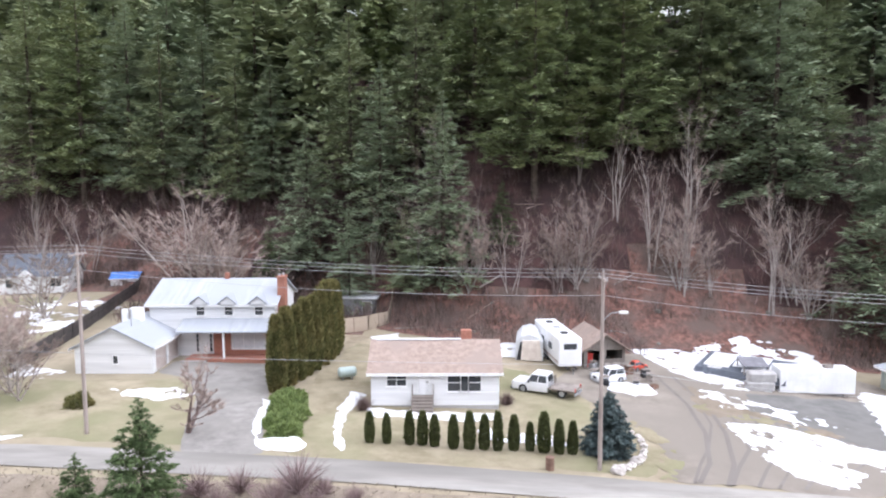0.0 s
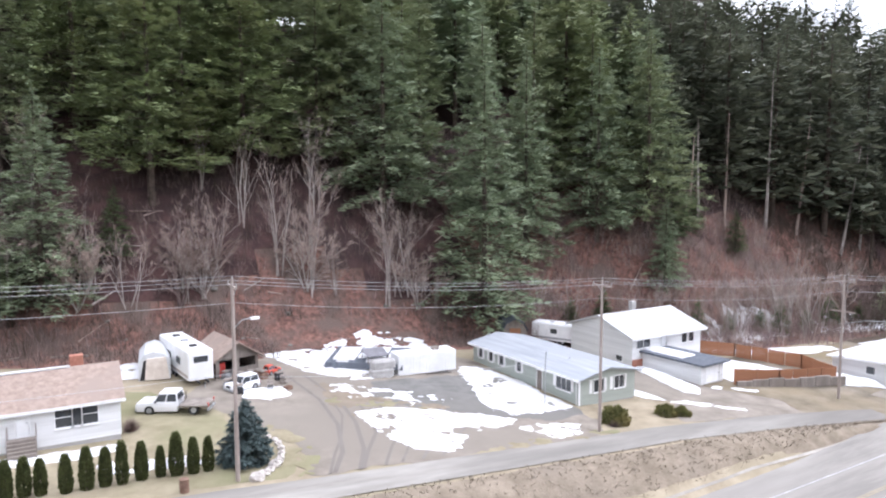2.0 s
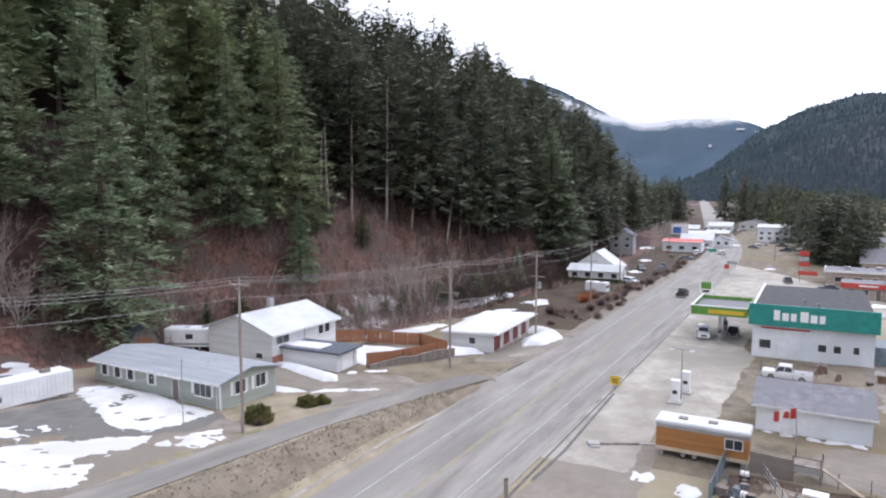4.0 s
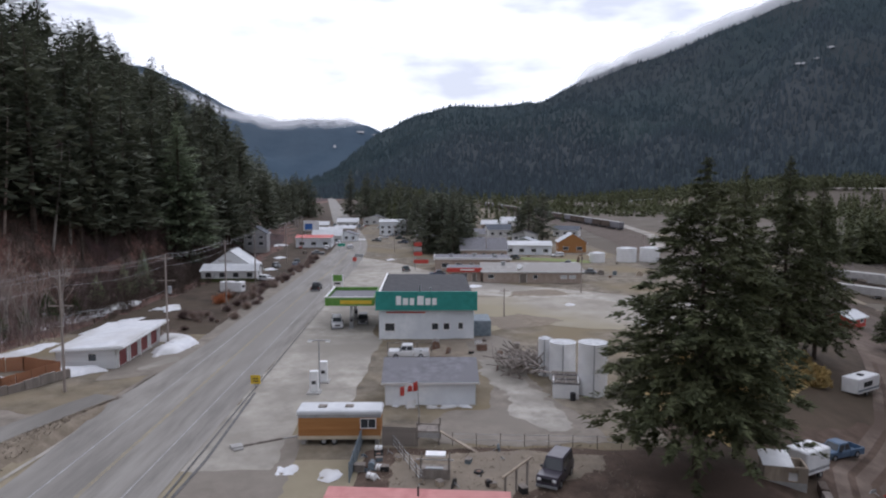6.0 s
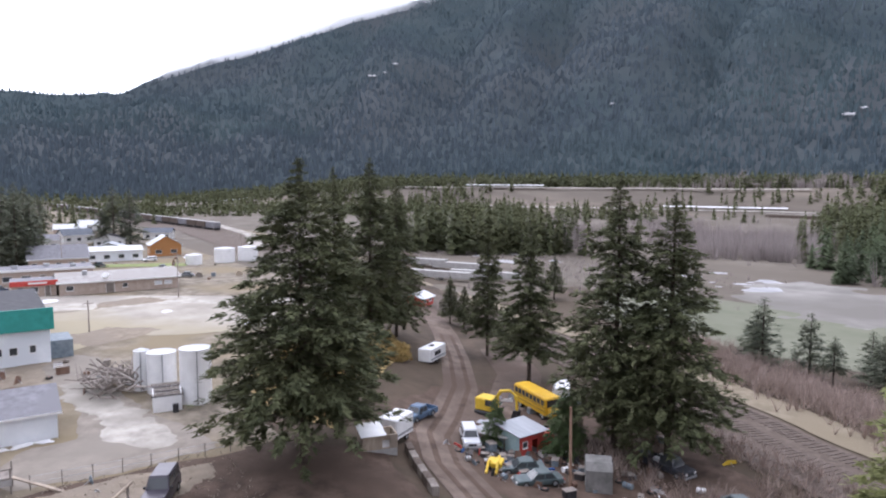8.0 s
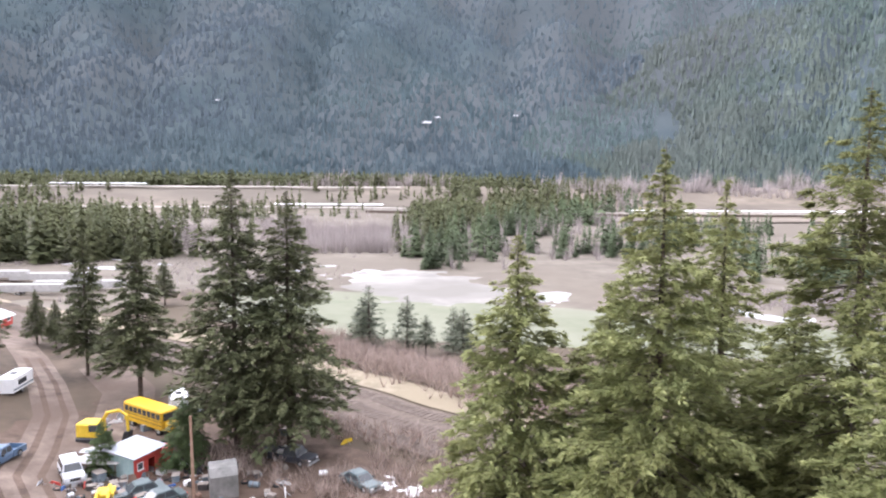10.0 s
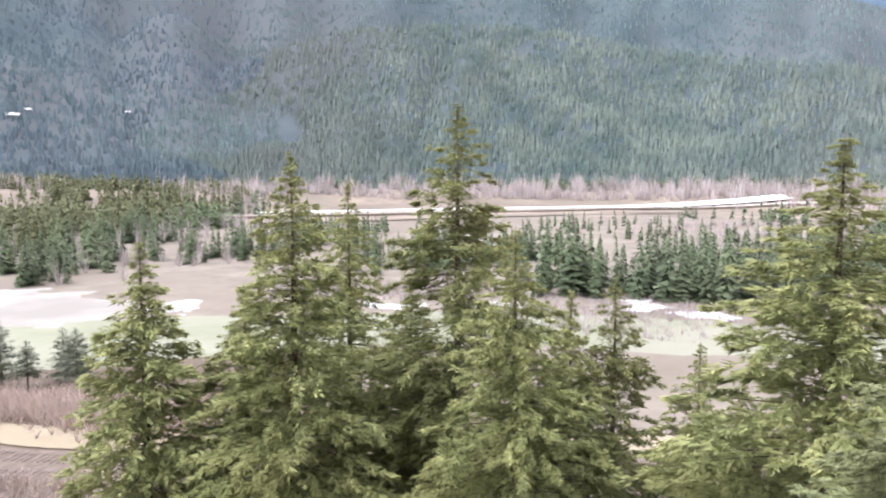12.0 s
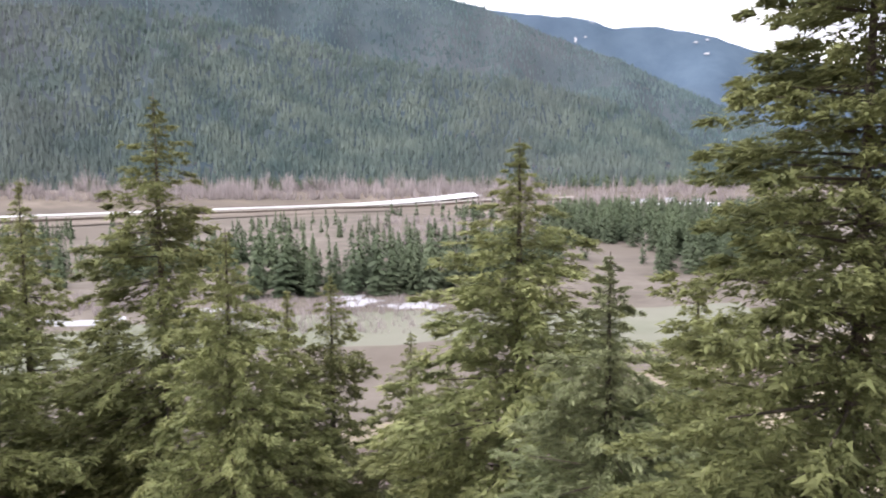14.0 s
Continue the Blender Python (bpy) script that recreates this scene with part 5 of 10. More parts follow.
def vehicle(name, x, y, rot, paint, ln, w, h, kind, label, category="car", z=None, wheel_r=0.36, group=""):
    """A road vehicle with its front towards plan +x: lower body, cabin, glazing, wheels, lamps, bumpers."""
    ob = empty(name, x, y, rot, z, label, category, group)
    belt = h * (0.56 if kind != "van" else 0.5)
    sill = wheel_r * 0.75

    def slab(x0, x1, z0, z1, y0, inset_top=0.06, nose=0.0):
        yt = y0 - inset_top
        c = 0.08
        rings = []
        for zz, yy, e in ((z0, y0 - 0.05, 0.04), (z0 + (z1 - z0) * 0.5, y0, 0.0), (z1 - 0.06, y0 - 0.02, 0.02), (z1, yt, 0.08)):
            a, b = x0 + e, x1 - e - (nose if zz >= z1 - 0.07 else 0)
            rings.append([(a + c, -yy, zz), (b - c, -yy, zz), (b, -yy + c, zz), (b, yy - c, zz), (b - c, yy, zz), (a + c, yy, zz), (a, yy - c, zz), (a, -yy + c, zz)])
        return loft(rings)

    L, hw = ln / 2, w / 2
    if kind == "pickup":
        cab = (-0.12 * ln, 0.24 * ln)
        part("body", slab(-0.12 * ln, L, sill, belt, hw, nose=0.05), paint, ob)
        bed = Geo().box(-L, -0.13 * ln, -hw + 0.02, hw - 0.02, sill, sill + 0.18)
        bed.box(-L, -0.13 * ln, -hw + 0.02, -hw + 0.1, sill + 0.18, belt).box(-L, -0.13 * ln, hw - 0.1, hw - 0.02, sill + 0.18, belt).box(-L, -L + 0.07, -hw + 0.1, hw - 0.1, sill + 0.18, belt)
        part("bed", bed, paint, ob)
    elif kind == "flatbed":
        cab = (-0.08 * ln, 0.26 * ln)
        part("body", slab(-0.08 * ln, L, sill, belt, hw, nose=0.05), paint, ob)
        bed = Geo().box(-L, -0.1 * ln, -hw - 0.12, hw + 0.12, sill + 0.4, sill + 0.52)
        bed.box(-L + 0.1, -0.1 * ln, -0.4, -0.25, sill + 0.1, sill + 0.4).box(-L + 0.1, -0.1 * ln, 0.25, 0.4, sill + 0.1, sill + 0.4)
        part("flat_deck", bed, M_GREYWOOD, ob, "bare wooden flat deck")
        rack = Geo()
        for k in range(7):
            yy = -hw + (2 * hw) * k / 6
            rack.rod((-0.105 * ln, yy, sill + 0.5), (-0.105 * ln, yy, belt + 0.45), 0.025, n=5)
        rack.rod((-0.105 * ln, -hw, belt + 0.45), (-0.105 * ln, hw, belt + 0.45), 0.035, n=5)
        part("headache_rack", rack, M_BLACKP, ob)
    elif kind == "van":
        cab = (-0.47 * ln, 0.3 * ln)
        part("body", slab(-L, L, sill, belt, hw, nose=0.1), paint, ob)
    elif kind == "car":
        cab = (-0.36 * ln, 0.2 * ln)
        part("body", slab(-L, L, sill, belt, hw, nose=0.15), paint, ob)
    else:
        cab = (-0.47 * ln, 0.2 * ln)
        part("body", slab(-L, L, sill, belt, hw, nose=0.08), paint, ob)
    a, b = cab
    fr, bk = (0.5, 0.12) if kind not in ("car", "van") else (0.75, 0.3 if kind == "van" else 0.6)
    t = hw - 0.2
    low = [(a, -hw + 0.05, belt), (b, -hw + 0.05, belt), (b, hw - 0.05, belt), (a, hw - 0.05, belt)]
    ht = h - 0.06
    top = [(a + bk, -t, ht), (b - fr, -t, ht), (b - fr, t, ht), (a + bk, t, ht)]
    roof = [(a + bk + 0.06, -t + 0.06, h), (b - fr - 0.06, -t + 0.06, h), (b - fr - 0.06, t - 0.06, h), (a + bk + 0.06, t - 0.06, h)]
    cabin = part("cabin", loft([low, top, roof]), paint, ob)

    def glaze(i, j, u0, u1, v0, v1):
        c = []
        for u, v in ((u0, v0), (u1, v0), (u1, v1), (u0, v1)):
            p = Vector(low[i]).lerp(Vector(low[j]), u)
            q = Vector(top[i]).lerp(Vector(top[j]), u)
            c.append(p.lerp(q, v))
        n = (c[1] - c[0]).cross(c[3] - c[0]).normalized() * 0.012
        g = Geo().add([p - n for p in c] + [p + n for p in c], [(0, 3, 2, 1), (4, 5, 6, 7), (0, 1, 5, 4), (1, 2, 6, 5), (2, 3, 7, 6), (3, 0, 4, 7)])
        return g

    part("windscreen", glaze(1, 2, 0.06, 0.94, 0.08, 0.9), M_GLASS, cabin)
    part("rear_window", glaze(3, 0, 0.1, 0.9, 0.2, 0.9), M_GLASS, cabin)
    cuts = ((0.05, 0.47), (0.52, 0.95)) if kind not in ("van",) else ((0.04, 0.33), (0.37, 0.64), (0.68, 0.96))
    for u0, u1 in cuts:
        part("side_window", glaze(0, 1, u0, u1, 0.12, 0.88), M_GLASS, cabin)
        part("side_window", glaze(2, 3, 1 - u1, 1 - u0, 0.12, 0.88), M_GLASS, cabin)
    for sx in (0.31 * ln, -0.3 * ln):
        for sy in (-1, 1):
            wheel(ob, sx, sy * (hw - 0.1), wheel_r)
    for sy in (-1, 1):
        part("headlight", Geo().box(L - 0.06, L + 0.02, sy * (hw - 0.3) - 0.15, sy * (hw - 0.3) + 0.15, belt * 0.68, belt * 0.85), M_LAMP, ob)
        part("tail_light", Geo().box(-L - 0.02, -L + 0.05, sy * (hw - 0.16) - 0.08, sy * (hw - 0.16) + 0.08, belt * 0.62, belt * 0.95), M_REDP, ob)
        part("mirror", Geo().box(b - 0.35, b - 0.2, sy * (hw + 0.08) - 0.09, sy * (hw + 0.08) + 0.09, belt + 0.02, belt + 0.2), M_BLACKP, ob)
    part("grille", Geo().box(L - 0.03, L + 0.015, -hw + 0.5, hw - 0.5, belt * 0.6, belt * 0.85), M_BLACKP, ob)
    part("bumper", Geo().box(L - 0.1, L + 0.08, -hw + 0.05, hw - 0.05, sill, sill + 0.2), M_GREYM, ob)
    part("bumper", Geo().box(-L - 0.08, -L + 0.1, -hw + 0.05, hw - 0.05, sill, sill + 0.2), M_GREYM, ob)
    return ob


def trailer(name, x, y, rot, ln, w, h, material, label, windows=(), clear=0.55, category="trailer", stripe=None, roof=None, hatches=2, axles=2, cham=0.12, z=None):
    """A boxy trailer with its front towards plan +x; windows: (side, u0, u1, v0, v1)."""
    ob = empty(name, x, y, rot, z, label, category)
    L, hw = ln / 2, w / 2
    part("body", Geo().box(-L, L, -hw, hw, clear, h, cham), material, ob)
    part("chassis", Geo().box(-L + 0.2, L + 0.9, -0.5, -0.38, clear - 0.16, clear).box(-L + 0.2, L + 0.9, 0.38, 0.5, clear - 0.16, clear).box(L + 0.8, L + 1.3, -0.06, 0.06, clear - 0.16, clear - 0.04), M_BLACKP, ob)
    if roof:
        part("roof_skin", Geo().box(-L + 0.1, L - 0.1, -hw + 0.1, hw - 0.1, h, h + 0.05), roof, ob)
    for k in range(hatches):
        hx = -L + ln * (k + 0.7) / (hatches + 0.5)
        part("roof_hatch", Geo().box(hx - 0.35, hx + 0.35, -0.35, 0.35, h, h + 0.16, 0.04), M_BLACKP if k % 2 == 0 else M_GREYM, ob)
    for side, u0, u1, v0, v1 in windows:
        if side in "lr":
            s = -1 if side == "r" else 1
            g = Geo().box(u0, u1, s * hw - 0.015, s * hw + 0.015, v0, v1)
        else:
            s = 1 if side == "f" else -1
            g = Geo().box(s * L - 0.015, s * L + 0.015, u0, u1, v0, v1)
        part("window", g, M_GLASS, ob)
    if stripe:
        for s in (-1, 1):
            part("stripe", Geo().box(-L + 0.15, L - 0.15, s * hw - 0.01, s * hw + 0.01, clear + 0.25, clear + 0.5), stripe, ob)
    for k in range(axles):
        for s in (-1, 1):
            wheel(ob, -0.4 + 0.85 * k, s * (hw - 0.12), 0.34)
    part("jack", Geo().rod((L + 1.1, 0, -0.02), (L + 1.1, 0, clear), 0.05), M_GREYM, ob)
    return ob


# ---- ground cover on the hill side ----
patch("lawn", [(-60, 48.5), (-17, 48.2), (-20, 60), (-26, 63), (-36, 62), (-42, 63), (-46, 80), (-60, 104), (-75, 100), (-75, 60)], 1.2, M_LAWN, "pale green winter lawn before the farmhouse", "lawn", 0.04, 0.8, 0.3)
patch("lawn", [(-12.2, 46.6), (14.5, 45.2), (16, 48), (15.5, 54), (13, 58), (14, 64), (6, 70), (-10, 78), (-12.5, 70)], 1.0, M_LAWN, "patchy straw-coloured lawn around the bungalow", "lawn", 0.045, 0.5, 0.4)
patch("gravel_lot", [(15.5, 44.8), (30, 43.8), (42, 43.0), (45, 47), (46, 60), (46.5, 71), (40, 79), (24, 81), (16, 72), (10, 66), (13.5, 60), (17, 53), (16.5, 47)], 0.8, M_GRAVEL, "rutted wet gravel parking lot", "gravel lot", 0.075, 0.7, 0.35)
patch("asphalt_pad", [(30, 66), (26.5, 60), (31, 55), (36, 51), (41, 47.5), (45.5, 48.5), (46, 64), (42, 65.5)], 0.8, mat("dark_asphalt", (0.134, 0.130, 0.121), (0.191, 0.185, 0.172), 0.5, 0.85, 0.008, (0.165, 0.156, 0.141), 12, space=W), "dark damp asphalt pad", "pavement", 0.1, 0.6, 0.4)
patch("driveway", [(-18.9, 46.6), (-12.9, 46.6), (-14.6, 53), (-15.9, 60), (-17.8, 68.6), (-27.8, 68.8), (-28, 64.6), (-24.5, 63.5), (-22, 58.7), (-20.4, 52)], 0.6, mat("drive_concrete", (0.196, 0.182, 0.166), (0.278, 0.260, 0.237), 0.8, 0.9, 0.01, (0.221, 0.207, 0.186), 12, space=W), "pale concrete driveway up to the farmhouse", "driveway", 0.09, 0.12, 0.5)
patch("driveway", [(53, 43.2), (68, 39.8), (70, 44), (66.5, 50), (63.5, 60), (58, 70), (56.3, 70), (57.2, 56), (57, 48)], 0.7, M_GRAVEL, "gravel driveway between the sage house and the white house", "driveway", 0.08, 0.5, 0.4)
patch("bank", [(-60, 35.5), (20, 35.2), (48, 34.8), (66, 34.2), (78, 33.8), (76, 34.6), (68, 36.6), (56, 38.6), (42, 39.4), (14, 40.2), (-6, 42), (-60, 43)], 0.9, M_BANK, "dead brown grass on the road bank", "bank", 0.05, 0.4, 0.4)
patch("garage_apron", [(82, 41), (86, 34.4), (104, 33.6), (107, 41.5), (89, 41.2)], 0.7, M_GRAVEL, "gravel apron before the garages", "gravel lot", 0.06, 0.5, 0.4)
patch("pale_apron", [(86.5, 37.6), (93.5, 34.4), (97.5, 35), (95, 37.2), (89, 38.6)], 0.5, M_PALE, "pale patch of gravel by the highway", "gravel", 0.09, 0.3, 0.5)
patch("shoulder", [(-100, 34.3), (60, 34.3), (84, 34.2), (200, 34.2), (240, 35.2), (240, 39), (150, 38), (106, 36.5), (84, 35.4), (60, 34.9), (-100, 34.9)], 1.4, M_GRAVEL, "gravel shoulder along the highway", "road shoulder", 0.05, 0.4, 0.3)

patch("brush_floor", [(-52, 116), (-46, 112), (-43, 90), (-16, 86), (-13, 92), (-20, 104), (-60, 124)], 1.5, M_LITTER, "brown leaf litter behind the farmhouse", "ground", 0.07, 1.2, 0.3)
RUTM = mat("rut_mud", (0.145, 0.127, 0.111), (0.225, 0.203, 0.181), 0.6, 0.9, 0.02, (0.18, 0.16, 0.142), 9, space=W)
for k, pts in enumerate(([(17.5, 44.6), (19.5, 48), (21.5, 54), (22.5, 61), (22.2, 70)], [(19.4, 44.4), (21.3, 48), (23.2, 54), (24.3, 61), (24, 70)])):
    ribbon("wheel_rut", [(px, py) for px, py in pts], 0.36, RUTM, "dark wheel rut in wet gravel", "wheel rut", 0.1, 0.8)
for k, (dx, bend, wd) in enumerate(((-1.4, 0.0, 0.22), (1.2, 0.8, 0.3), (3.0, 1.6, 0.24), (4.4, 2.4, 0.2), (6.2, 3.6, 0.26), (8.0, 5.0, 0.2))):
    ribbon("wheel_rut", [(18.5 + dx, 44.5), (20.0 + dx + 0.3 * bend, 47.5), (22.0 + dx + 0.7 * bend, 51), (23.6 + dx * 0.6 + bend, 56 - bend), (24.2 + dx * 0.3 + 1.4 * bend, 62 - 1.6 * bend)], wd, RUTM, "dark wheel rut in wet gravel", "wheel rut", 0.098, 0.8)
for k, poly in enumerate(([(15.4, 45), (17.4, 46.4), (18, 52), (15.4, 58), (14, 60), (16, 53)], [(22.8, 60), (25, 58), (29, 56.4), (32, 54.4), (33, 55.4), (28, 59.6), (24, 63)], [(30, 43.7), (44, 42.9), (45, 44.2), (36, 45.2), (31, 44.6)])):
    patch("lot_grass", poly, 0.5, M_LAWN, "thin dead grass creeping over the lot", "grass", 0.112, 1.0, 0.7, seed=40 + k, holes=0.15, fringe=0.4)
patch("mud_fringe", [(23.5, 66), (22.8, 60), (23.4, 55), (25, 58), (27.5, 59), (31, 55.5), (36, 52.4), (37, 53.4), (31, 58.4), (27, 62), (25.5, 67)], 0.6, M_BANK, "fringe of dead grass through the lot", "grass", 0.11, 0.9, 0.6)

# ---- snow ----


def snow(poly, thick=0.22, ragged=0.7, grain=0.55, holes=0.0, step=0.34, seed=0, label="melting patch of old snow on the ground", name="snow_patch"):
    return patch(name, poly, step, M_SNOW, label, "snow", 0.1, ragged, grain, thick, kind="", holes=holes, seed=seed, fringe=0.45)


snow([(22.5, 80), (24, 74), (24.6, 71.5), (28, 66.6), (33, 66.4), (34, 69), (41, 69.5), (44, 77), (46, 82), (38, 84.5), (30, 82.5)], 0.2, 0.75, 0.42, 0.36, 0.4, seed=1, label="broad patchy snow over the back of the lot")
snow([(25.4, 66.6), (24.6, 63), (25.5, 60), (28, 60.5), (29.5, 57), (33, 57), (36, 56.6), (33, 60), (29, 63.5)], 0.08, 1.1, 0.7, 0.05, 0.35, seed=2)
snow([(23.8, 54), (24.2, 49.5), (24.8, 46), (28, 44.6), (29.5, 46.4), (33.5, 48.5), (38, 49.5), (36, 52), (30, 56), (27, 57), (24.6, 57)], 0.12, 0.9, 0.4, 0.45, 0.4, seed=3, label="wide sheet of grey-edged snow on the lot")
snow([(43.2, 69), (39.6, 62), (36.5, 52), (38.5, 50.2), (45.6, 50.6), (46.2, 56), (46.2, 66)], 0.25, 0.6, 0.42, 0.4, 0.4, seed=4, label="snow bank along the sage house")
snow([(35.8, 48.2), (38, 44.4), (41.5, 44.3), (43.6, 46.2), (41, 47.8)], 0.12, 0.7, 0.8, 0.25, seed=5)
snow([(-14.0, 49.4), (-14.4, 53), (-15.1, 58), (-15.9, 58), (-15.4, 53), (-14.2, 48.4), (-13.0, 47.5), (-10.8, 47.4), (-10.2, 48.6), (-11.2, 50.2), (-12.8, 49.8)], 0.35, 0.3, 0.8, seed=6, label="heaped snow along the driveway edge")
snow([(-9.2, 56), (-8.6, 51), (-7.6, 47.6), (-7.0, 47.6), (-8, 51.5), (-8.1, 55.6), (-6.8, 60), (-8.4, 61)], 0.2, 0.35, 0.8, 0.6, seed=7)
snow([(-6.8, 56.8), (-6, 54.8), (2, 54.2), (5, 55), (4.6, 56.2), (-2.5, 56.4)], 0.22, 0.4, 0.6, 0.7, seed=8, label="strip of snow along the bungalow front")
snow([(2.5, 53), (3.6, 50.2), (10, 49.6), (10.4, 51.2), (5, 52.4)], 0.12, 0.5, 0.7, 0.2, seed=9)
snow([(-9, 81), (-5.5, 83.5), (-5.6, 80.5), (-7.8, 78.6)], 0.2, 0.5, 0.6, seed=10)
snow([(1.5, 76.5), (8, 80), (12, 76), (10.5, 73), (6, 74)], 0.3, 0.7, 0.5, 0.6, seed=11)
snow([(16.8, 66.5), (20.5, 66), (21, 63.5), (18, 62.4), (15.8, 64)], 0.5, 0.4, 0.6, 0.7, seed=12)
snow([(-24.3, 57), (-21.8, 59.2), (-24.5, 60.4), (-30, 59.6), (-28, 58)], 0.15, 0.5, 0.7, 0.35, seed=13)
snow([(-62, 96), (-52, 104), (-46.5, 96), (-45.5, 82), (-50, 78), (-56, 86)], 0.12, 1.2, 0.3, -0.1, 0.7, seed=14)
snow([(-43.5, 68), (-40.5, 66), (-37, 64.8), (-38.5, 63.2), (-42, 63.2)], 0.25, 0.6, 0.6, 0.3, seed=15)
snow([(-36, 48.4), (-31.5, 49), (-31, 48.2), (-35, 47.8)], 0.1, 0.3, 0.8, 0.3, seed=16)
snow([(64.6, 62), (62.6, 55), (61.3, 50.2), (62.6, 48.6), (64.6, 50.4), (66, 58)], 0.6, 0.3, 0.6, seed=17, label="ploughed snow bank along the drive")
snow([(56.8, 48.4), (60, 44.8), (62.6, 42.6), (63, 43.4), (59, 48)], 0.15, 0.5, 0.7, 0.5, seed=18)
snow([(66, 50.2), (70.5, 47), (71, 47.6), (67.4, 50.8)], 0.12, 0.4, 0.8, 0.4, seed=19)
snow([(54.9, 55), (55.2, 50.4), (57, 48.6), (57.4, 50.6), (56.4, 55)], 0.2, 0.3, 0.7, seed=20)
snow([(71.5, 51.5), (82, 47.4), (84.5, 49), (80.5, 62), (77.4, 62), (76, 58), (72.4, 57)], 0.3, 0.5, 0.5, 0.8, seed=21, label="deep snow inside the fenced garden")
snow([(83.6, 44.6), (87.4, 41.4), (88.5, 43), (87.8, 47.8), (85, 48)], 0.8, 0.4, 0.6, seed=22, label="heap of snow beside the garages")
snow([(95.5, 39), (98.5, 36.6), (105.6, 35.8), (109.5, 38), (112, 44), (107.2, 42.8), (106.6, 40.8), (100, 40.6)], 0.9, 0.5, 0.5, 0.8, seed=23, label="ploughed snow heap beside the highway")
snow([(80, 66), (90, 62), (104, 60), (108, 57), (96, 57.5), (84, 61)], 0.3, 1.2, 0.3, 0.4, 0.8, seed=24)
snow([(112, 58), (124, 56), (128, 52.5), (114, 54)], 0.3, 1.0, 0.3, 0.2, 0.8, seed=25)
ribbon("snow_streak", [(30, 34.9), (52, 35.0), (66, 34.3)], 0.2, M_PALE, "thin streak of dirty snow in the ditch", "snow", 0.16, 1.0, kind="")

# ---- the bungalow ----
b = empty("bungalow", -6.3, 57.2, 0, 6.0, "white bungalow with a low tan shingle roof and front steps", "house")
shell(b, 11.1, 7.6, 2.95, M_SIDING, [("window", 1.4, 3.05, 1.75, 2.85, 2, 2), ("door", 4.15, 5.0, 1.0, 2.9), ("window", 6.65, 7.75, 1.25, 2.75, 1, 2), ("window", 7.8, 8.4, 1.25, 2.75), ("window", 8.45, 9.5, 1.25, 2.75, 1, 2)], [("window", 2.5, 3.8, 1.5, 2.5)], [], [], "x", 1.85)
gable_roof(b, 0, 11.1, 0, 7.6, 2.95, 4.8, M_TANSHINGLE, "x", 0.35, label="tan asphalt shingle roof")
part("snow_edge", Geo().box(0.2, 7.9, 3.6, 4.0, 4.9, 5.02), M_SNOW, b, "thin snow left along the ridge")
part("chimney", Geo().box(7.9, 8.9, 4.6, 5.3, 3.9, 5.6, 0.05), M_BRICK, b)
st = Geo()
for k in range(5):
    st.box(3.6, 5.4, -0.35 - 0.28 * (5 - k), -0.02 - 0.28 * (4 - k) if k == 4 else -0.35 - 0.28 * (4 - k), -0.9, -0.0 + 0.19 * (k + 1))
part("steps", st, M_GREYWOOD, b, "weathered wooden front steps")
rl = Geo()
for u in (3.6, 5.4):
    rl.rod((u, -1.6, 0.0), (u, -1.6, 1.0), 0.04, n=5).rod((u, -0.1, 0.9), (u, -0.1, 1.9), 0.04, n=5).rod((u, -1.6, 1.0), (u, -0.1, 1.9), 0.035, n=5)
part("railing", rl, M_GREYWOOD, b)

# ---- the farmhouse with its garage wing ----
f = empty("farmhouse", -31.2, 71.0, 0, 6.8, "two-storey white farmhouse with dormers, brick porch and garage wing", "house")
wall(f, (0, 0), (13.3, 0), 0, 5.75, M_SIDING, [("door", 5.2, 6.2, 0.5, 2.6), ("window", 4.85, 5.12, 0.6, 2.55, 1, 4), ("window", 6.28, 6.55, 0.6, 2.55, 1, 4), ("blind", 8.7, 12.2, 0.95, 2.5, 3, 1)] + [("window", u - 0.42, u + 0.42, 4.55, 5.5, 1, 2) for u in (5.4, 8.4, 11.6)])
wall(f, (13.3, 0.15), (13.3, 8.85), 0, 5.75, M_SIDING, [("window", 5.0, 5.9, 3.2, 4.6, 1, 2)], (4.35, 7.75))
wall(f, (13.3, 9), (0, 9), 0, 5.75, M_SIDING)
wall(f, (0, 8.85), (0, 0.15), 0, 5.75, M_SIDING, [], (4.35, 7.75))
part("foundation", Geo().box(0.04, 13.26, 0.04, 8.96, -1.5, 0.02), M_CONCRETE, f)
gable_roof(f, 0, 13.3, 0, 9, 5.75, 7.75, M_PALEROOF, "x", 0.4, label="pale frosted metal roof")
for u in (5.4, 8.4, 11.6):
    d = part("dormer", Geo().prism([(u - 0.72, 5.6), (u + 0.72, 5.6), (u + 0.72, 5.95), (u, 6.5), (u - 0.72, 5.95)], -0.45, 1.6), M_SIDING, f)
    part("dormer_roof", Geo().prism([(u - 1.0, 5.8), (u, 6.55), (u + 1.0, 5.8), (u + 1.0, 5.92), (u, 6.7), (u - 1.0, 5.92)], -0.62, 2.0), M_PALEROOF, d)
part("porch_roof", Geo().prismx([(-2.4, 3.1), (0.0, 4.05), (0.0, 4.2), (-2.4, 3.25)], 3.6, 13.5), M_PALEROOF, f)
part("porch_floor", Geo().box(4.4, 13.3, -2.1, -0.02, -1.0, 0.35), M_BRICK, f)
part("brick_facing", Geo().box(6.7, 8.55, -0.08, -0.002, 0.35, 3.0).box(12.3, 13.25, -0.08, -0.002, 0.35, 3.0).box(8.55, 12.3, -0.08, -0.002, 0.35, 0.82), M_BRICK, f, "red brick facing under the porch")
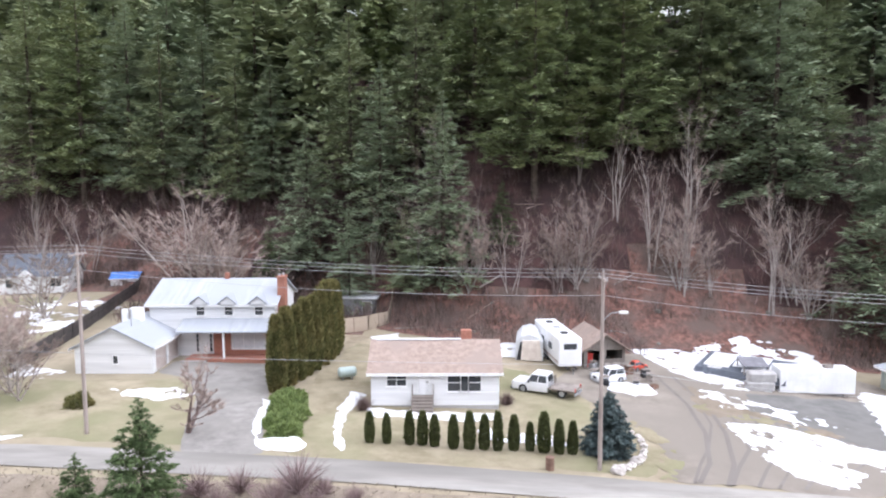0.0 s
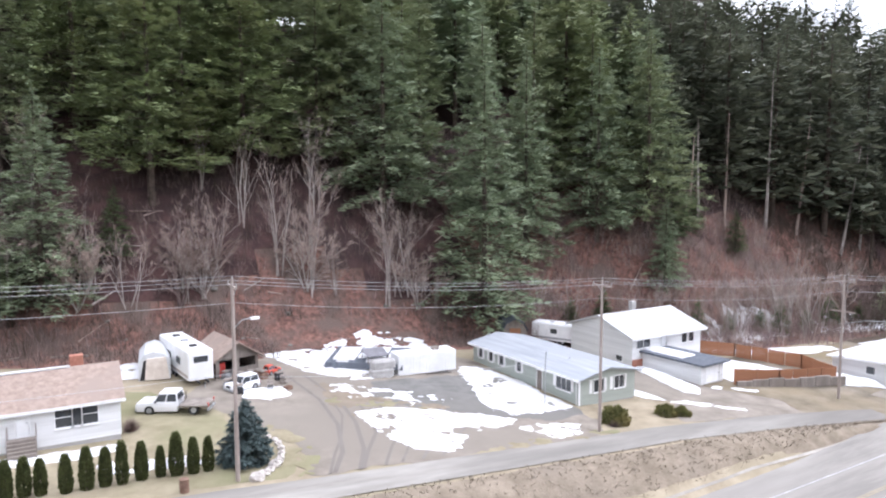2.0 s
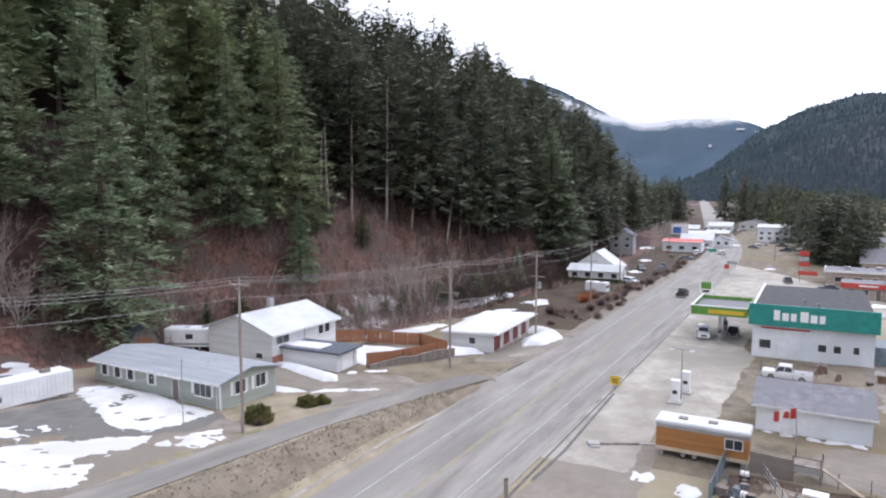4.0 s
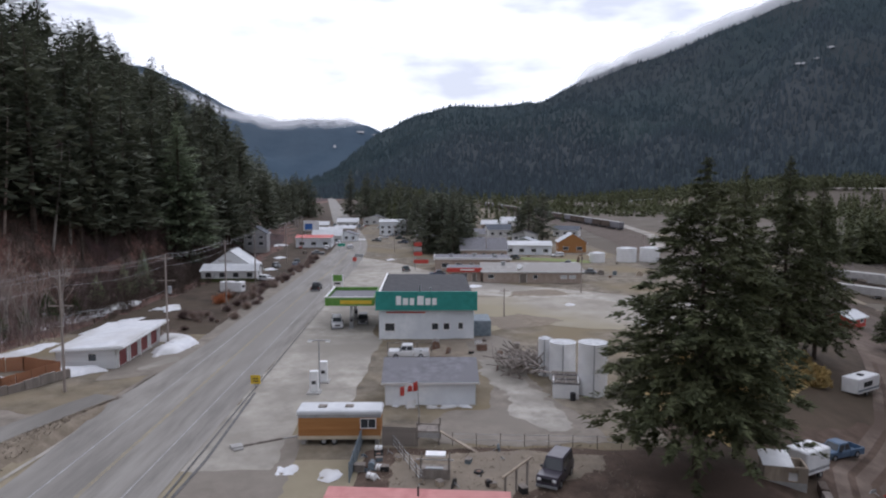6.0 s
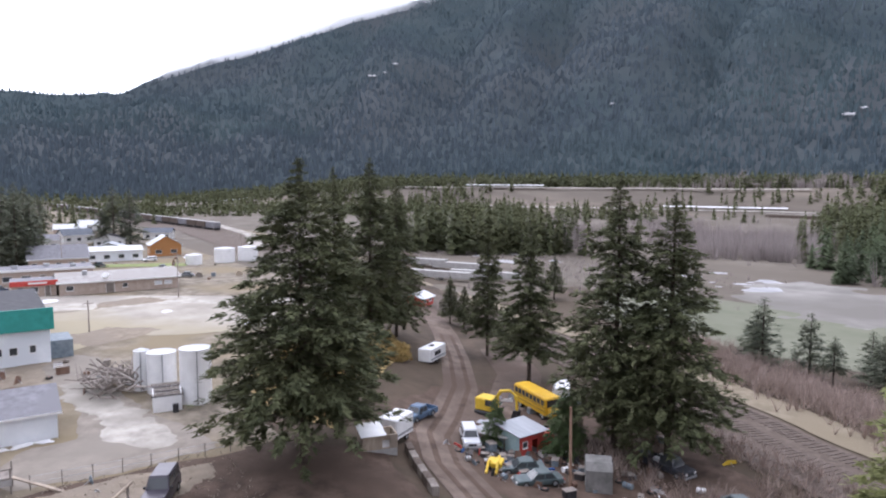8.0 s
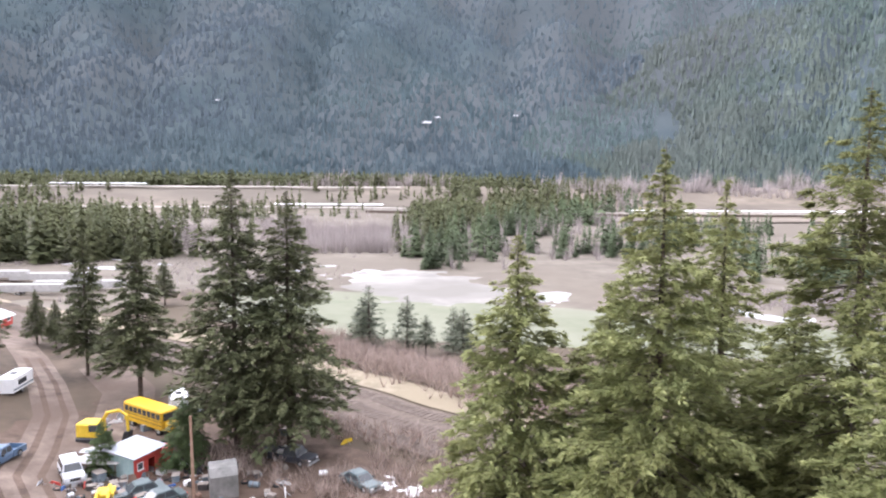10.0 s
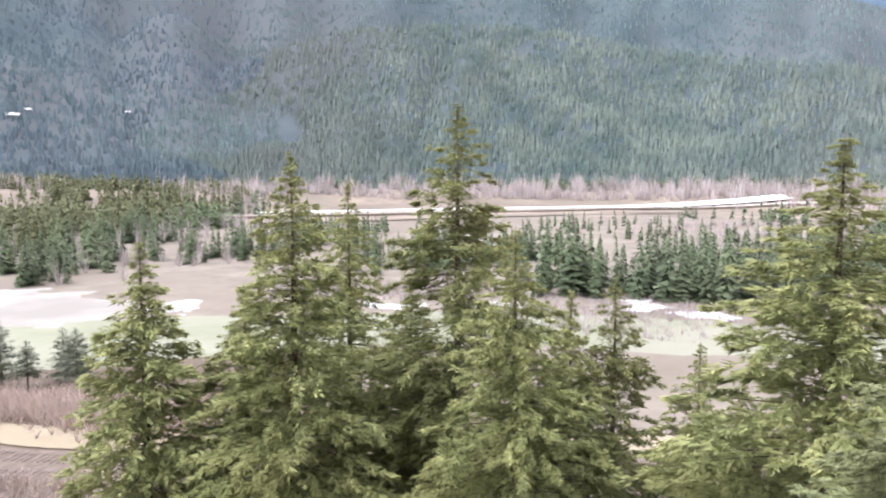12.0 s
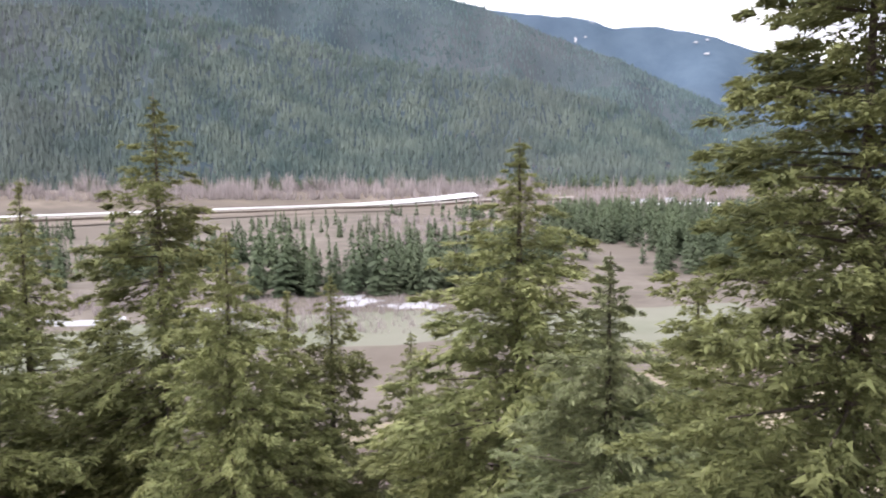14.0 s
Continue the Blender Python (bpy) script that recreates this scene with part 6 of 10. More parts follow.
for u in (8.4, 13.1):
    part("porch_post", Geo().box(u - 0.1, u + 0.1, -2.1, -1.9, 0.3, 3.12, 0.02), M_TRIM, f)
st = Geo()
for k in range(3):
    st.box(3.9, 6.6, -2.2 - 0.32 * (3 - k), -2.1, -1.0, -0.1 + 0.15 * k)
part("porch_steps", st, M_CONCRETE, f)
ch = part("chimney", Geo().box(13.32, 14.1, 1.2, 2.5, -0.5, 8.3).box(13.25, 14.17, 1.1, 2.6, 8.3, 8.5), M_BRICK, f, "broad red brick end chimney")
for u, v, z in ((13.5, 1.6, 8.75), (13.8, 2.1, 8.8)):
    part("flue", Geo().rod((u, v, 8.5), (u, v, z), 0.14), M_CONCRETE, ch)
part("roof_vent", Geo().box(6.7, 7.2, 4.3, 4.7, 7.6, 8.5, 0.03), M_BRICK, f)
g = empty("garage_wing", -35.7, 64.3, 0, 6.9, "white gabled double garage wing with a frosted roof", "garage")
wall(g, (0, 0), (7.5, 0), 0, 2.6, M_SIDING, [("window", 3.7, 4.15, 1.0, 1.75)], (3.75, 4.5))
wall(g, (7.5, 0.15), (7.5, 8), 0, 2.6, M_SIDING, [("garage", 0.6, 3.2, 0.02, 2.15), ("garage", 3.7, 6.3, 0.02, 2.15)])
wall(g, (0, 8), (0, 0.15), 0, 2.6, M_SIDING)
part("foundation", Geo().box(0.04, 7.46, 0.04, 8.0, -1.2, 0.02), M_CONCRETE, g)
gable_roof(g, 0, 7.5, 0, 7.6, 2.6, 4.5, M_PALEROOF, "y", 0.35, label="pale frosted metal roof")
part("vent_pipe", Geo().rod((4.6, 2.2, 4.0), (4.6, 2.2, 6.0), 0.06), M_GREYM, g)
part("chimney", Geo().box(2.6, 3.1, 4.4, 4.9, 4.2, 5.5), M_TRIM, g)
part("chimney", Geo().box(3.4, 4.6, 4.5, 5.3, 4.2, 5.6), M_TRIM, g)

# ---- the sage house ----
s = empty("sage_house", 46.6, 51.0, 0, 2.6, "long sage-green house with white shutters and a snowy roof", "house")
sh_win = [("window", 1.2, 1.9, 1.5, 2.6), ("window", 3.4, 4.1, 1.5, 2.6), ("window", 5.6, 6.3, 1.5, 2.6), ("window", 9.0, 9.7, 1.5, 2.6), ("greydoor", 12.6, 13.5, 0.35, 2.5), ("window", 15.9, 18.2, 1.35, 2.65, 3, 1)]
shell(s, 7.9, 19.6, 3.0, M_GREENSIDE, [("window", 2.0, 3.4, 1.35, 2.65, 2, 1), ("window", 4.9, 6.3, 1.35, 2.65, 2, 1)], [], [], sh_win, "y", 0.75)
gable_roof(s, 0, 7.9, 0, 19.6, 3.0, 3.75, M_PALEROOF, "y", 0.5, 0.14, label="low pale metal roof")
for u in (1.55, 3.55, 4.45, 6.45):
    part("shutter", Geo().box(u - 0.2, u + 0.2, -0.05, -0.005, 1.3, 2.7), M_TRIM, s)
for v in (1.0, 2.1, 3.2, 4.3, 5.4, 6.5, 8.8, 9.9, 15.6, 18.4):
    part("shutter", Geo().box(-0.05, -0.005, 19.45 - v - 0.2, 19.45 - v + 0.2, 1.45, 2.65), M_TRIM, s)
part("roof_pipe", Geo().rod((2.2, 8.0, 3.2), (2.2, 8.0, 3.95), 0.07), M_GREYM, s)
part("roof_pipe", Geo().rod((3.1, 5.0, 3.2), (3.1, 5.0, 3.9), 0.07), M_GREYM, s)
part("porch_deck", Geo().box(-1.6, -0.02, 5.0, 7.4, -1.0, 0.3), M_GREYWOOD, s)
part("corner_board", Geo().box(-0.03, 0.14, -0.03, 0.14, -0.3, 3.0), M_TRIM, s)
part("downpipe", Geo().rod((-0.12, 0.3, -0.2), (-0.12, 0.3, 2.8), 0.05), M_TRIM, s)

# ---- the split-level white house ----
w2 = empty("split_level_house", 63.8, 60.2, 0, 2.2, "white split-level house with a snow-covered roof", "house")
shell(w2, 13.0, 11.4, 4.0, M_SIDING, [("window", 0.8, 3.2, 2.5, 3.6, 2, 1), ("window", 9.2, 10.2, 2.3, 3.6), ("window", 10.6, 11.6, 2.3, 3.6), ("door", 5.4, 6.3, 1.6, 3.6)], [], [], [("window", 8.5, 9.6, 0.6, 1.3)], "x", 1.9)
gable_roof(w2, 0, 13.0, 0, 11.4, 4.0, 5.9, M_SNOWROOF, "x", 0.6, 0.2, label="roof under unbroken snow")
part("brick_base", Geo().box(0.0, 5.2, -0.1, -0.004, -0.6, 1.1), M_BRICK, w2)
part("entry_porch", Geo().box(5.0, 8.2, -1.6, -0.02, -0.5, 1.5), M_SIDING, w2)
part("chimney", Geo().box(6.4, 7.2, 6.2, 6.9, 5.4, 7.2, 0.04), M_CONCRETE, w2)
c2 = empty("carport", 66.2, 51.6, 4, None, "white garage with a flat dark roof partly under snow", "garage")
shell(c2, 4.4, 9.0, 2.3, M_SIDING, [("whitegarage", 0.9, 3.6, 0.05, 2.05)], [], [], [], "x", 0)
part("flat_roof", Geo().box(-0.5, 4.9, -0.6, 9.3, 2.3, 2.55), M_DARKROOF, c2)
part("roof_snow", Geo().box(0.4, 3.2, 3.0, 8.6, 2.55, 2.68, 0.06), M_SNOW, c2)
board_fence("garden_fence", [(70.6, 50.3), (76, 48.1), (84.2, 45.9)], 1.9, M_FENCE, "red-brown stained board fence around a snowy garden")
board_fence("garden_fence", [(84.4, 46.0), (87, 52), (84, 60), (78, 66.5)], 1.9, M_FENCE, "red-brown stained board fence around a snowy garden")
part_wall = empty("retaining_wall", 70.4, 49.9, -22, None, "low mossy timber retaining wall below the fence", "wall")
for k in range(7):
    part("timber", Geo().box(k * 2.05, k * 2.05 + 1.98, -0.3, 0.0, -0.5, 0.55 + 0.1 * (k % 3)), M_GREYWOOD, part_wall)
trailer("travel_trailer", 64.9, 74.6, 117, 9.0, 2.5, 3.0, M_WHITEP, "long white travel trailer with snow on its roof", [("l", -3, -1.8, 1.6, 2.3), ("l", 0.5, 1.5, 1.6, 2.3), ("r", -3, -1.8, 1.6, 2.3), ("r", 1, 2.4, 1.6, 2.3), ("b", -0.8, 0.8, 1.6, 2.3)], category="travel trailer", roof=M_SNOW, stripe=M_GREYM)
q = empty("gambrel_shed", 57.0, 78.5, -25, None, "brown gambrel shed with an orange plywood door", "shed")
part("shed_wall", Geo().prism([(0, 0), (3.4, 0), (3.4, 1.6), (2.9, 2.5), (1.7, 3.1), (0.5, 2.5), (0, 1.6)], 0, 5), M_GREYWOOD, q)
part("shed_roof", Geo().prism([(-0.15, 1.5), (0.42, 2.56), (1.7, 3.2), (2.98, 2.56), (3.55, 1.5), (3.6, 1.6), (3.05, 2.68), (1.7, 3.34), (0.35, 2.68), (-0.2, 1.6)], -0.2, 5.2), M_DARKROOF, q)
part("shed_door", Geo().box(0.9, 2.5, -0.05, -0.005, 0.05, 1.9), M_FENCE, q)

# ---- the row of garages by the highway ----
r = empty("garage_row", 88.8, 41.1, 3, 0.55, "low white garage row with maroon doors and a snowy flat roof", "garage")
shell(r, 16.6, 7.6, 2.6, M_SIDING, [("reddoor", 1.2 + 4.0 * k, 3.9 + 4.0 * k, 0.05, 2.2) for k in range(4)], [], [], [("window", 4.0, 5.0, 1.2, 2.1)], "x", 0)
part("flat_roof", Geo().prismx([(-1.4, 2.95), (8.0, 2.6), (8.0, 2.8), (-1.4, 3.2)], -0.8, 17.6), M_TRIM, r, "flat roof with deep eaves under snow")
part("roof_snow", Geo().prismx([(-1.2, 3.2), (7.8, 2.8), (7.8, 2.9), (-1.2, 3.3)], -0.6, 17.3), M_SNOW, r)
for k in range(5):
    part("eave_post", Geo().box(0.6 + 4.0 * k - 0.12, 0.6 + 4.0 * k + 0.12, -0.2, -0.01, -0.2, 2.9), M_TRIM, r)

# ---- far houses on the upper street ----
h = empty("cottage", -70.0, 105.6, 12, 8.1, "white cottage with a dark shingle roof and bay window", "house")
shell(h, 10, 8, 2.8, M_SIDING, [("window", 1.0, 2.0, 1.0, 2.3), ("window", 3.2, 4.4, 1.0, 2.3, 2, 1), ("window", 7.4, 9.0, 1.0, 2.2, 2, 1)], [("window", 3, 4.2, 1, 2.2)], [], [], "x", 3.0)
gable_roof(h, 0, 10, 0, 8, 2.8, 5.8, M_DARKROOF, "x", 0.4)
part("bay", Geo().prism([(3.0, 0.2), (5.0, 0.2), (5.0, 2.9), (4.0, 3.8), (3.0, 2.9)], -0.9, -0.02), M_SIDING, h)
t = empty("tarp_shed", -54.4, 109.8, 8, None, "small white shed under a blue tarpaulin", "shed")
shell(t, 4.2, 3.2, 1.9, M_SIDING, [("greydoor", 1.8, 2.6, 0, 1.7)], axis="x", rise=0.9)
gable_roof(t, 0, 4.2, 0, 3.2, 1.9, 2.7, M_BLUEM, "x", 0.25, 0.08)
board_fence("dark_fence", [(-49.6, 110), (-46, 92), (-43.4, 78), (-41.8, 64)], 1.8, M_DARKFENCE, "dark board fence between the two yards")
t = empty("flat_roof_shed", -14.2, 91.3, -6, None, "grey flat-roofed shed with a dark doorway", "shed")
shell(t, 5.0, 4.0, 2.6, mat("blue_grey_siding", (0.2, 0.21, 0.225), (0.3, 0.31, 0.325), 1.2, 0.8), [("greydoor", 3.2, 4.4, 0, 2.2)], [("open", 0.6, 3.0, 0.3, 2.2)], axis="x", rise=0)
part("flat_roof", Geo().box(-0.3, 5.3, -0.4, 4.3, 2.6, 2.8), M_SNOWROOF, t)
board_fence("tan_fence", [(-12.8, 82), (-9.5, 84.6), (-7.2, 87.6), (-7.0, 92)], 1.9, M_TANFENCE, "weathered tan board fence behind the hedge")

# ---- loose things round the bungalow ----
white = car_paint("white_car_paint", (0.72, 0.73, 0.74), (0.8, 0.8, 0.81))
vehicle("flatbed_truck", 9.6, 62.2, 152, white, 6.2, 2.0, 1.95, "flatbed", "white crew-cab truck with an empty flat deck", "truck", wheel_r=0.42)
trailer("fifth_wheel", 12.6, 74.2, -84, 10.5, 2.5, 3.5, M_WHITEP, "large white fifth-wheel trailer parked on the lawn", [("f", -0.7, 0.7, 2.3, 2.9), ("r", -2, -0.8, 1.7, 2.4), ("r", 1.2, 2.6, 1.7, 2.4), ("l", -1, 0.4, 1.7, 2.4)], category="travel trailer", stripe=M_TAUPE, hatches=3)
tn = empty("tent_garage", 7.9, 73.0, -8, None, "cream canvas tent garage with a flap hanging open", "tent")
part("canvas", Geo().prism([(0, 0), (3.0, 0), (3.0, 1.9), (2.4, 2.6), (1.5, 2.85), (0.6, 2.6), (0, 1.9)], 0, 6.0), M_SNOWROOF, tn)
part("flap", Geo().prism([(0.55, 0.05), (2.9, 0.0), (2.6, 2.3), (0.75, 2.2)], -0.25, -0.05), M_CANVAS, tn, "cream canvas door flap")
# nothing is cut open: a black strip paints the dark inside
part("gap", Geo().prism([(0.1, 0.05), (0.55, 0.05), (0.75, 2.1), (0.5, 2.0)], -0.06, -0.02), M_BLACKP, tn)
ws = empty("workshop", 15.0, 71.0, 8, None, "open-fronted workshop under a brown gabled roof", "shed")
shell(ws, 4.6, 6.0, 2.1, M_GREYWOOD, [("open", 0.4, 2.2, 0.0, 1.9), ("open", 2.5, 4.3, 0.9, 1.9)], axis="y", rise=1.5)
gable_roof(ws, 0, 4.6, 0, 6.0, 2.1, 3.6, M_TANSHINGLE, "y", 0.6)
part("red_cabinet", Geo().box(0.5, 1.2, 0.5, 1.0, 0, 1.5, 0.03), M_REDP, ws)
vehicle("utility_vehicle", 16.6, 66.8, 200, white, 3.2, 1.6, 1.5, "suv", "small white utility vehicle beside a snow heap", "utility vehicle", wheel_r=0.3)
vehicle("quad_bike", 21.0, 71.6, 30, car_paint("quad_red", (0.5, 0.06, 0.03), (0.62, 0.1, 0.06)), 2.0, 1.0, 1.1, "suv", "small red quad bike in the snow", "quad bike", wheel_r=0.26)
rg2 = random.Random(3)
for i in range(14):
    x, y = rg2.uniform(14.5, 21), rg2.uniform(64.5, 71)
    jb = empty("scrap_box", x, y, rg2.uniform(0, 90), None, "dark crate of scrap standing by the workshop", "crate", "scrap")
    part("crate_box", Geo().box(-0.4, 0.4, -0.3, 0.3, 0, rg2.uniform(0.4, 0.9), 0.04), rg2.choice((M_BLACKP, M_GREYWOOD, M_GREYM, M_RUST)), jb)
    part("crate_lid", Geo().box(-0.42, 0.42, -0.32, 0.32, 0.9, 0.94), M_GREYWOOD, jb)
ct = empty("storage_container", 33.9, 66.7, -6, 3.75, "white box container with a small roof vent on blocks", "container")
part("body", Geo().box(0, 7.2, 0, 2.5, 0.3, 2.65, 0.06), M_WHITEP, ct)
for k in range(18):
    part("rib", Geo().box(0.25 + k * 0.4, 0.33 + k * 0.4, -0.03, -0.002, 0.4, 2.5), M_WHITEP, ct)
part("roof_vent", Geo().box(4.6, 5.4, 0.8, 1.5, 2.65, 3.0), M_GREYWOOD, ct)
for u in (0.8, 3.6, 6.4):
    part("block", Geo().box(u - 0.2, u + 0.2, 0.1, 2.4, -0.4, 0.3), M_GREYWOOD, ct)
for k, (x, y, zz) in enumerate(((30.6, 66.5, 0), (30.8, 66.6, 0.95), (31.2, 69.4, 0))):
    bl = empty("covered_stack", x, y, -4, height(x, y) + zz, "wrapped pale bale stacked beside the container", "bale", "bales")
    part("wrapped_bale", Geo().box(0, 2.7, 0, 1.3, 0, 0.93, 0.18), M_CONCRETE, bl)
sr = empty("low_roof", 27.2, 72.0, -38, None, "collapsed dark shed roof half under snow", "shed")
part("roof_slab", Geo().prismx([(0, 0.1), (0.25, 0.7), (6, 1.25), (6, 0.1)], 0, 9), M_DARKROOF, sr)
for k, (u0, u1, v0, v1) in enumerate(((0.6, 3.2, 1.2, 5.6), (3.4, 6.6, 1.9, 5.9), (6.9, 8.8, 1.0, 4.6), (1.2, 2.6, 0.5, 1.0), (4.6, 6.0, 0.6, 1.6))):
    part("roof_snow", Geo().prismx([(v0, 0.7 + 0.096 * v0), (v1, 0.7 + 0.096 * v1), (v1 - 0.3, 0.84 + 0.096 * v1), (v0 + 0.3, 0.82 + 0.096 * v0)], u0, u1), M_SNOW, sr)
lp = empty("lean_to", 31.2, 69.0, -6, None, "grey lean-to roof beside the container", "shed")
part("lean_roof", Geo().prismx([(0, 1.75), (2.4, 2.2), (2.4, 2.3), (0, 1.85)], 0, 2.6), M_GREYROOF, lp)
for u, v in ((0.1, 0.1), (2.5, 0.1), (0.1, 2.3), (2.5, 2.3)):
    part("lean_post", Geo().box(u - 0.05, u + 0.05, v - 0.05, v + 0.05, -0.3, 1.75 + 0.19 * v), M_GREYWOOD, lp)
dr = empty("oil_drum", 7.4, 45.7, 0, None, "rusty oil drum by the roadside", "barrel")
part("drum", Geo().rod((0, 0, 0), (0, 0, 0.88), 0.3, n=14), M_RUST, dr)
for zz in (0.28, 0.58, 0.86):
    part("hoop", Geo().rod((0, 0, zz), (0, 0, zz + 0.04), 0.32, n=14), M_RUST, dr)
pt = empty("propane_tank", -9.4, 64.5, 20, None, "small pale green tank on legs in the yard", "tank")
part("tank", Geo().rod((-0.7, 0, 0.75), (0.7, 0, 0.75), 0.5, n=14).blob((-0.7, 0, 0.75), (0.25, 0.5, 0.5)).blob((0.7, 0, 0.75), (0.25, 0.5, 0.5)), mat("pale_green_paint", (0.36, 0.44, 0.42), (0.46, 0.53, 0.5), 2, 0.5), pt)
for u in (-0.45, 0.45):
    part("leg", Geo().box(u - 0.06, u + 0.06, -0.25, 0.25, 0, 0.35), M_GREYM, pt)
for k, (x, y, rr) in enumerate(((12.2, 45.5, 0.5), (12.9, 46.1, 0.32), (13.4, 46.6, 0.3), (13.9, 47.2, 0.42), (14.3, 47.7, 0.35), (14.7, 48.4, 0.3), (15.0, 49.2, 0.28), (15.3, 50.2, 0.3), (15.4, 51.2, 0.3), (15.4, 52.2, 0.26), (15.1, 53.0, 0.25))):
    single("boulder", Geo().blob((0, 0, rr * 0.5), (rr * 1.15, rr * 0.9, rr * 0.8), 9, 6, 0.5, k), M_ROCK, "pale boulder edging the lawn corner", "rock", m=pose(x, y, height(x, y)), group="edging rocks")
for k, (x, y, a) in enumerate(((-4.5, 86, 12), (2.2, 84.5, -20))):
    lg = empty("lumber_pile", x, y, a, None, "pile of grey boards and branches behind the bungalow", "lumber pile")
    for i in range(9):
        part("board", Geo().box(-2 + 0.2 * (i % 3), 2.1 - 0.15 * (i % 4), -0.5 + 0.24 * (i % 4), -0.3 + 0.24 * (i % 4), 0.1 * (i // 4), 0.1 * (i // 4) + 0.09), M_GREYWOOD, lg)

# ---- hedges, shrubs and garden trees ----


def column_bush(name, seed, h, r, n, size, material):
    rg = np.random.RandomState(seed)
    t = rg.uniform(0, 1, n) ** 0.9
    prof = r * np.minimum(1, (0.75 + t * 1.2)) * np.sqrt(np.clip(1 - np.clip((t - 0.3) / 0.72, 0, 1) ** 1.6, 0.0, 1))
    ph = rg.uniform(0, 2 * math.pi, n)
    rr = prof * rg.uniform(0.75, 1.06, n) + 0.02
    p = np.stack([np.cos(ph) * rr, np.sin(ph) * rr, t * h], -1)
    e = np.stack([np.cos(ph) * 0.5, np.sin(ph) * 0.5, np.full(n, 1.0)], -1) + rg.normal(0, 0.4, (n, 3))
    e /= np.linalg.norm(e, axis=1)[:, None]
    w = np.cross(e, rg.normal(0, 1, (n, 3)))
    w /= np.linalg.norm(w, axis=1)[:, None]
    l = size * rg.uniform(0.6, 1.3, n)[:, None]
    return soup(name, np.stack([p + w * l * 0.3, p - w * l * 0.3, p + e * l], 1).reshape(-1, 3), 3, material)


KIND_COL = [column_bush("thuja_foliage", 90 + i, 2.5, 0.47, 2600, 0.2, M_THUJA) for i in range(3)]
COL_STEM = Geo().rod((0, 0, -0.2), (0, 0, 2.2), 0.05, 0.02).mesh("thuja_stem", M_TRUNK)
COL = [(-5.6, 49.5, 2.3), (-4.3, 49.4, 2.25), (-2.6, 49.4, 2.45), (-1.6, 49.3, 2.55), (-0.7, 49.1, 2.35), (0.7, 48.8, 2.5), (1.9, 48.8, 2.75), (3.0, 48.8, 2.55), (4.0, 48.7, 2.85), (5.2, 48.8, 2.6), (6.4, 48.8, 2.1), (7.4, 48.6, 2.95), (8.5, 48.4, 2.5), (9.5, 48.4, 2.4)]
for i, (x, y, hh) in enumerate(COL):
    o = empty("clipped_shrub", x, y, i * 47, None, "narrow clipped thuja in the garden row", "shrub", "thuja row")
    s = hh / 2.5
    o.scale = (s * (0.65 if i in (1, 8) else 0.78), s * 0.78, s)
    part("stem", COL_STEM, None, o)
    part("foliage", KIND_COL[i % 3], None, o)
KIND_CEDAR = [column_bush("cedar_foliage", 95 + i, 7.0, 0.95, 7000, 0.45, M_CEDAR) for i in range(2)]
CED_STEM = Geo().rod((0, 0, -0.3), (0, 0, 6.0), 0.14, 0.04).mesh("cedar_stem", M_TRUNK)
CEDARS = [(-15.2, 60.4, 6.8), (-14.7, 62.1, 7.2), (-14.1, 63.9, 7.0), (-13.7, 65.6, 7.4), (-13.2, 67.4, 7.3), (-12.8, 69.2, 7.8), (-12.5, 71, 8.2), (-12.2, 72.8, 8.0), (-12.2, 74.8, 7.6)]
for i, (x, y, hh) in enumerate(CEDARS):
    o = empty("cedar", x, y, i * 77, None, "tall columnar cedar in the hedge beside the farmhouse", "tree", "cedar hedge")
    o.scale = (hh / 7 * 0.86, hh / 7 * 0.86, hh / 7)
    part("stem", CED_STEM, None, o)
    part("foliage", KIND_CEDAR[i % 2], None, o)
JUN = [bush("juniper_bush", 101 + i, 1.5, 1.0, 3000, 0.3, M_JUNIPER, 0.4) for i in range(2)]
for i, (x, y, sc) in enumerate(((-12.2, 50.6, 0.9), (-12.8, 52.4, 1.0), (-12.6, 54.4, 1.0), (-13.2, 56.2, 1.05), (-13.6, 58.0, 1.0))):
    o = tagged(new("juniper", JUN[i % 2]), "low spreading light green juniper", "shrub", "junipers")
    o.matrix_world = pose(x, y, height(x, y) - 0.1, 0, 0, i * 61) @ Matrix.Scale(sc, 4)
BUSHB = [twig_shrub("brown_bush", 111 + i, 1.3, 1.7, 700, M_BRUSH) for i in range(3)]
for i, (x, y, sc, zs) in enumerate(((-6.9, 56.2, 0.75, 1.2), (5.6, 58.6, 0.7, 1.1), (45.6, 45.0, 0.6, 0.7))):
    o = tagged(new("bare_shrub", BUSHB[i % 3]), "leafless brown shrub beside the house", "shrub", "bare shrubs")
    o.matrix_world = pose(x, y, height(x, y) - 0.1, 0, 0, i * 41) @ Matrix.Diagonal((sc, sc, sc * zs, 1))
OLB = bush("olive_bush", 121, 1.2, 1.25, 3500, 0.2, M_CEDAR, 0.3)
for i, (x, y, sc) in enumerate(((46.6, 46.0, 1.2), (53.2, 45.6, 0.85), (54.6, 44.8, 0.75), (-30.6, 55.3, 0.9))):
    o = tagged(new("round_shrub", OLB), "rounded olive-green evergreen shrub", "shrub", "round shrubs")
    o.matrix_world = pose(x, y, height(x, y) - 0.1, 0, 0, i * 41) @ Matrix.Scale(sc, 4)
KIND_SPRUCE = conifer("garden_spruce", 131, 4.9, 2.1, 24, 13, 110, 0.3, mat("blue_spruce_needles", (0.05, 0.075, 0.075), (0.1, 0.13, 0.125), 1, 0.75, vary=0.4, island=True), 0.04, 0.1, 0.7)
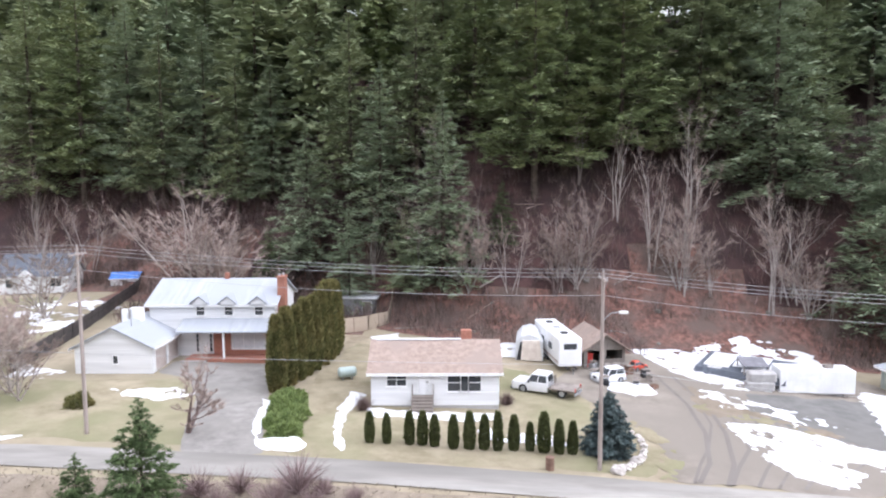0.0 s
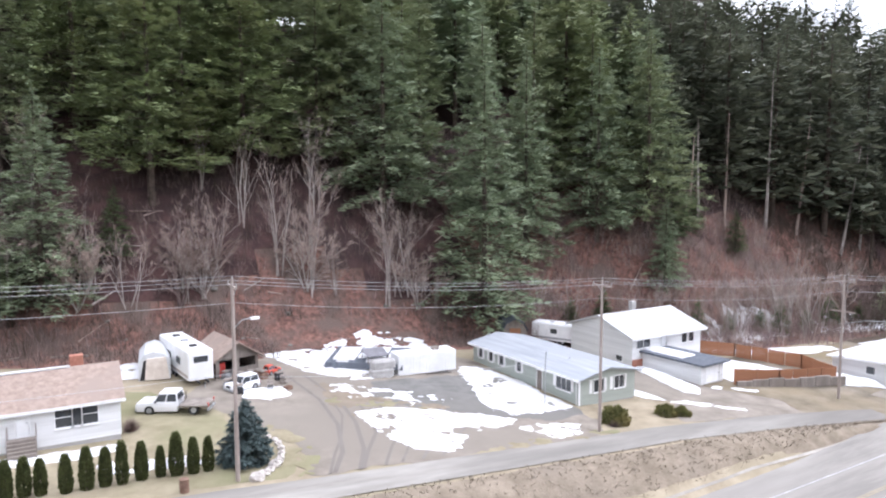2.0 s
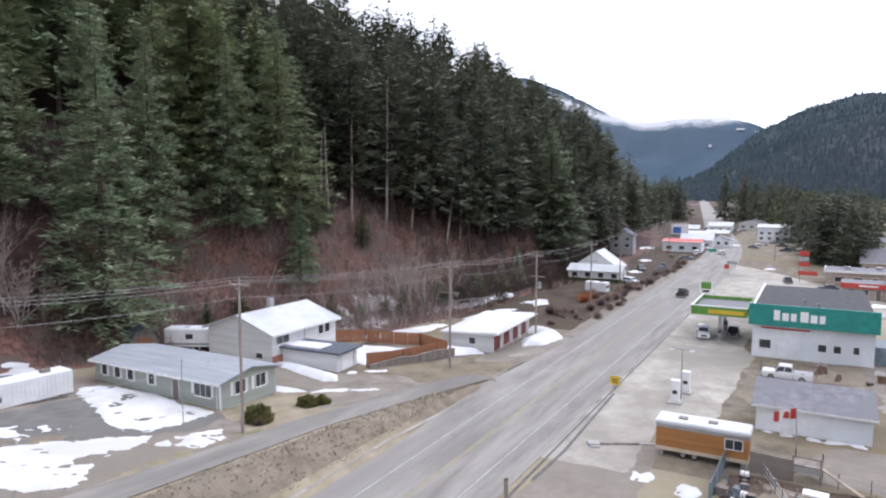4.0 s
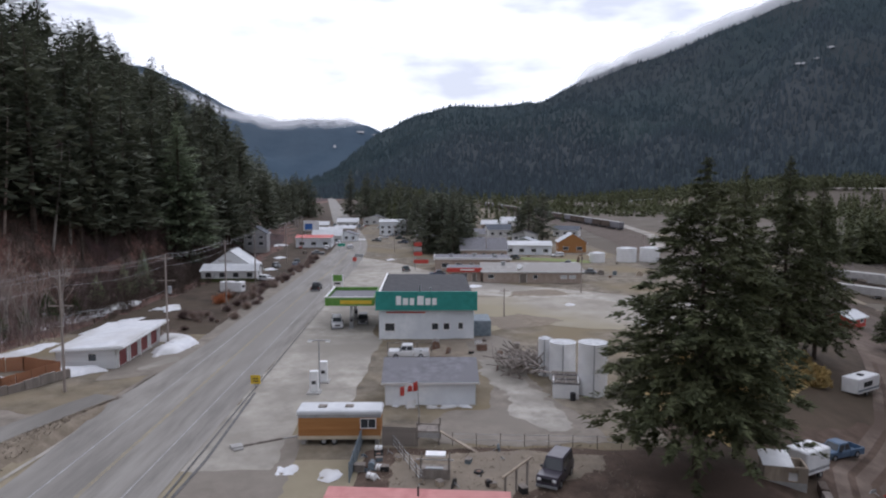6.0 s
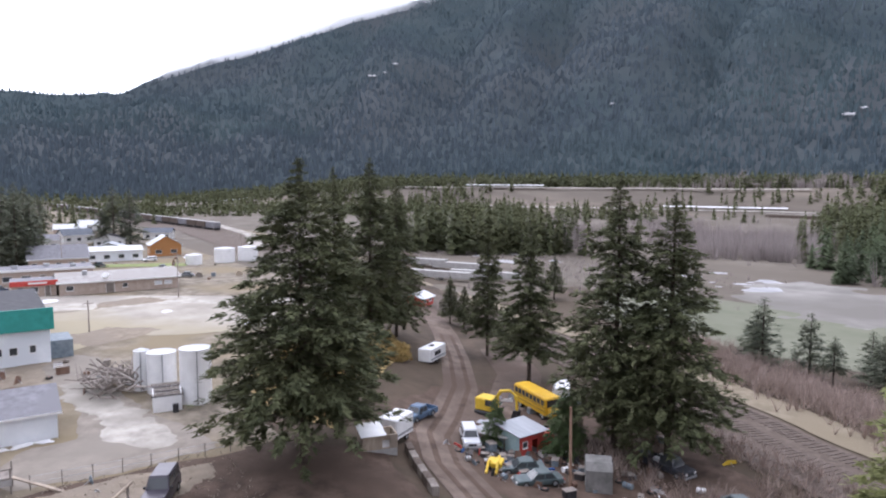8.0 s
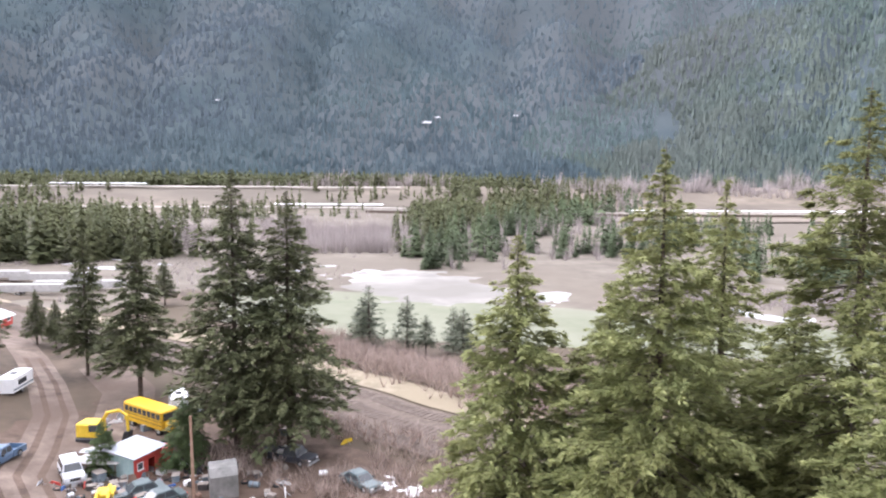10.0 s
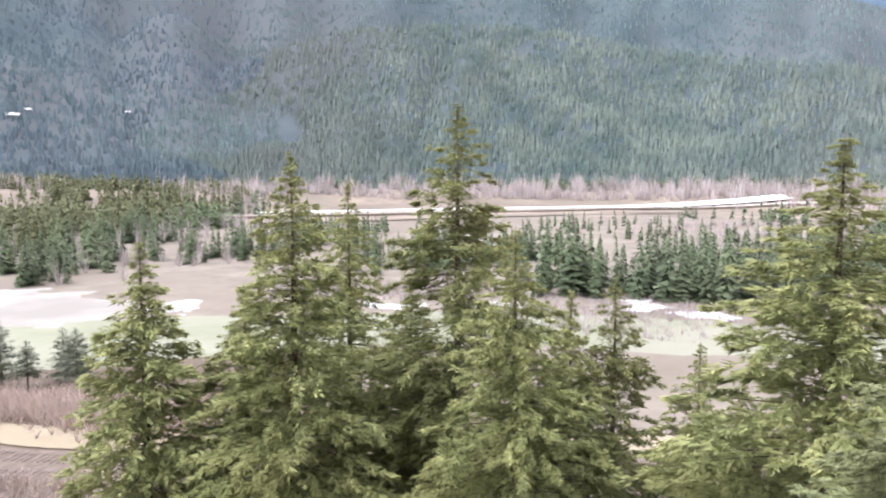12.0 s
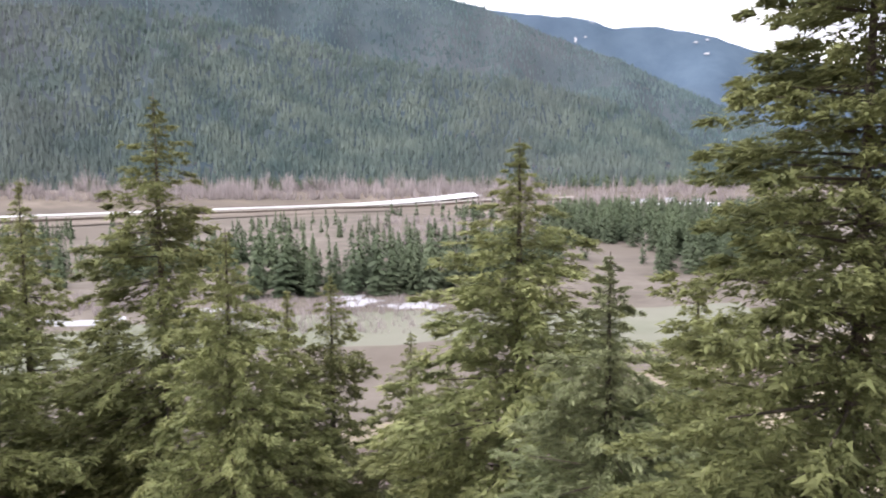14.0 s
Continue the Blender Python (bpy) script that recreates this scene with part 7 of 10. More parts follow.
plant_tree(KIND_SPRUCE, 12.2, 48.8, 1.0, None, 0, "dense blue spruce behind the roadside pole", name="spruce")
KIND_YOUNG = conifer("bank_fir", 133, 12, 4.2, 26, 11, 90, 0.44, M_NEEDLE_BRIGHT, 0.03, 0.2, 0.75)
x, y, h = -17.6, 38.0, 9.6
plant_tree(KIND_YOUNG, x, y, h / 12, None, 0, "young green fir on the road bank", name="young_fir")
plant_tree(KIND_YOUNG, -21.0, 37.2, 0.62, None, 90, "young green fir on the road bank", name="young_fir")
KIND_FRUIT = bare_tree("fruit_tree", 146, 6.0, 0.46, 3, 4, M_BRUSH, 34, 0.14, 0.34, 0.013)
plant_tree(KIND_FRUIT, -19.6, 50.2, 1.0, None, 0, "bare spreading fruit tree on the lawn", name="fruit_tree")
KIND_MAPLE = bare_tree("maple", 143, 13, 0.42, 4, 4, M_BRUSH, 9, 0.3, 0.28)
plant_tree(KIND_MAPLE, -38.5, 104.0, 1.25, None, 0, "broad leafless maple behind the farmhouse", name="maple")
plant_tree(KIND_MAPLE, 14.5, 88.0, 0.8, bumpy(14.5, 88), 120, "broad leafless maple at the foot of the hill", name="maple")

# ---- overhead line ----
POLES = [(-26.9, 49.5, 14.1), (10.9, 45.8, 14.0), (43.1, 44.4, 14.0), (77.5, 41.8, 14.0), (105.4, 40.5, 14.0), (134.6, 39.9, 13.8), (172, 43.5, 13), (215, 44.5, 13), (262, 48, 13)]


def utility_pole(x, y, h, arm2=False, drum=False, lamp=None):
    o = empty("utility_pole", x, y, 0, None, "weathered timber utility pole with a crossarm", "utility pole", "roadside poles")
    part("pole", Geo().rod((0, 0, -0.6), (0, 0, h), 0.17, 0.11, 10), M_POLE, o)
    c = part("crossarm", Geo().box(-0.06, 0.06, -1.2, 1.2, h - 0.55, h - 0.43), M_POLE, o)
    for yy in (-1.1, 0.0, 1.1):
        part("insulator", Geo().rod((0, yy, h - 0.43 + (0.43 if yy == 0 else 0)), (0, yy, h - 0.2 + (0.43 if yy == 0 else 0)), 0.05, 0.03, 6), M_CONCRETE, c)
    part("brace", Geo().rod((0.08, -0.7, h - 0.5), (0.08, 0, h - 1.2), 0.02).rod((0.08, 0.7, h - 0.5), (0.08, 0, h - 1.2), 0.02), M_GREYM, o)
    if arm2:
        part("lower_crossarm", Geo().box(-0.06, 0.06, -1.4, 1.4, h - 4.0, h - 3.88), M_POLE, o)
    if drum:
        part("transformer", Geo().rod((0.35, -0.4, h - 6.0), (0.35, -0.4, h - 4.9), 0.3, n=12), M_GREYM, o)
    if lamp:
        a, z, ln = lamp
        dx, dy = math.cos(radians(a)), math.sin(radians(a))
        am = part("lamp_arm", Geo().pipe([(0, 0, z), (dx * ln * 0.4, dy * ln * 0.4, z + 0.6), (dx * ln, dy * ln, z + 0.75)], 0.04), M_GREYM, o)
        part("lamp_head", Geo().box(dx * ln - 0.3, dx * ln + 0.3, dy * ln - 0.14, dy * ln + 0.14, z + 0.62, z + 0.8, 0.04), M_LAMP, am)
    return o


for i, (x, y, h) in enumerate(POLES):
    utility_pole(x, y, h, i in (0, 3, 4, 5), i == 4, (-20, 10.6, 1.4) if i == 1 else (-62, 8.6, 5.5) if i == 3 else None)


def cable(p, q, sag, r=0.013, n=14):
    pts = []
    for i in range(n + 1):
        t = i / n
        v = Vector(p).lerp(Vector(q), t)
        v.z -= sag * 4 * t * (1 - t)
        pts.append(tuple(v))
    return single("overhead_cable", Geo().pipe(pts, r, 4), M_WIRE, "thin overhead cable strung between poles", "cable", group="overhead cables")


tops = [(x, y, height(x, y) + h) for x, y, h in POLES]
tops = [(-75, 54, height(-75, 54) + 14)] + tops
for a, b2 in zip(tops, tops[1:]):
    for dy, dz in ((-1.1, -0.2), (0.0, 0.2), (1.1, -0.2)):
        cable((a[0], a[1] + dy, a[2] + dz), (b2[0], b2[1] + dy, b2[2] + dz), 0.5)
    cable((a[0], a[1], a[2] - 1.6), (b2[0], b2[1], b2[2] - 1.6), 0.6)
cable((-75, 54, height(-75, 54) + 7.5), (10.9, 45.8, 12.6), 0.7)
cable((10.9, 45.8, 12.4), (43.1, 44.4, 10.0), 0.6)
cable((77.5, 41.8, 9.2), (105.4, 40.5, 8.6), 0.5)
lpst = empty("yard_pole", 41.7, 50.5, 0, None, "thin grey service pole on the snowy verge", "pole")
part("pole", Geo().rod((0, 0, -0.3), (0, 0, 5.7), 0.06, 0.05), M_GREYM, lpst)
cable((41.7, 50.5, 8.6), (46.6, 58, 5.6), 0.2)

# snow lying in the wood behind the garages
for k, (poly, hl) in enumerate((([(88, 69), (97, 66), (108, 66.5), (114, 71), (106, 75), (96, 74)], 0.6), ([(117, 66), (124, 62), (137, 61), (141, 64), (130, 69)], 0.5), ([(93, 71.5), (98, 68), (105, 66.6), (113, 70), (107, 72.2), (99, 72.6)], 0.35), ([(113, 66.5), (118, 64), (128, 67), (124, 70.6), (116, 70)], 0.25), ([(128, 69), (147, 63), (141, 59.4), (129, 66)], 0.0), ([(134, 55.4), (141, 51.5), (135, 49.6), (131, 52)], 0.2))):
    snow(poly, 0.45, 1.3, 0.35, hl, 0.6, seed=80 + k, label="patchy snow lying in the wood behind the garages")

BUSHK = [twig_shrub("bank_twigs", 115 + i, 1.5, 1.9, 300, M_UNDER) for i in range(2)]
for i, (x, y, sc) in enumerate(((-15.3, 40.6, 2.2), (-12.8, 40.9, 2.0), (-9.2, 41.0, 3.0), (-10.4, 39.8, 2.6), (-7.6, 41, 1.6), (-14, 39.6, 2.2), (-8.2, 39.6, 2.2), (-19, 40.2, 1.8), (-5.5, 40.4, 1.4))):
    o = tagged(new("bank_brush", BUSHK[i % 2]), "leafless brown brush on the road bank", "shrub", "bank brush")
    o.matrix_world = pose(x, y, height(x, y) - 0.1, 0, 0, i * 67) @ Matrix.Scale(sc * 0.5, 4)

# ---- the town side: ground cover ----
patch("forecourt", [(57, 21.6), (150, 21.6), (215, 22), (236, 24), (214, 8), (190, -4), (178, -4), (176, -11), (150, -11), (150, -4), (147, 9), (113, 9), (107, 7), (100, 8), (92, 8), (82, 8.5), (76, 8.5), (70, 13.5), (58, 13)], 1.5, M_LOT, "wide sandy-grey asphalt forecourt beside the highway", "forecourt", 0.05, 0.5, 0.25)
patch("side_road", [(176, -4), (176, -11), (158, -38), (140, -60), (133, -58), (146, -36), (152, -12), (150, -4)], 1.5, M_LOT, "grey side street before the shops", "road", 0.07, 0.4, 0.3)
patch("empty_lot", [(112, -8.5), (150, -9), (150, -36), (132, -48), (112, -46), (116, -30), (122, -18)], 1.5, mat("worn_lot", (0.278, 0.250, 0.209), (0.391, 0.360, 0.307), 0.15, 0.92, 0.02, (0.309, 0.270, 0.186), 5, space=W), "worn empty gravel lot with grass creeping in", "gravel lot", 0.06, 1.0, 0.2)
patch("yard_drive", [(106, -6), (112, -10), (108, -14), (93, -12.5), (86, -13.6), (78, -14.5), (70, -17.5), (64, -18), (62.8, -9), (63.6, -1), (68, 0), (73, -2), (74, -7), (82, -8.4), (92, -7.5)], 0.9, M_GRAVEL, "damp gravel drive curving to the tanks", "gravel drive", 0.07, 0.6, 0.4)
patch("pale_drive", [(96, -7), (94, -12), (86, -13.2), (76, -14.6), (69, -16.6), (66, -12.5), (70, -9), (80, -8.6), (88, -7)], 0.8, M_PALE, "pale washed gravel beside the shed", "gravel", 0.1, 1.6, 0.35)
patch("yard", [(44, 6), (62.5, 5.5), (62.6, -8), (62, -20), (58, -33), (44, -30), (34, -34), (20, -40), (4, -38), (10, 4)], 1.5, M_DIRT, "bare brown dirt yard under the firs", "yard", 0.05, 0.8, 0.3)
patch("worn_grass", [(47, 3.5), (61.5, 3.0), (61.8, -9), (60.5, -17), (57, -16), (52, -7), (47, -3)], 0.8, M_BANK, "thin worn grass in the yard", "grass", 0.08, 1.0, 0.5)
patch("scrapyard", [(58, -36), (70, -40), (78, -52), (80, -66), (70, -72), (48, -66), (34, -64), (24, -58), (30, -44), (44, -40)], 1.5, M_DIRT, "muddy brown scrapyard ground", "yard", 0.05, 1.0, 0.3)
ribbon("dirt_road", [(38, -33), (47, -36), (55, -38.5), (62, -42), (68, -48), (78, -57), (92, -66), (108, -75), (124, -83), (150, -95)], 5.0, M_TRACK, "curving brown dirt road into the scrapyard", "dirt road", 0.1, 1.5)
ribbon("dirt_road", [(66, -50), (72, -62), (80, -70), (95, -78)], 7.0, M_TRACK, "curving brown dirt road into the scrapyard", "dirt road", 0.09, 1.5)
for off in (-1.1, 0.9):
    ribbon("wheel_rut", [(38, -33), (47, -36), (55, -38.5), (62, -42), (68, -48), (78, -57), (92, -66), (108, -75)], 0.7, M_DIRT, "dark wheel rut in the dirt road", "wheel rut", 0.13, 1.5, side=off)
patch("dead_bracken", [(64, -30), (74, -38), (88, -52), (98, -56), (100, -40), (86, -28), (72, -24)], 1.2, mat("tawny_grass", (0.27, 0.19, 0.08), (0.42, 0.31, 0.14), 0.6, 0.95, 0.15, (0.33, 0.25, 0.12), 3, space=W), "tawny dead grass and bracken", "grass", 0.1, 1.5, 0.3)
patch("verge", [(58, 20.5), (58, 14), (66, 14), (66, 12), (44, 12), (42, 20.5)], 0.8, M_GRAVEL, "gravel and puddles beside the cabin trailer", "gravel", 0.045, 0.6, 0.4)
for poly, k in (([(56.4, 13.0), (58.4, 13.2), (59, 11.4), (57, 11.2)], 1), ([(55.6, 9.4), (58.0, 9.0), (57.4, 7.2), (55, 7.8)], 2), ([(54, 10.5), (55.2, 10.8), (55, 9.9)], 3)):
    snow(poly, 0.25, 0.4, 0.9, 0.5, 0.35, seed=30 + k)
snow([(131, -42), (133, -47), (130.5, -51), (129, -47)], 0.3, 0.7, 0.4, 0.5, seed=35)
snow([(119, -38), (121, -40.5), (119.5, -42), (118, -40)], 0.3, 0.5, 0.5, 0.5, seed=36)
snow([(90.5, -14), (94, -12.6), (93, -16.4), (89.5, -17)], 0.6, 0.6, 0.6, 0.4, seed=37, label="grey heap of snow and rubble behind the tanks")
snow([(75.0, 4.4), (75.0, -5.4), (73.9, -5.0), (74.2, 2.5)], 0.3, 0.45, 0.7, 0.2, seed=38, label="thin snow fallen from the shed roof")

# ---- railway and the valley floor ----
RAIL = [(-260, -54), (-120, -60), (-30, -62.5), (32, -72.5), (52, -79), (90, -88), (150, -96), (250, -101), (375, -108), (600, -88), (880, -62), (1300, 0)]


def bent(pts, n=6):
    out = []
    for i in range(len(pts) - 1):
        p0, p1, p2, p3 = [Vector(pts[max(0, min(len(pts) - 1, i + k))]) for k in (-1, 0, 1, 2)]
        for j in range(n):
            t = j / n
            v = 0.5 * (2 * p1 + (p2 - p0) * t + (2 * p0 - 5 * p1 + 4 * p2 - p3) * t * t + (3 * p1 - 3 * p2 + p3 - p0) * t ** 3)
            out.append((v.x, v.y))
    return out + [pts[-1]]


RL = bent(RAIL)
ribbon("rail_bed", RL, 13.0, M_BALLAST, "brown ballast bed of the railway", "railway", 0.15, 3)
ribbon("rail_verge", RL, 6.5, mat("straw_verge", (0.17, 0.14, 0.095), (0.27, 0.228, 0.165), 0.5, 0.95, 0.08, (0.2, 0.165, 0.112), 4, space=W), "pale dry grass beside the railway", "verge", 0.12, 3, side=-10.5)
for off in (-4.4, 0.0, 4.4):
    for gg in (-0.72, 0.72):
        ribbon("rail", RL[:48], 0.1, M_STEEL, "worn steel rail on timber ties", "rail", 0.3, 3, kind="", side=off + gg)
tv = Geo()
for (ax, ay), (bx, by) in zip(RL[12:34], RL[13:35]):
    ln = math.hypot(bx - ax, by - ay)
    ux, uy = (bx - ax) / ln, (by - ay) / ln
    for k in range(int(ln / 0.75)):
        for off in (-4.4, 0, 4.4):
            cx, cy = ax + ux * k * 0.75 - uy * off, ay + uy * k * 0.75 + ux * off
            z = height(cx, cy) + 0.16
            tv.add([(cx + ux * a - uy * b, cy + uy * a + ux * b, zz) for zz in (z, z + 0.05) for b in (-1.3, 1.3) for a in (-0.12, 0.12)],
                   [(4, 5, 7, 6), (0, 1, 5, 4), (2, 6, 7, 3), (0, 4, 6, 2), (1, 3, 7, 5)])
single("railway_ties", tv, M_TIE, "dark timber ties under the rails", "railway ties", "stuff")


def polar_patch(name, ring, material, label, category, lift=0.1, step=6.0, ragged=4.0, grain=0.04, kind="structure", thick=0.0, holes=0.0, seed=0):
    return patch(name, [polar(a, d) for a, d in ring], step, material, label, category, lift, ragged, grain, thick, kind, holes, seed)


polar_patch("field", [(-138, 160), (-144, 138), (-152, 140), (-170, 138), (-185, 140), (-200, 138), (-214, 140), (-236, 130), (-236, 200), (-214, 178), (-200, 176), (-190, 180), (-172, 178), (-160, 190), (-152, 205), (-144, 220), (-139, 240)], M_FIELD, "pale green winter field in the valley", "field", 0.1)
polar_patch("river_flat", [(-125, 160), (-137, 215), (-142, 240), (-150, 215), (-160, 198), (-175, 184), (-190, 186), (-214, 178), (-236, 190), (-236, 420), (-200, 330), (-170, 300), (-150, 340), (-120, 420)], M_FLAT, "pale gravel and dead grass along the river", "river flat", 0.06, 10, 8)
polar_patch("silt_bar", [(-149, 212), (-152, 190), (-156, 181), (-161, 186), (-163, 205), (-159, 240), (-153, 268), (-149, 250)], M_SILT, "pale wet silt bar beside the river", "silt", 0.11, 2.5, 9.0, 0.1, seed=3)
for i, (a0, a1, d0, d1, hl) in enumerate(((-152, -146, 232, 262, 0.2), (-147, -141, 262, 292, 0.0), (-168, -162, 186, 215, 0.3), (-206, -200, 186, 205, 0.6), (-212, -205, 180, 192, 0.4), (-186, -176, 184, 194, 0.1), (-135, -126, 255, 300, -0.15), (-195, -188, 182, 196, 0.2))):
    am, dm = (a0 + a1) / 2, (d0 + d1) / 2
    polar_patch("snow_field", [(a0, dm), ((a0 + am) / 2, d0), (am, d0), ((a1 + am) / 2, d0), (a1, dm), ((a1 + am) / 2, d1), (am, d1), ((a0 + am) / 2, d1)], M_THINSNOW, "wide thin snow over the river flat", "snow", 0.14, 2.5, 4.0, 0.09, "", 0.06, hl - 0.25, i)


def bench_z(x, y):
    """The valley floor, rising to a low terrace at the mountain's foot."""
    az, d = -(180 - math.degrees(math.atan2(x, -y))), math.hypot(x, y)
    az = az if az < 0 else az - 360
    a = 800 + 200 * smooth(160, 186, -az)
    return -8.0 + 30.0 * smooth(a, a + 260, d) * smooth(100, 122, -az)


M_TERRACE = mat("terrace_grass", (0.108, 0.087, 0.067), (0.203, 0.168, 0.131), 0.02, 0.95, 0.0, (0.099, 0.082, 0.064), space=W)
bg = Geo()
BA = [-100 - 2 * k for k in range(72)]
BD = [770, 800, 840, 880, 920, 960, 1000, 1040, 1080, 1120, 1160, 1200, 1240, 1290, 1340]
for d in BD:
    for a in BA:
        x, y = polar(a, d)
        bg.v.append((x, y, bench_z(x, y) + (0.5 if d > 770 else -0.4) + (2.5 * noise.noise(Vector((x * 0.01, y * 0.01, 2))) if d > 840 else 0)))
for j in range(len(BD) - 1):
    for i in range(len(BA) - 1):
        k = j * len(BA) + i
        bg.f.append((k, k + len(BA), k + len(BA) + 1, k + 1))
single("terrace", bg, M_TERRACE, "dry tan grass terrace at the foot of the mountain", "ground", "structure")
HIGHWAY2 = [(-150, 800), (-165, 730), (-172, 740), (-179.5, 765), (-190, 850), (-200, 950), (-207, 1020), (-214, 1080), (-222, 1100)]


def far_strip(name, line, width, material, label, category, lift, kind="structure"):
    return ribbon(name, [polar(a, d) for a, d in line], width, material, label, category, lift, 20, kind, under=bench_z)


far_strip("far_highway", HIGHWAY2, 12, M_PALE, "far highway on a low embankment across the valley", "road", 4.2)
eb = Geo()
for k, (a, d) in enumerate(HIGHWAY2):
    x, y = polar(a, d - 6.2)
    eb.v += [(x, y, bench_z(x, y) - 1.0), (x, y, bench_z(x, y) + 3.0)]
eb.f += [(2 * k, 2 * k + 1, 2 * k + 3, 2 * k + 2) for k in range(len(HIGHWAY2) - 1)]
single("embankment_wall", eb, M_BALLAST, "dark stone wall under the far highway", "wall", "structure")
far_strip("far_snow_verge", [(a, d + 30 + 14 * (k % 2)) for k, (a, d) in enumerate(HIGHWAY2[2:8])], 34, M_SNOW, "snow along the far highway", "snow", 5.5, "")
far_strip("far_field", [(a, d - 70) for a, d in HIGHWAY2[1:8]], 90, M_TERRACE, "dry fields across the valley", "field", 1.2)
far_strip("terrace_road", [(-112, 900), (-126, 880), (-140, 862), (-150, 850), (-158, 840)], 9, M_PALE, "pale road along the terrace", "road", 1.6)
far_strip("terrace_road", [(-118, 1020), (-130, 1012), (-142, 1004), (-153, 1000)], 9, M_PALE, "pale road along the terrace", "road", 3.4)
far_strip("terrace_snow", [(-126.5, 1035), (-130, 1030), (-133, 1026)], 16, M_SNOW, "line of snow on the terrace", "snow", 5.0, "")
far_strip("terrace_snow", [(-142.5, 872), (-147, 868), (-151.5, 866)], 9, M_SNOW, "line of snow on the terrace", "snow", 3.0, "")
far_strip("terrace_snow", [(-104, 1040), (-108.5, 1035)], 16, M_SNOW, "line of snow on the terrace", "snow", 4.0, "")
ribbon("far_field", [polar(a, d) for a, d in ((-101, 820), (-108, 760), (-116, 700))], 40, M_TERRACE, "dry fields across the valley", "field", 1.2, 30)
ribbon("far_field", [polar(a, d) for a, d in ((-123, 700), (-130, 700), (-137, 720))], 40, M_TERRACE, "dry fields across the valley", "field", 1.2, 30)

nr = np.random.RandomState(77)


def light_crown(seed, n, wide):
    """A far fir's crown, 1 m high: boughs that shorten to a thin point."""
    rg = np.random.RandomState(seed)
    t = rg.uniform(0, 1, n) ** 1.25 * 0.93 + 0.04
    a = rg.uniform(0, 6.283, n)
    r = wide * (1 - t) ** 0.8 * rg.uniform(0.55, 1.15, n) * (0.75 + 0.25 * np.minimum(1, t * 6)) + 0.012
    w = (0.25 * r + 0.009) if n > 60 else (0.55 * r + 0.02)
    drop = rg.uniform(-0.01, 0.07, n) * (1 - t)
    c, q = np.cos(a), np.sin(a)
    up = 0.55 / math.sqrt(n) * rg.uniform(0.6, 1.2, n)
    root = np.stack([0 * t, 0 * t, np.minimum(1.0, t + up)], -1)
    lo = np.stack([c * r - q * w, q * r + c * w, t - drop], -1)
    hi = np.stack([c * r + q * w, q * r - c * w, t - drop * 0.4], -1)
    return np.stack([root, lo, hi], 1).reshape(-1, 3)


FAR_WALL = mat("pale_house_wall", (0.5, 0.5, 0.49), (0.62, 0.62, 0.6), 0.4, 0.8)
FAR_ROOF = mat("far_house_roof", (0.2, 0.2, 0.21), (0.3, 0.3, 0.31), 0.4, 0.8)
CROWN_MID = [light_crown(300 + k, 150, 0.17 + 0.02 * k) for k in range(4)]
CROWN_FAR = [light_crown(310 + k, 36, 0.18 + 0.02 * k) for k in range(4)]


def low_bare(out, x, y, z, h, r, n=16, w=0.011):
    """A fan of thin upright stems: a far leafless tree."""
    a = nr.uniform(0, 6.28, n)
    dx, dy = nr.normal(0, r * 0.5, n), nr.normal(0, r * 0.5, n)
    ww = h * w * nr.uniform(0.6, 1.4, n)
    up = z + h * nr.uniform(0.45, 1.0, n) * (1 - 0.25 * np.minimum(1, np.hypot(dx, dy) / r))
    p = np.stack([x + dx * 0.25 - np.cos(a) * ww, y + dy * 0.25 - np.sin(a) * ww, z + 0 * a], -1)
    q = np.stack([x + dx * 0.25 + np.cos(a) * ww, y + dy * 0.25 + np.sin(a) * ww, z + 0 * a], -1)
    out.append(np.stack([p, q, np.stack([x + dx, y + dy, up], -1)], 1).reshape(-1, 3))


def grove(out, a0, a1, d0, d1, n, h0, h1, gate=-0.2, bare=False):
    """Trees between two headings and two distances, in clumps."""
    for i in range(n):
        d = math.sqrt(nr.uniform(d0 * d0, d1 * d1))
        az = nr.uniform(a0, a1)
        az += nr.normal(0, 0.12 * abs(a1 - a0)) + 1.6 * noise.noise(Vector((d * 0.02, az * 0.3, 4)))
        x, y = polar(az, d)
        if noise.noise(Vector((x * 0.014, y * 0.014, 3))) + 0.5 * noise.noise(Vector((x * 0.04, y * 0.04, 7))) < gate:
            continue
        if x > 60 and abs(y - road_y(x)) < 16 + 0.02 * x or 60 < x < 360 and -110 < y < 60:
            continue
        h = h0 * 0.75 + (h1 - h0 * 0.75) * nr.beta(1.6, 2.0)
        z = bench_z(x, y) - 0.3 if y < 0 and d > 300 else height(x, y) - 0.3
        if bare:
            if d > 700:
                h *= 0.8 + 0.7 * noise.noise(Vector((az * 0.9, 3, d * 0.01)))
            low_bare(out, x, y, z, h, h * 0.3, 18 if d < 700 else 11, 0.011 if d < 700 else 0.016)
            continue
        v = (CROWN_MID if d < 560 else CROWN_FAR)[nr.randint(4)]
        a, wd = nr.uniform(0, 6.28), h * nr.uniform(0.8, 1.25)
        c0, s0 = math.cos(a) * wd, math.sin(a) * wd
        out.append(np.stack([v[:, 0] * c0 - v[:, 1] * s0 + x, v[:, 0] * s0 + v[:, 1] * c0 + y, v[:, 2] * h + z], -1))


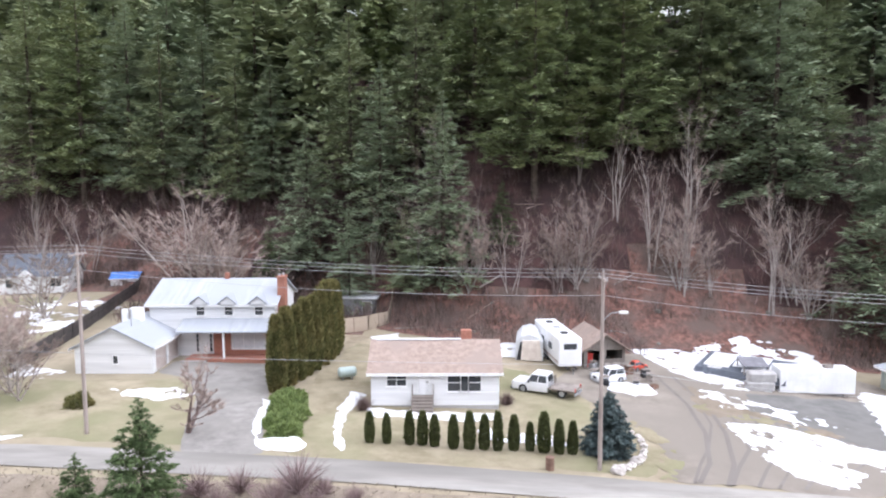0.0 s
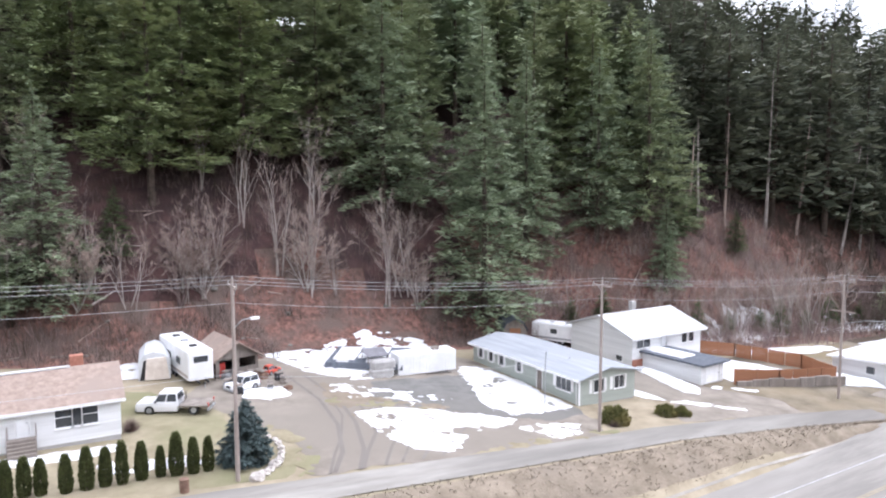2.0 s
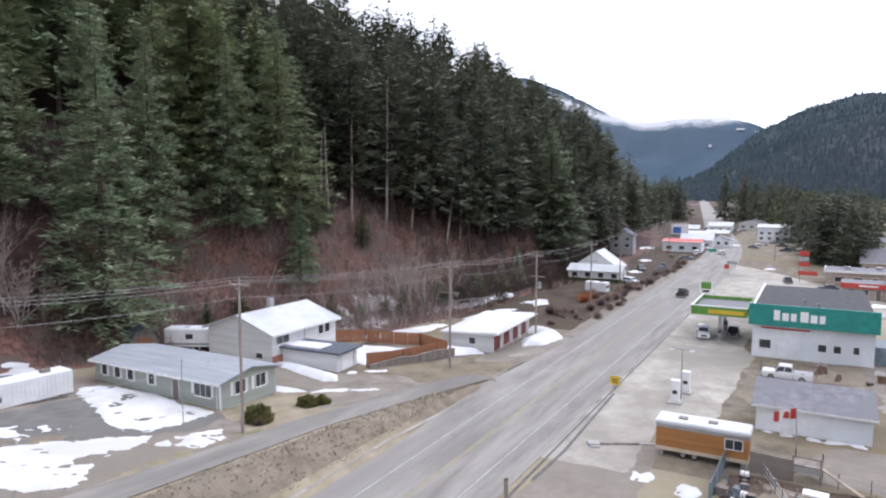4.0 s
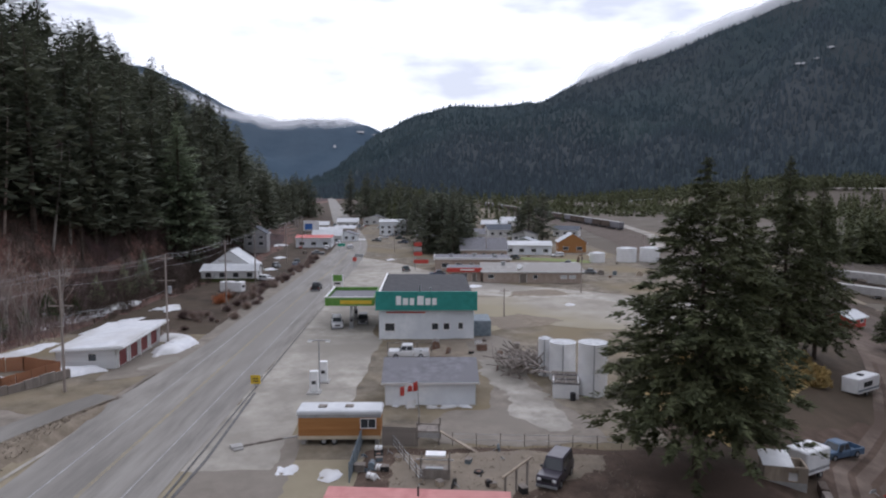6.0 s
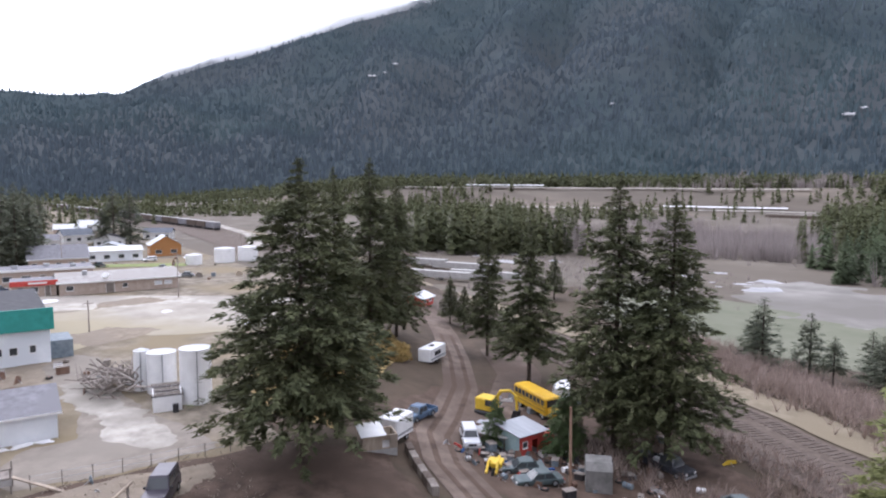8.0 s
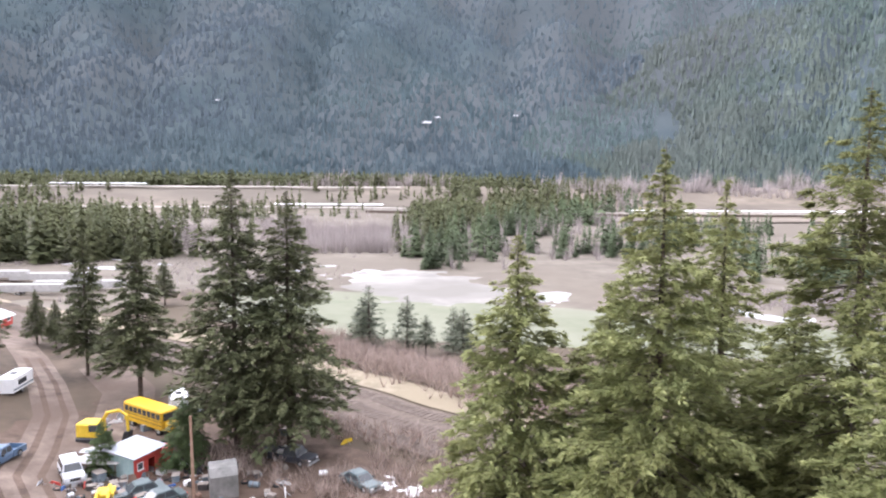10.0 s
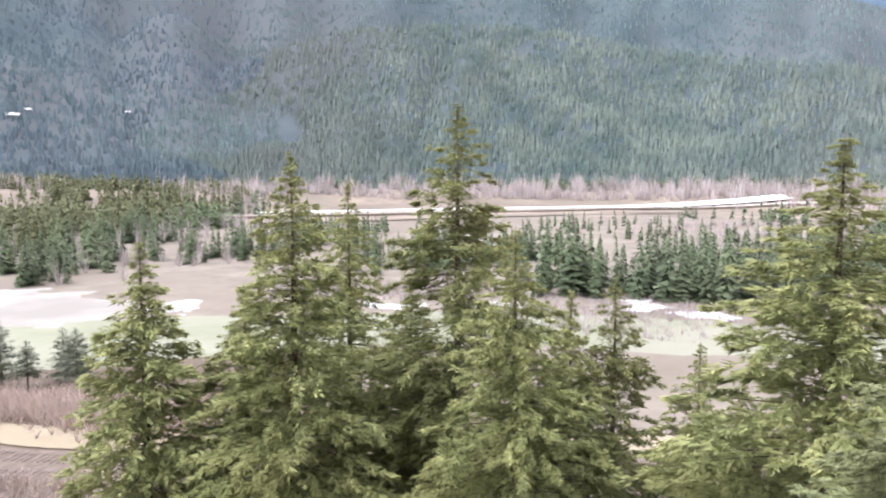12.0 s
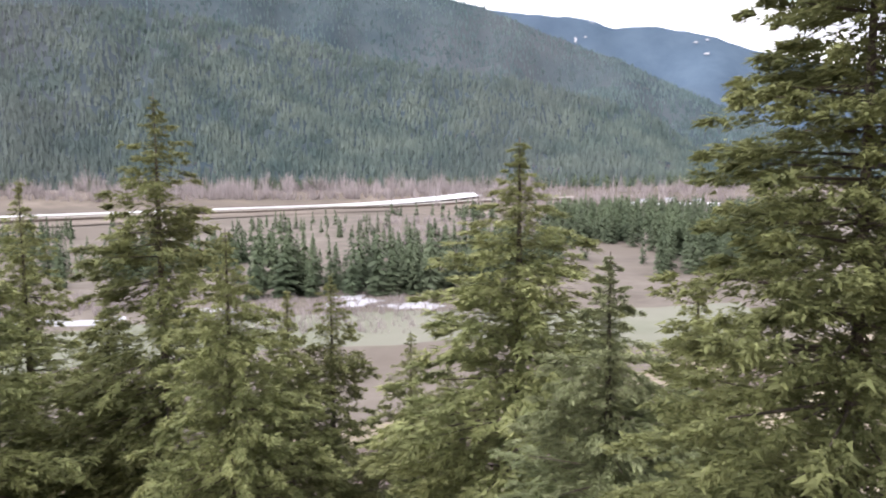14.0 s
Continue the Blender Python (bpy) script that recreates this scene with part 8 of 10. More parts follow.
con, bar = [], []
for row in ((-153.5, -160, 262, 330, 60, 9, 22, -0.1), (-153, -165, 330, 560, 270, 11, 27, -0.1), (-155.5, -168, 560, 800, 470, 13, 30, -0.12), (-157, -172, 800, 1080, 620, 15, 28, -0.05), (-164, -171, 310, 430, 60, 9, 20, 0.0),
            (-196, -213, 204, 245, 110, 12, 23, -0.5), (-190, -214, 250, 330, 120, 12, 22, -0.1), (-176, -196, 236, 330, 120, 9, 20, -0.1), (-186, -208, 400, 640, 130, 10, 17, 0.0),
            (-213, -222, 240, 380, 110, 12, 20, -0.2), (-221, -231, 380, 640, 300, 15, 26, -0.4), (-228, -238, 260, 460, 180, 14, 24, -0.3),
            (-171, -182, 330, 520, 140, 12, 20, -0.1), (-209, -216, 620, 800, 70, 16, 24, 0.0), (-222, -240, 700, 1000, 360, 16, 24, -0.1),
            (-121.5, -133, 290, 345, 150, 16, 29, -0.6), (-120, -133, 345, 430, 140, 16, 29, -0.4), (-133, -141, 400, 520, 60, 12, 20, 0.1), (-136, -143, 560, 700, 60, 12, 18, 0.0), (-124, -146, 640, 860, 420, 8, 18, 0.05),
            (-98, -121, 560, 780, 900, 14, 23, -0.35), (-116, -134, 640, 800, 420, 12, 21, -0.1), (-84, -101, 370, 620, 200, 14, 24, 0.0), (-83, -92, 400, 900, 180, 16, 26, -0.1), (-64, -76, 300, 900, 90, 16, 26, -0.1), (-76, -83, 500, 1100, 120, 16, 26, -0.1),
            (-84, -104, 860, 1300, 800, 15, 25, -0.3), (-103, -124, 1000, 1300, 1500, 15, 25, -0.35), (-110, -126, 800, 1000, 500, 14, 22, -0.2), (-124, -158, 1045, 1300, 2000, 17, 28, -0.3), (-141, -160, 850, 1045, 160, 14, 24, 0.05), (-170, -236, 1200, 1330, 1500, 16, 27, -0.2)):
    grove(con, *row)
for row in ((-143.5, -153, 325, 470, 700, 11, 17, -0.5, True), (-130, -136.5, 330, 450, 420, 11, 17, -0.4, True), (-134, -146, 470, 620, 420, 8, 13, -0.1, True), (-120, -135, 440, 600, 300, 7, 12, -0.1, True),
            (-146.5, -157, 1040, 1190, 700, 24, 36, -0.3, True), (-166, -174, 860, 1160, 420, 20, 34, -0.25, True), (-174, -217, 1110, 1250, 2000, 28, 46, -0.25, True), (-214, -240, 1040, 1200, 600, 22, 36, -0.3, True), (-124, -146, 190, 320, 800, 1.5, 4.0, -0.2, True), (-122, -150, 620, 900, 500, 6, 12, 0.0, True), (-105, -124, 240, 420, 500, 2, 5, -0.2, True),
            (-124, -146, 1030, 1180, 420, 16, 26, 0.05, True), (-192, -214, 150, 200, 700, 2.0, 5.0, -0.4, True), (-174, -192, 196, 240, 340, 4, 8, -0.2, True), (-155, -170, 262, 420, 190, 9, 15, 0.0, True), (-159, -171, 400, 800, 420, 12, 20, -0.1, True), (-206, -222, 480, 640, 300, 9, 14, -0.1, True),
            (-101, -118, 360, 560, 900, 5, 10, -0.3, True), (-204, -214, 300, 420, 140, 8, 13, 0.0, True), (-60, -76, 200, 520, 160, 6, 11, 0.0, True), (-100, -118, 780, 1000, 300, 8, 16, 0.0, True)):
    grove(bar, *row)
# groves beyond x = 150 take darker needles, their backlit tone in colour
for far, m in ((False, M_FARWOOD), (True, M_NEEDLE_DEEP)):
    tagged(new("valley_conifers", soup("valley_conifers", np.concatenate([q for q in con if (q[0, 0] > 150) == far]), 3, m)), "dark conifer groves across the valley floor", "woods", kind="stuff")
tagged(new("valley_thickets", soup("valley_thickets", np.concatenate(bar), 3, M_FARTWIG)), "grey leafless thickets across the valley floor", "woods", kind="stuff")


def slope_forest(g, n, count, power, material, name, tiers, h0, h1, open_from, skip=None):
    """Conifers all over a slope, with leafless woods in its gaps."""
    grid = np.array(g.v).reshape(-1, n, 3)
    rows = grid.shape[0]
    t = nr.uniform(0, 1, count) ** power * (rows - 1.001)
    u = nr.uniform(0, n - 1.001, count)
    j, k = t.astype(int), u.astype(int)
    ft, fu = (t - j)[:, None], (u - k)[:, None]
    pts = (grid[j, k] * (1 - fu) + grid[j, k + 1] * fu) * (1 - ft) + (grid[j + 1, k] * (1 - fu) + grid[j + 1, k + 1] * fu) * ft
    keep, bare = [], []
    for i in range(count):
        x, y, z = pts[i]
        if skip and skip(x, y):
            continue
        gap = 0.8 * noise.noise(Vector((x * 0.006, y * 0.006, z * 0.006))) + 0.8 * noise.noise(Vector((x * 0.016, y * 0.016, z * 0.02))) - 0.12 * t[i] / rows - 0.5 * min(1.0, max(0.0, (x - 50) / 500))
        if gap > open_from:
            if nr.rand() < 0.4:
                low_bare(bare, x, y, z - 1, nr.uniform(9, 17), 7.0, 9, 0.02)
            if nr.rand() < 0.8:
                continue
        keep.append(i)
    p = pts[keep]
    m = len(p)
    h, a = nr.uniform(h0, h1, m), nr.uniform(0, 6.283, m)
    r = h * nr.uniform(0.19, 0.31, m)
    out = []
    for f0, f1, rr in ((-0.15, 1.0, 1.0),) if tiers == 1 else ((-0.15, 0.62, 1.0), (0.3, 1.0, 0.66)):
        for q in range(3):
            a0, a1 = a + q * 2.0944 + f0, a + (q + 1) * 2.0944 + f0
            out.append(np.stack([np.stack([p[:, 0] + np.cos(b) * r * rr, p[:, 1] + np.sin(b) * r * rr, p[:, 2] + f0 * h], -1) for b in (a0, a1)] + [np.stack([p[:, 0], p[:, 1], p[:, 2] + f1 * h], -1)], 1).reshape(-1, 3))
    tri = np.concatenate(out).reshape(-1, 3, 3)
    # crowns towards +x take the shade-darkened copy of the conifers
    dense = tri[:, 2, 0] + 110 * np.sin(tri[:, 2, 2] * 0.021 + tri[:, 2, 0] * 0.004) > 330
    for kept, m, lb in ((~dense, material, "conifer forest covering the mountainside"), (dense, M_SLOPEDARK, "conifer forest on the town end of the mountain, darkened for shade and haze")):
        if kept.any():
            tagged(new(name, soup(name, tri[kept].reshape(-1, 3), 3, m)), lb, "forest", kind="stuff")
    tagged(new("mountain_thickets", soup("mountain_thickets", np.concatenate(bare), 3, M_SLOPETWIG)), "brown leafless woods in the gaps of the mountain forest", "woods", kind="stuff")


def behind_spur(x, y):
    a = -(180 - math.degrees(math.atan2(x, -y)))
    a = a if a < 0 else a - 360
    return -222 < a < -174 and math.hypot(x, y) < 1600


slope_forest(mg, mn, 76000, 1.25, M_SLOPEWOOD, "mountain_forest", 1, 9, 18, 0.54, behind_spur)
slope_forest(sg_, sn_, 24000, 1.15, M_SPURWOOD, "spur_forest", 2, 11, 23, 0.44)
for i, (x, y, h) in enumerate(((62.9, -110, 11), (66, -113, 8), (57.3, -114.9, 9.5), (52, -112, 7), (49, -118, 8), (43, -108, 9))):
    plant_tree(KIND_SHADE[(0, 2)[i % 2]], x, y, h / 34 * 2.1, None, i * 40, "young dark fir beyond the railway", "railway firs", 1.15 / 2.1)
# the far village and a lone house among the valley trees
for i, (az, d, w, rise) in enumerate(((-226.6, 1010, 16, 3), (-227.7, 1060, 12, 2.5), (-228.6, 1000, 14, 2), (-229.6, 1070, 12, 3), (-230.7, 1020, 18, 2), (-231.8, 1060, 14, 3), (-232.9, 1010, 16, 2.5), (-224.4, 520, 9, 2.0))):
    x, y = polar(az, d)
    h_ = empty("valley_house", x, y, az + 12 * (i % 3), bench_z(x, y) + 0.8, "small white house far down the valley", "house", "valley houses")
    part("walls", Geo().box(-w / 2, w / 2, -4, 4, -2, 4.2), FAR_WALL, h_)
    part("roof", Geo().prismx([(-4.6, 4.2), (0, 4.2 + rise), (4.6, 4.2)], -w / 2 - 0.5, w / 2 + 0.5), FAR_ROOF if i % 2 else M_SNOW, h_)
    for u in (-w / 4, w / 4):
        part("window", Geo().box(u - 0.8, u + 0.8, 4.0, 4.05, 1.2, 2.8), M_STEEL, h_)
# brush along the railway
tw = []
for i in range(2600):
    if i < 1500:
        s0 = nr.uniform(0, 1)
        x, y = 20 + 60 * s0 + nr.normal(0, 3), -80 - 26 * s0 + nr.normal(0, 4) - 6
        hh = nr.uniform(1.5, 4.5)
    else:
        x, y = nr.uniform(4, 52), nr.uniform(-68, -48)
        y -= 0.1 * x
        hh = nr.uniform(0.8, 2.6)
        if signed([(36, -58), (47, -57), (47, -66), (36, -66)], x, y) > 0:
            continue
    z = height(x, y)
    for k in range(9):
        a = nr.uniform(0, 6.28)
        dx, dy = nr.normal(0, hh * 0.3), nr.normal(0, hh * 0.3)
        tw += [(x - math.cos(a) * 0.04, y - math.sin(a) * 0.04, z), (x + math.cos(a) * 0.04, y + math.sin(a) * 0.04, z), (x + dx, y + dy, z + hh * nr.uniform(0.6, 1))]
tagged(new("rail_brush", soup("rail_brush", tw, 3, M_TWIG)), "grey-brown leafless brush along the railway", "brush", kind="stuff")
for i, (a0, d0, a1, d1) in enumerate(((-149, 62, -153, 58), (-151, 66, -156, 61), (-157, 55, -160, 52), (-143, 60, -147, 57), (-168, 52, -175, 50), (-196, 48, -202, 46), (-204, 50, -212, 46))):
    am, dm = (a0 + a1) / 2, (d0 + d1) / 2
    snow([polar(a0, d0), polar(am, dm - 2), polar(a1, d1), polar(a1, d1 + 3), polar(am, dm + 2.5), polar(a0, d0 + 2)], 0.2, 1.0, 0.5, -0.05, 0.5, seed=50 + i)

# ---- the filling station ----
M_TEAL = mat("teal_fascia", (0.02, 0.2, 0.17), (0.035, 0.27, 0.23), 1.0, 0.55, 0.0, (0.03, 0.23, 0.2))
M_WHITEWALL = mat("white_block_wall", (0.768, 0.802, 0.836), (0.904, 0.927, 0.949), 0.8, 0.8, 0.01, (0.701, 0.734, 0.768), 4)
M_LIME = mat("lime_fascia", (0.1, 0.25, 0.05), (0.16, 0.33, 0.07), 1, 0.5)
M_YELLOW = mat("yellow_paint", (0.62, 0.42, 0.03), (0.75, 0.52, 0.06), 1.5, 0.55)
M_ORANGEWOOD = mat("orange_cladding", (0.323, 0.140, 0.046), (0.446, 0.216, 0.078), 1.0, 0.7, 0.01, (0.380, 0.184, 0.065), 4, stretch=(0.2, 0.2, 5))
M_PINKROOF = mat("faded_red_roof", (0.5, 0.2, 0.19), (0.62, 0.28, 0.26), 1.2, 0.7, 0.005, (0.55, 0.25, 0.23))
M_TANWALL = mat("tan_shop_wall", (0.4, 0.32, 0.26), (0.5, 0.41, 0.35), 1, 0.85)
M_SLATE = mat("blue_grey_metal", (0.14, 0.18, 0.21), (0.24, 0.28, 0.31), 1.2, 0.6)

fg = empty("filling_station", 108.5, 7.7, -90, 0, "white filling station shop with a broad teal fascia", "shop")
shell(fg, 15.4, 33, 5.0, M_WHITEWALL, [("window", 1.0, 2.5, 1.4, 2.6), ("window", 8.6, 9.6, 1.6, 2.6), ("window", 10.5, 11.4, 1.6, 2.6), ("window", 12.9, 13.6, 1.7, 2.7)], [], [], [("window", 24, 30, 0.8, 3.0, 4, 1), ("door", 21, 22.4, 0.05, 2.6)])
part("flat_roof", Geo().box(-0.3, 15.7, 0.4, 33.3, 5.0, 6.3), mat("tar_roofing", (0.05, 0.05, 0.054), (0.085, 0.085, 0.09), 0.8, 0.9, 0.01, (0.065, 0.065, 0.07)), fg, "dark tarred flat roof")
part("roof_edge", Geo().box(-0.6, -0.3, 0.4, 33.3, 5.6, 6.6), M_TRIM, fg)
fs = part("fascia", Geo().prismx([(-0.9, 4.9), (0.4, 4.9), (0.4, 7.6), (-0.2, 7.9), (-0.5, 7.9)], -0.5, 15.9), M_TEAL, fg, "broad sloping teal fascia board")
for k, (u, v, w) in enumerate(((2.8, 6.0, 1.0), (3.9, 5.9, 1.05), (5.0, 5.9, 0.9), (6.2, 6.0, 1.3), (7.5, 5.9, 1.05), (8.6, 5.9, 0.9))):
    hgt = 1.45 if k in (0, 3) else 1.1
    zb = 5.75
    yb = -0.9 + 0.4 * (zb - 4.9) / 3.0 - 0.05
    part("sign_block", Geo().prismx([(yb, zb), (yb + 0.16, zb), (yb + 0.16 + 0.13 * hgt, zb + hgt), (yb + 0.13 * hgt, zb + hgt)], u, u + w * 0.8), M_TRIM, fs)
part("roof_pipe", Geo().rod((6.6, 6, 6.2), (6.6, 6, 8.0), 0.12), M_GREYM, fg)
part("roof_pipe", Geo().rod((8.4, 8, 6.2), (8.4, 8, 7.2), 0.2), M_GREYM, fg)
part("wall_bar", Geo().box(1.2, 7.5, -0.06, -0.004, 4.3, 4.55), M_REDP, fg, "faint red lettering strip")
part("side_store", Geo().box(15.4, 18.4, 2.0, 8.0, 0, 2.6), M_SLATE, fg)
cp = empty("fuel_canopy", 115.2, 17.4, -90, 0, "flat fuel canopy with a green and yellow fascia", "canopy")
part("deck", Geo().box(0.2, 8.2, 0.2, 12.2, 4.5, 5.1), M_GREYROOF, cp)
part("fascia", Geo().box(0, 8.4, 0, 0.2, 4.3, 5.7).box(0, 8.4, 12.2, 12.4, 4.3, 5.7).box(0, 0.2, 0.2, 12.2, 4.3, 5.7).box(8.2, 8.4, 0.2, 12.2, 4.3, 5.7), M_LIME, cp, "lime green fascia")
part("yellow_band", Geo().box(2.6, 8.0, -0.04, -0.004, 4.6, 5.25), M_YELLOW, cp)
part("edge_trim", Geo().box(-0.02, 8.42, -0.03, 0.23, 5.7, 5.85).box(-0.03, 0.23, 0.23, 12.42, 5.7, 5.85), M_TRIM, cp)
for v in (3, 9.4):
    part("column", Geo().box(3.9, 4.4, v, v + 0.4, 0, 4.5), M_TRIM, cp)
for x, y in ((117.2, 13.1), (125, 13.1)):
    p = empty("fuel_pump", x, y, 0, None, "white fuel pump on a concrete island", "fuel pump", "canopy pumps")
    part("island", Geo().box(-1.2, 1.2, -0.5, 0.5, 0, 0.16, 0.05), M_CONCRETE, p)
    part("cabinet", Geo().box(-0.45, 0.45, -0.3, 0.3, 0.16, 2.0, 0.05), M_GREYM, p)
    part("display", Geo().box(-0.47, -0.455, -0.22, 0.22, 1.2, 1.7), M_BLACKP, p)
for x, y, h in ((80.0, 13.5, 2.75), (84.6, 13.1, 2.7)):
    p = empty("cardlock_pump", x, y, 0, None, "tall white unattended fuel pump on a low plinth", "fuel pump", "cardlock pumps")
    part("plinth", Geo().box(-0.9, 0.9, -0.8, 0.8, 0, 0.22, 0.05), M_CONCRETE, p)
    part("cabinet", Geo().box(-0.4, 0.4, -0.5, 0.5, 0.22, h, 0.05), M_WHITEP, p)
    part("keypad", Geo().box(-0.43, -0.405, -0.25, 0.25, 1.2, 1.6), M_BLACKP, p)
lm = empty("lamp_mast", 82.0, 13.2, 0, None, "slim lamp mast with a level crossbar", "street lamp")
part("mast", Geo().rod((0, 0, 0), (0, 0, 6.0), 0.09, 0.06), M_GREYM, lm)
part("bar", Geo().box(-0.05, 0.05, -1.3, 1.3, 5.95, 6.05), M_GREYM, lm)
for yy in (-1.1, 1.1):
    part("lamp_head", Geo().box(-0.3, 0.3, yy - 0.25, yy + 0.25, 5.8, 5.95, 0.03), M_LAMP, lm)
sg = empty("warning_sign", 82.7, 21.2, 0, None, "yellow square warning sign on a short post", "road sign")
part("plate", Geo().box(-0.03, 0.03, -0.6, 0.6, 0.35, 1.45), M_YELLOW, sg)
part("post", Geo().box(0.03, 0.1, -0.05, 0.05, 0, 1.5), M_GREYM, sg)
for z in (0.65, 0.95):
    part("bar", Geo().box(-0.045, -0.034, -0.35, 0.35, z, z + 0.12), M_BLACKP, sg)
sg = empty("price_sign", 150, 19.8, 0, None, "white and green price sign beside the highway", "sign")
part("post", Geo().box(-0.1, 0.1, -1.2, -1.0, 0, 5.0).box(-0.1, 0.1, 1.0, 1.2, 0, 5.0), M_WHITEP, sg)
part("panel", Geo().box(-0.12, 0.12, -1.0, 1.0, 3.6, 5.0), M_LIME, sg)
part("digits", Geo().box(-0.14, -0.125, -0.6, 0.6, 2.9, 3.3), M_BLACKP, sg)
vehicle("delivery_pickup", 118.2, 15.8, 190, white, 5.2, 1.9, 1.9, "suv", "white sport utility car facing the road", "car")
vehicle("dark_suv", 121.5, 11.5, 184, car_paint("black_car_paint", (0.02, 0.02, 0.024), (0.04, 0.04, 0.045)), 4.6, 1.85, 1.7, "suv", "black sport utility car at the pumps", "car")
vehicle("black_pickup", 160.5, 26.2, 0, car_paint("dark_car_paint", (0.016, 0.016, 0.02), (0.035, 0.035, 0.04)), 5.6, 2.0, 1.9, "pickup", "black pickup driving on the highway", "truck")
vehicle("white_pickup", 97.2, 2.6, 90, white, 5.9, 2.0, 1.9, "pickup", "white pickup parked behind the shed", "truck")
for i, (x, y, c) in enumerate(((266, 30.2, 0), (300, 22, 1), (316, 20, 0), (330, 16, 1), (392, 27, 0), (205, 45.5, 1), (176, 41.6, 0), (243, 39, 1), (473, 56.5, 1), (286, 37, 0), (196, -40, 0), (190, -46, 1))):
    vehicle("parked_car", x, y, 20 + i * 37, (white, car_paint("grey_car_paint", (0.12, 0.13, 0.14), (0.2, 0.21, 0.22)))[c], 4.6, 1.85, 1.55, "car" if i % 2 else "suv", "white car parked along the main street" if c == 0 else "grey car parked along the main street", "car", group="town cars")
sd = empty("long_shed", 75.3, 4.7, -90, 0, "long white shed with a grey sheet roof", "shed")
shell(sd, 10.3, 9.4, 2.75, M_WHITEWALL, [], [], [], [], "x", 1.5)
gable_roof(sd, 0, 10.3, 0, 9.4, 2.75, 4.25, M_GREYROOF, "x", 0.4, 0.12, label="grey ribbed sheet roof")
rf = empty("rail_fence", 99.3, 5.8, -90, None, "grey timber rail fence behind the shed", "fence")
for k in range(4):
    part("post", Geo().box(k * 2.2 - 0.08, k * 2.2 + 0.08, -0.08, 0.08, -0.3, 1.7), M_GREYWOOD, rf)
for z in (0.4, 1.5):
    part("rail", Geo().box(0, 6.6, -0.04, 0.04, z, z + 0.14), M_GREYWOOD, rf)
for i, (x, y, r, h) in enumerate(((79.4, -20.0, 1.75, 6.3), (85.6, -17.6, 1.7, 4.9), (87.6, -15.7, 0.9, 4.9))):
    t = empty("storage_tank", x, y, 0, None, "upright white steel storage tank with rust streaks", "tank", "fuel tanks")
    part("shell", Geo().rod((0, 0, 0), (0, 0, h), r, r, 28), M_WHITEP, t)
    part("lid", Geo().rod((0, 0, h), (0, 0, h + 0.25), r * 1.03, r * 0.3, 28), M_GREYM, t)
    part("pipe", Geo().rod((-r - 0.1, 0.3, 0), (-r - 0.1, 0.3, h), 0.07), M_GREYM, t)
    for z in (0.33, 0.66):
        part("seam", Geo().rod((0, 0, h * z), (0, 0, h * z + 0.05), r * 1.008, r * 1.008, 28), M_WHITEP, t)
ht = empty("pump_hut", 77.6, -14.9, -100, None, "small white hut with a slatted dark roof", "hut")
for bx0, bx1, by0, by1, bz in ((0, 3.0, 0, 0.12, 1.7), (0, 0.12, 0.12, 3.4, 2.1), (2.88, 3.0, 0.12, 3.4, 2.1)):
    part("hut_wall", Geo().box(bx0, bx1, by0, by1, 0, bz), M_WHITEP, ht)
for k in range(9):
    part("slat", Geo().box(-0.15, 3.15, k * 0.42, k * 0.42 + 0.3, 1.72 + k * 0.06, 1.8 + k * 0.06), M_GREYWOOD if k % 3 else M_DARKFENCE, ht)
part("barrel", Geo().rod((2.3, -0.5, 0), (2.3, -0.5, 0.9), 0.32, n=12), M_BLACKP, ht)
rgl = random.Random(14)
lpile = empty("log_pile", 89, -12.6, 0, None, "tangled heap of grey driftwood logs and branches", "log pile")
for k in range(190):
    a, e = rgl.uniform(0, 6.28), rgl.uniform(-0.1, 1.1)
    ln = rgl.uniform(1.2, 4.0)
    x, y, z = rgl.gauss(0.5, 2.3), rgl.gauss(-0.8, 1.9), rgl.uniform(0.1, 2.0)
    part("log", Geo().rod((x, y, z), (x + math.cos(a) * math.cos(e) * ln, y + math.sin(a) * math.cos(e) * ln, z + math.sin(e) * ln * 0.6), rgl.uniform(0.06, 0.16), rgl.uniform(0.03, 0.1), 6), rgl.choice((M_GREYWOOD, M_BIRCH, M_GREYWOOD)), lpile)
cb = empty("cabin_trailer", 64.6, 12.3, -90, 0, "orange-clad cabin trailer with a weathered white roof", "trailer")
part("body", Geo().box(0, 7.9, -1.2, 1.3, 0.95, 2.75), M_ORANGEWOOD, cb)
part("upper_band", Geo().box(-0.03, 7.93, -1.23, 1.33, 2.75, 3.1), M_GREYM, cb)
part("skirt", Geo().box(-0.02, 7.92, -1.22, 1.32, 0.6, 0.95), mat("cream_panel", (0.5, 0.42, 0.3), (0.6, 0.52, 0.4), 1, 0.7), cb)
part("roof", Geo().box(-0.15, 8.05, -1.35, 1.45, 3.1, 3.45, 0.12), M_SNOWROOF, cb)
for u in (1.8, 4.4):
    part("roof_hatch", Geo().box(u, u + 0.8, -0.3, 0.4, 3.45, 3.56), M_GREYWOOD, cb)
w = part("window", bars(6.0, 7.4, 1.75, 2.6, 0.07, 2, 1, -1.27, -1.2), M_TRIM, cb)
part("pane", Geo().box(6.0, 7.4, -1.225, -1.205, 1.75, 2.6), M_GLASS, w)
for u in (2.4, 3.4):
    for s in (-0.95, 1.05):
        wheel(cb, u, s, 0.36)
for u in (0.4, 7.5):
    part("block", Geo().box(u - 0.2, u + 0.2, -0.9, 1.0, 0, 0.6), M_CONCRETE, cb)
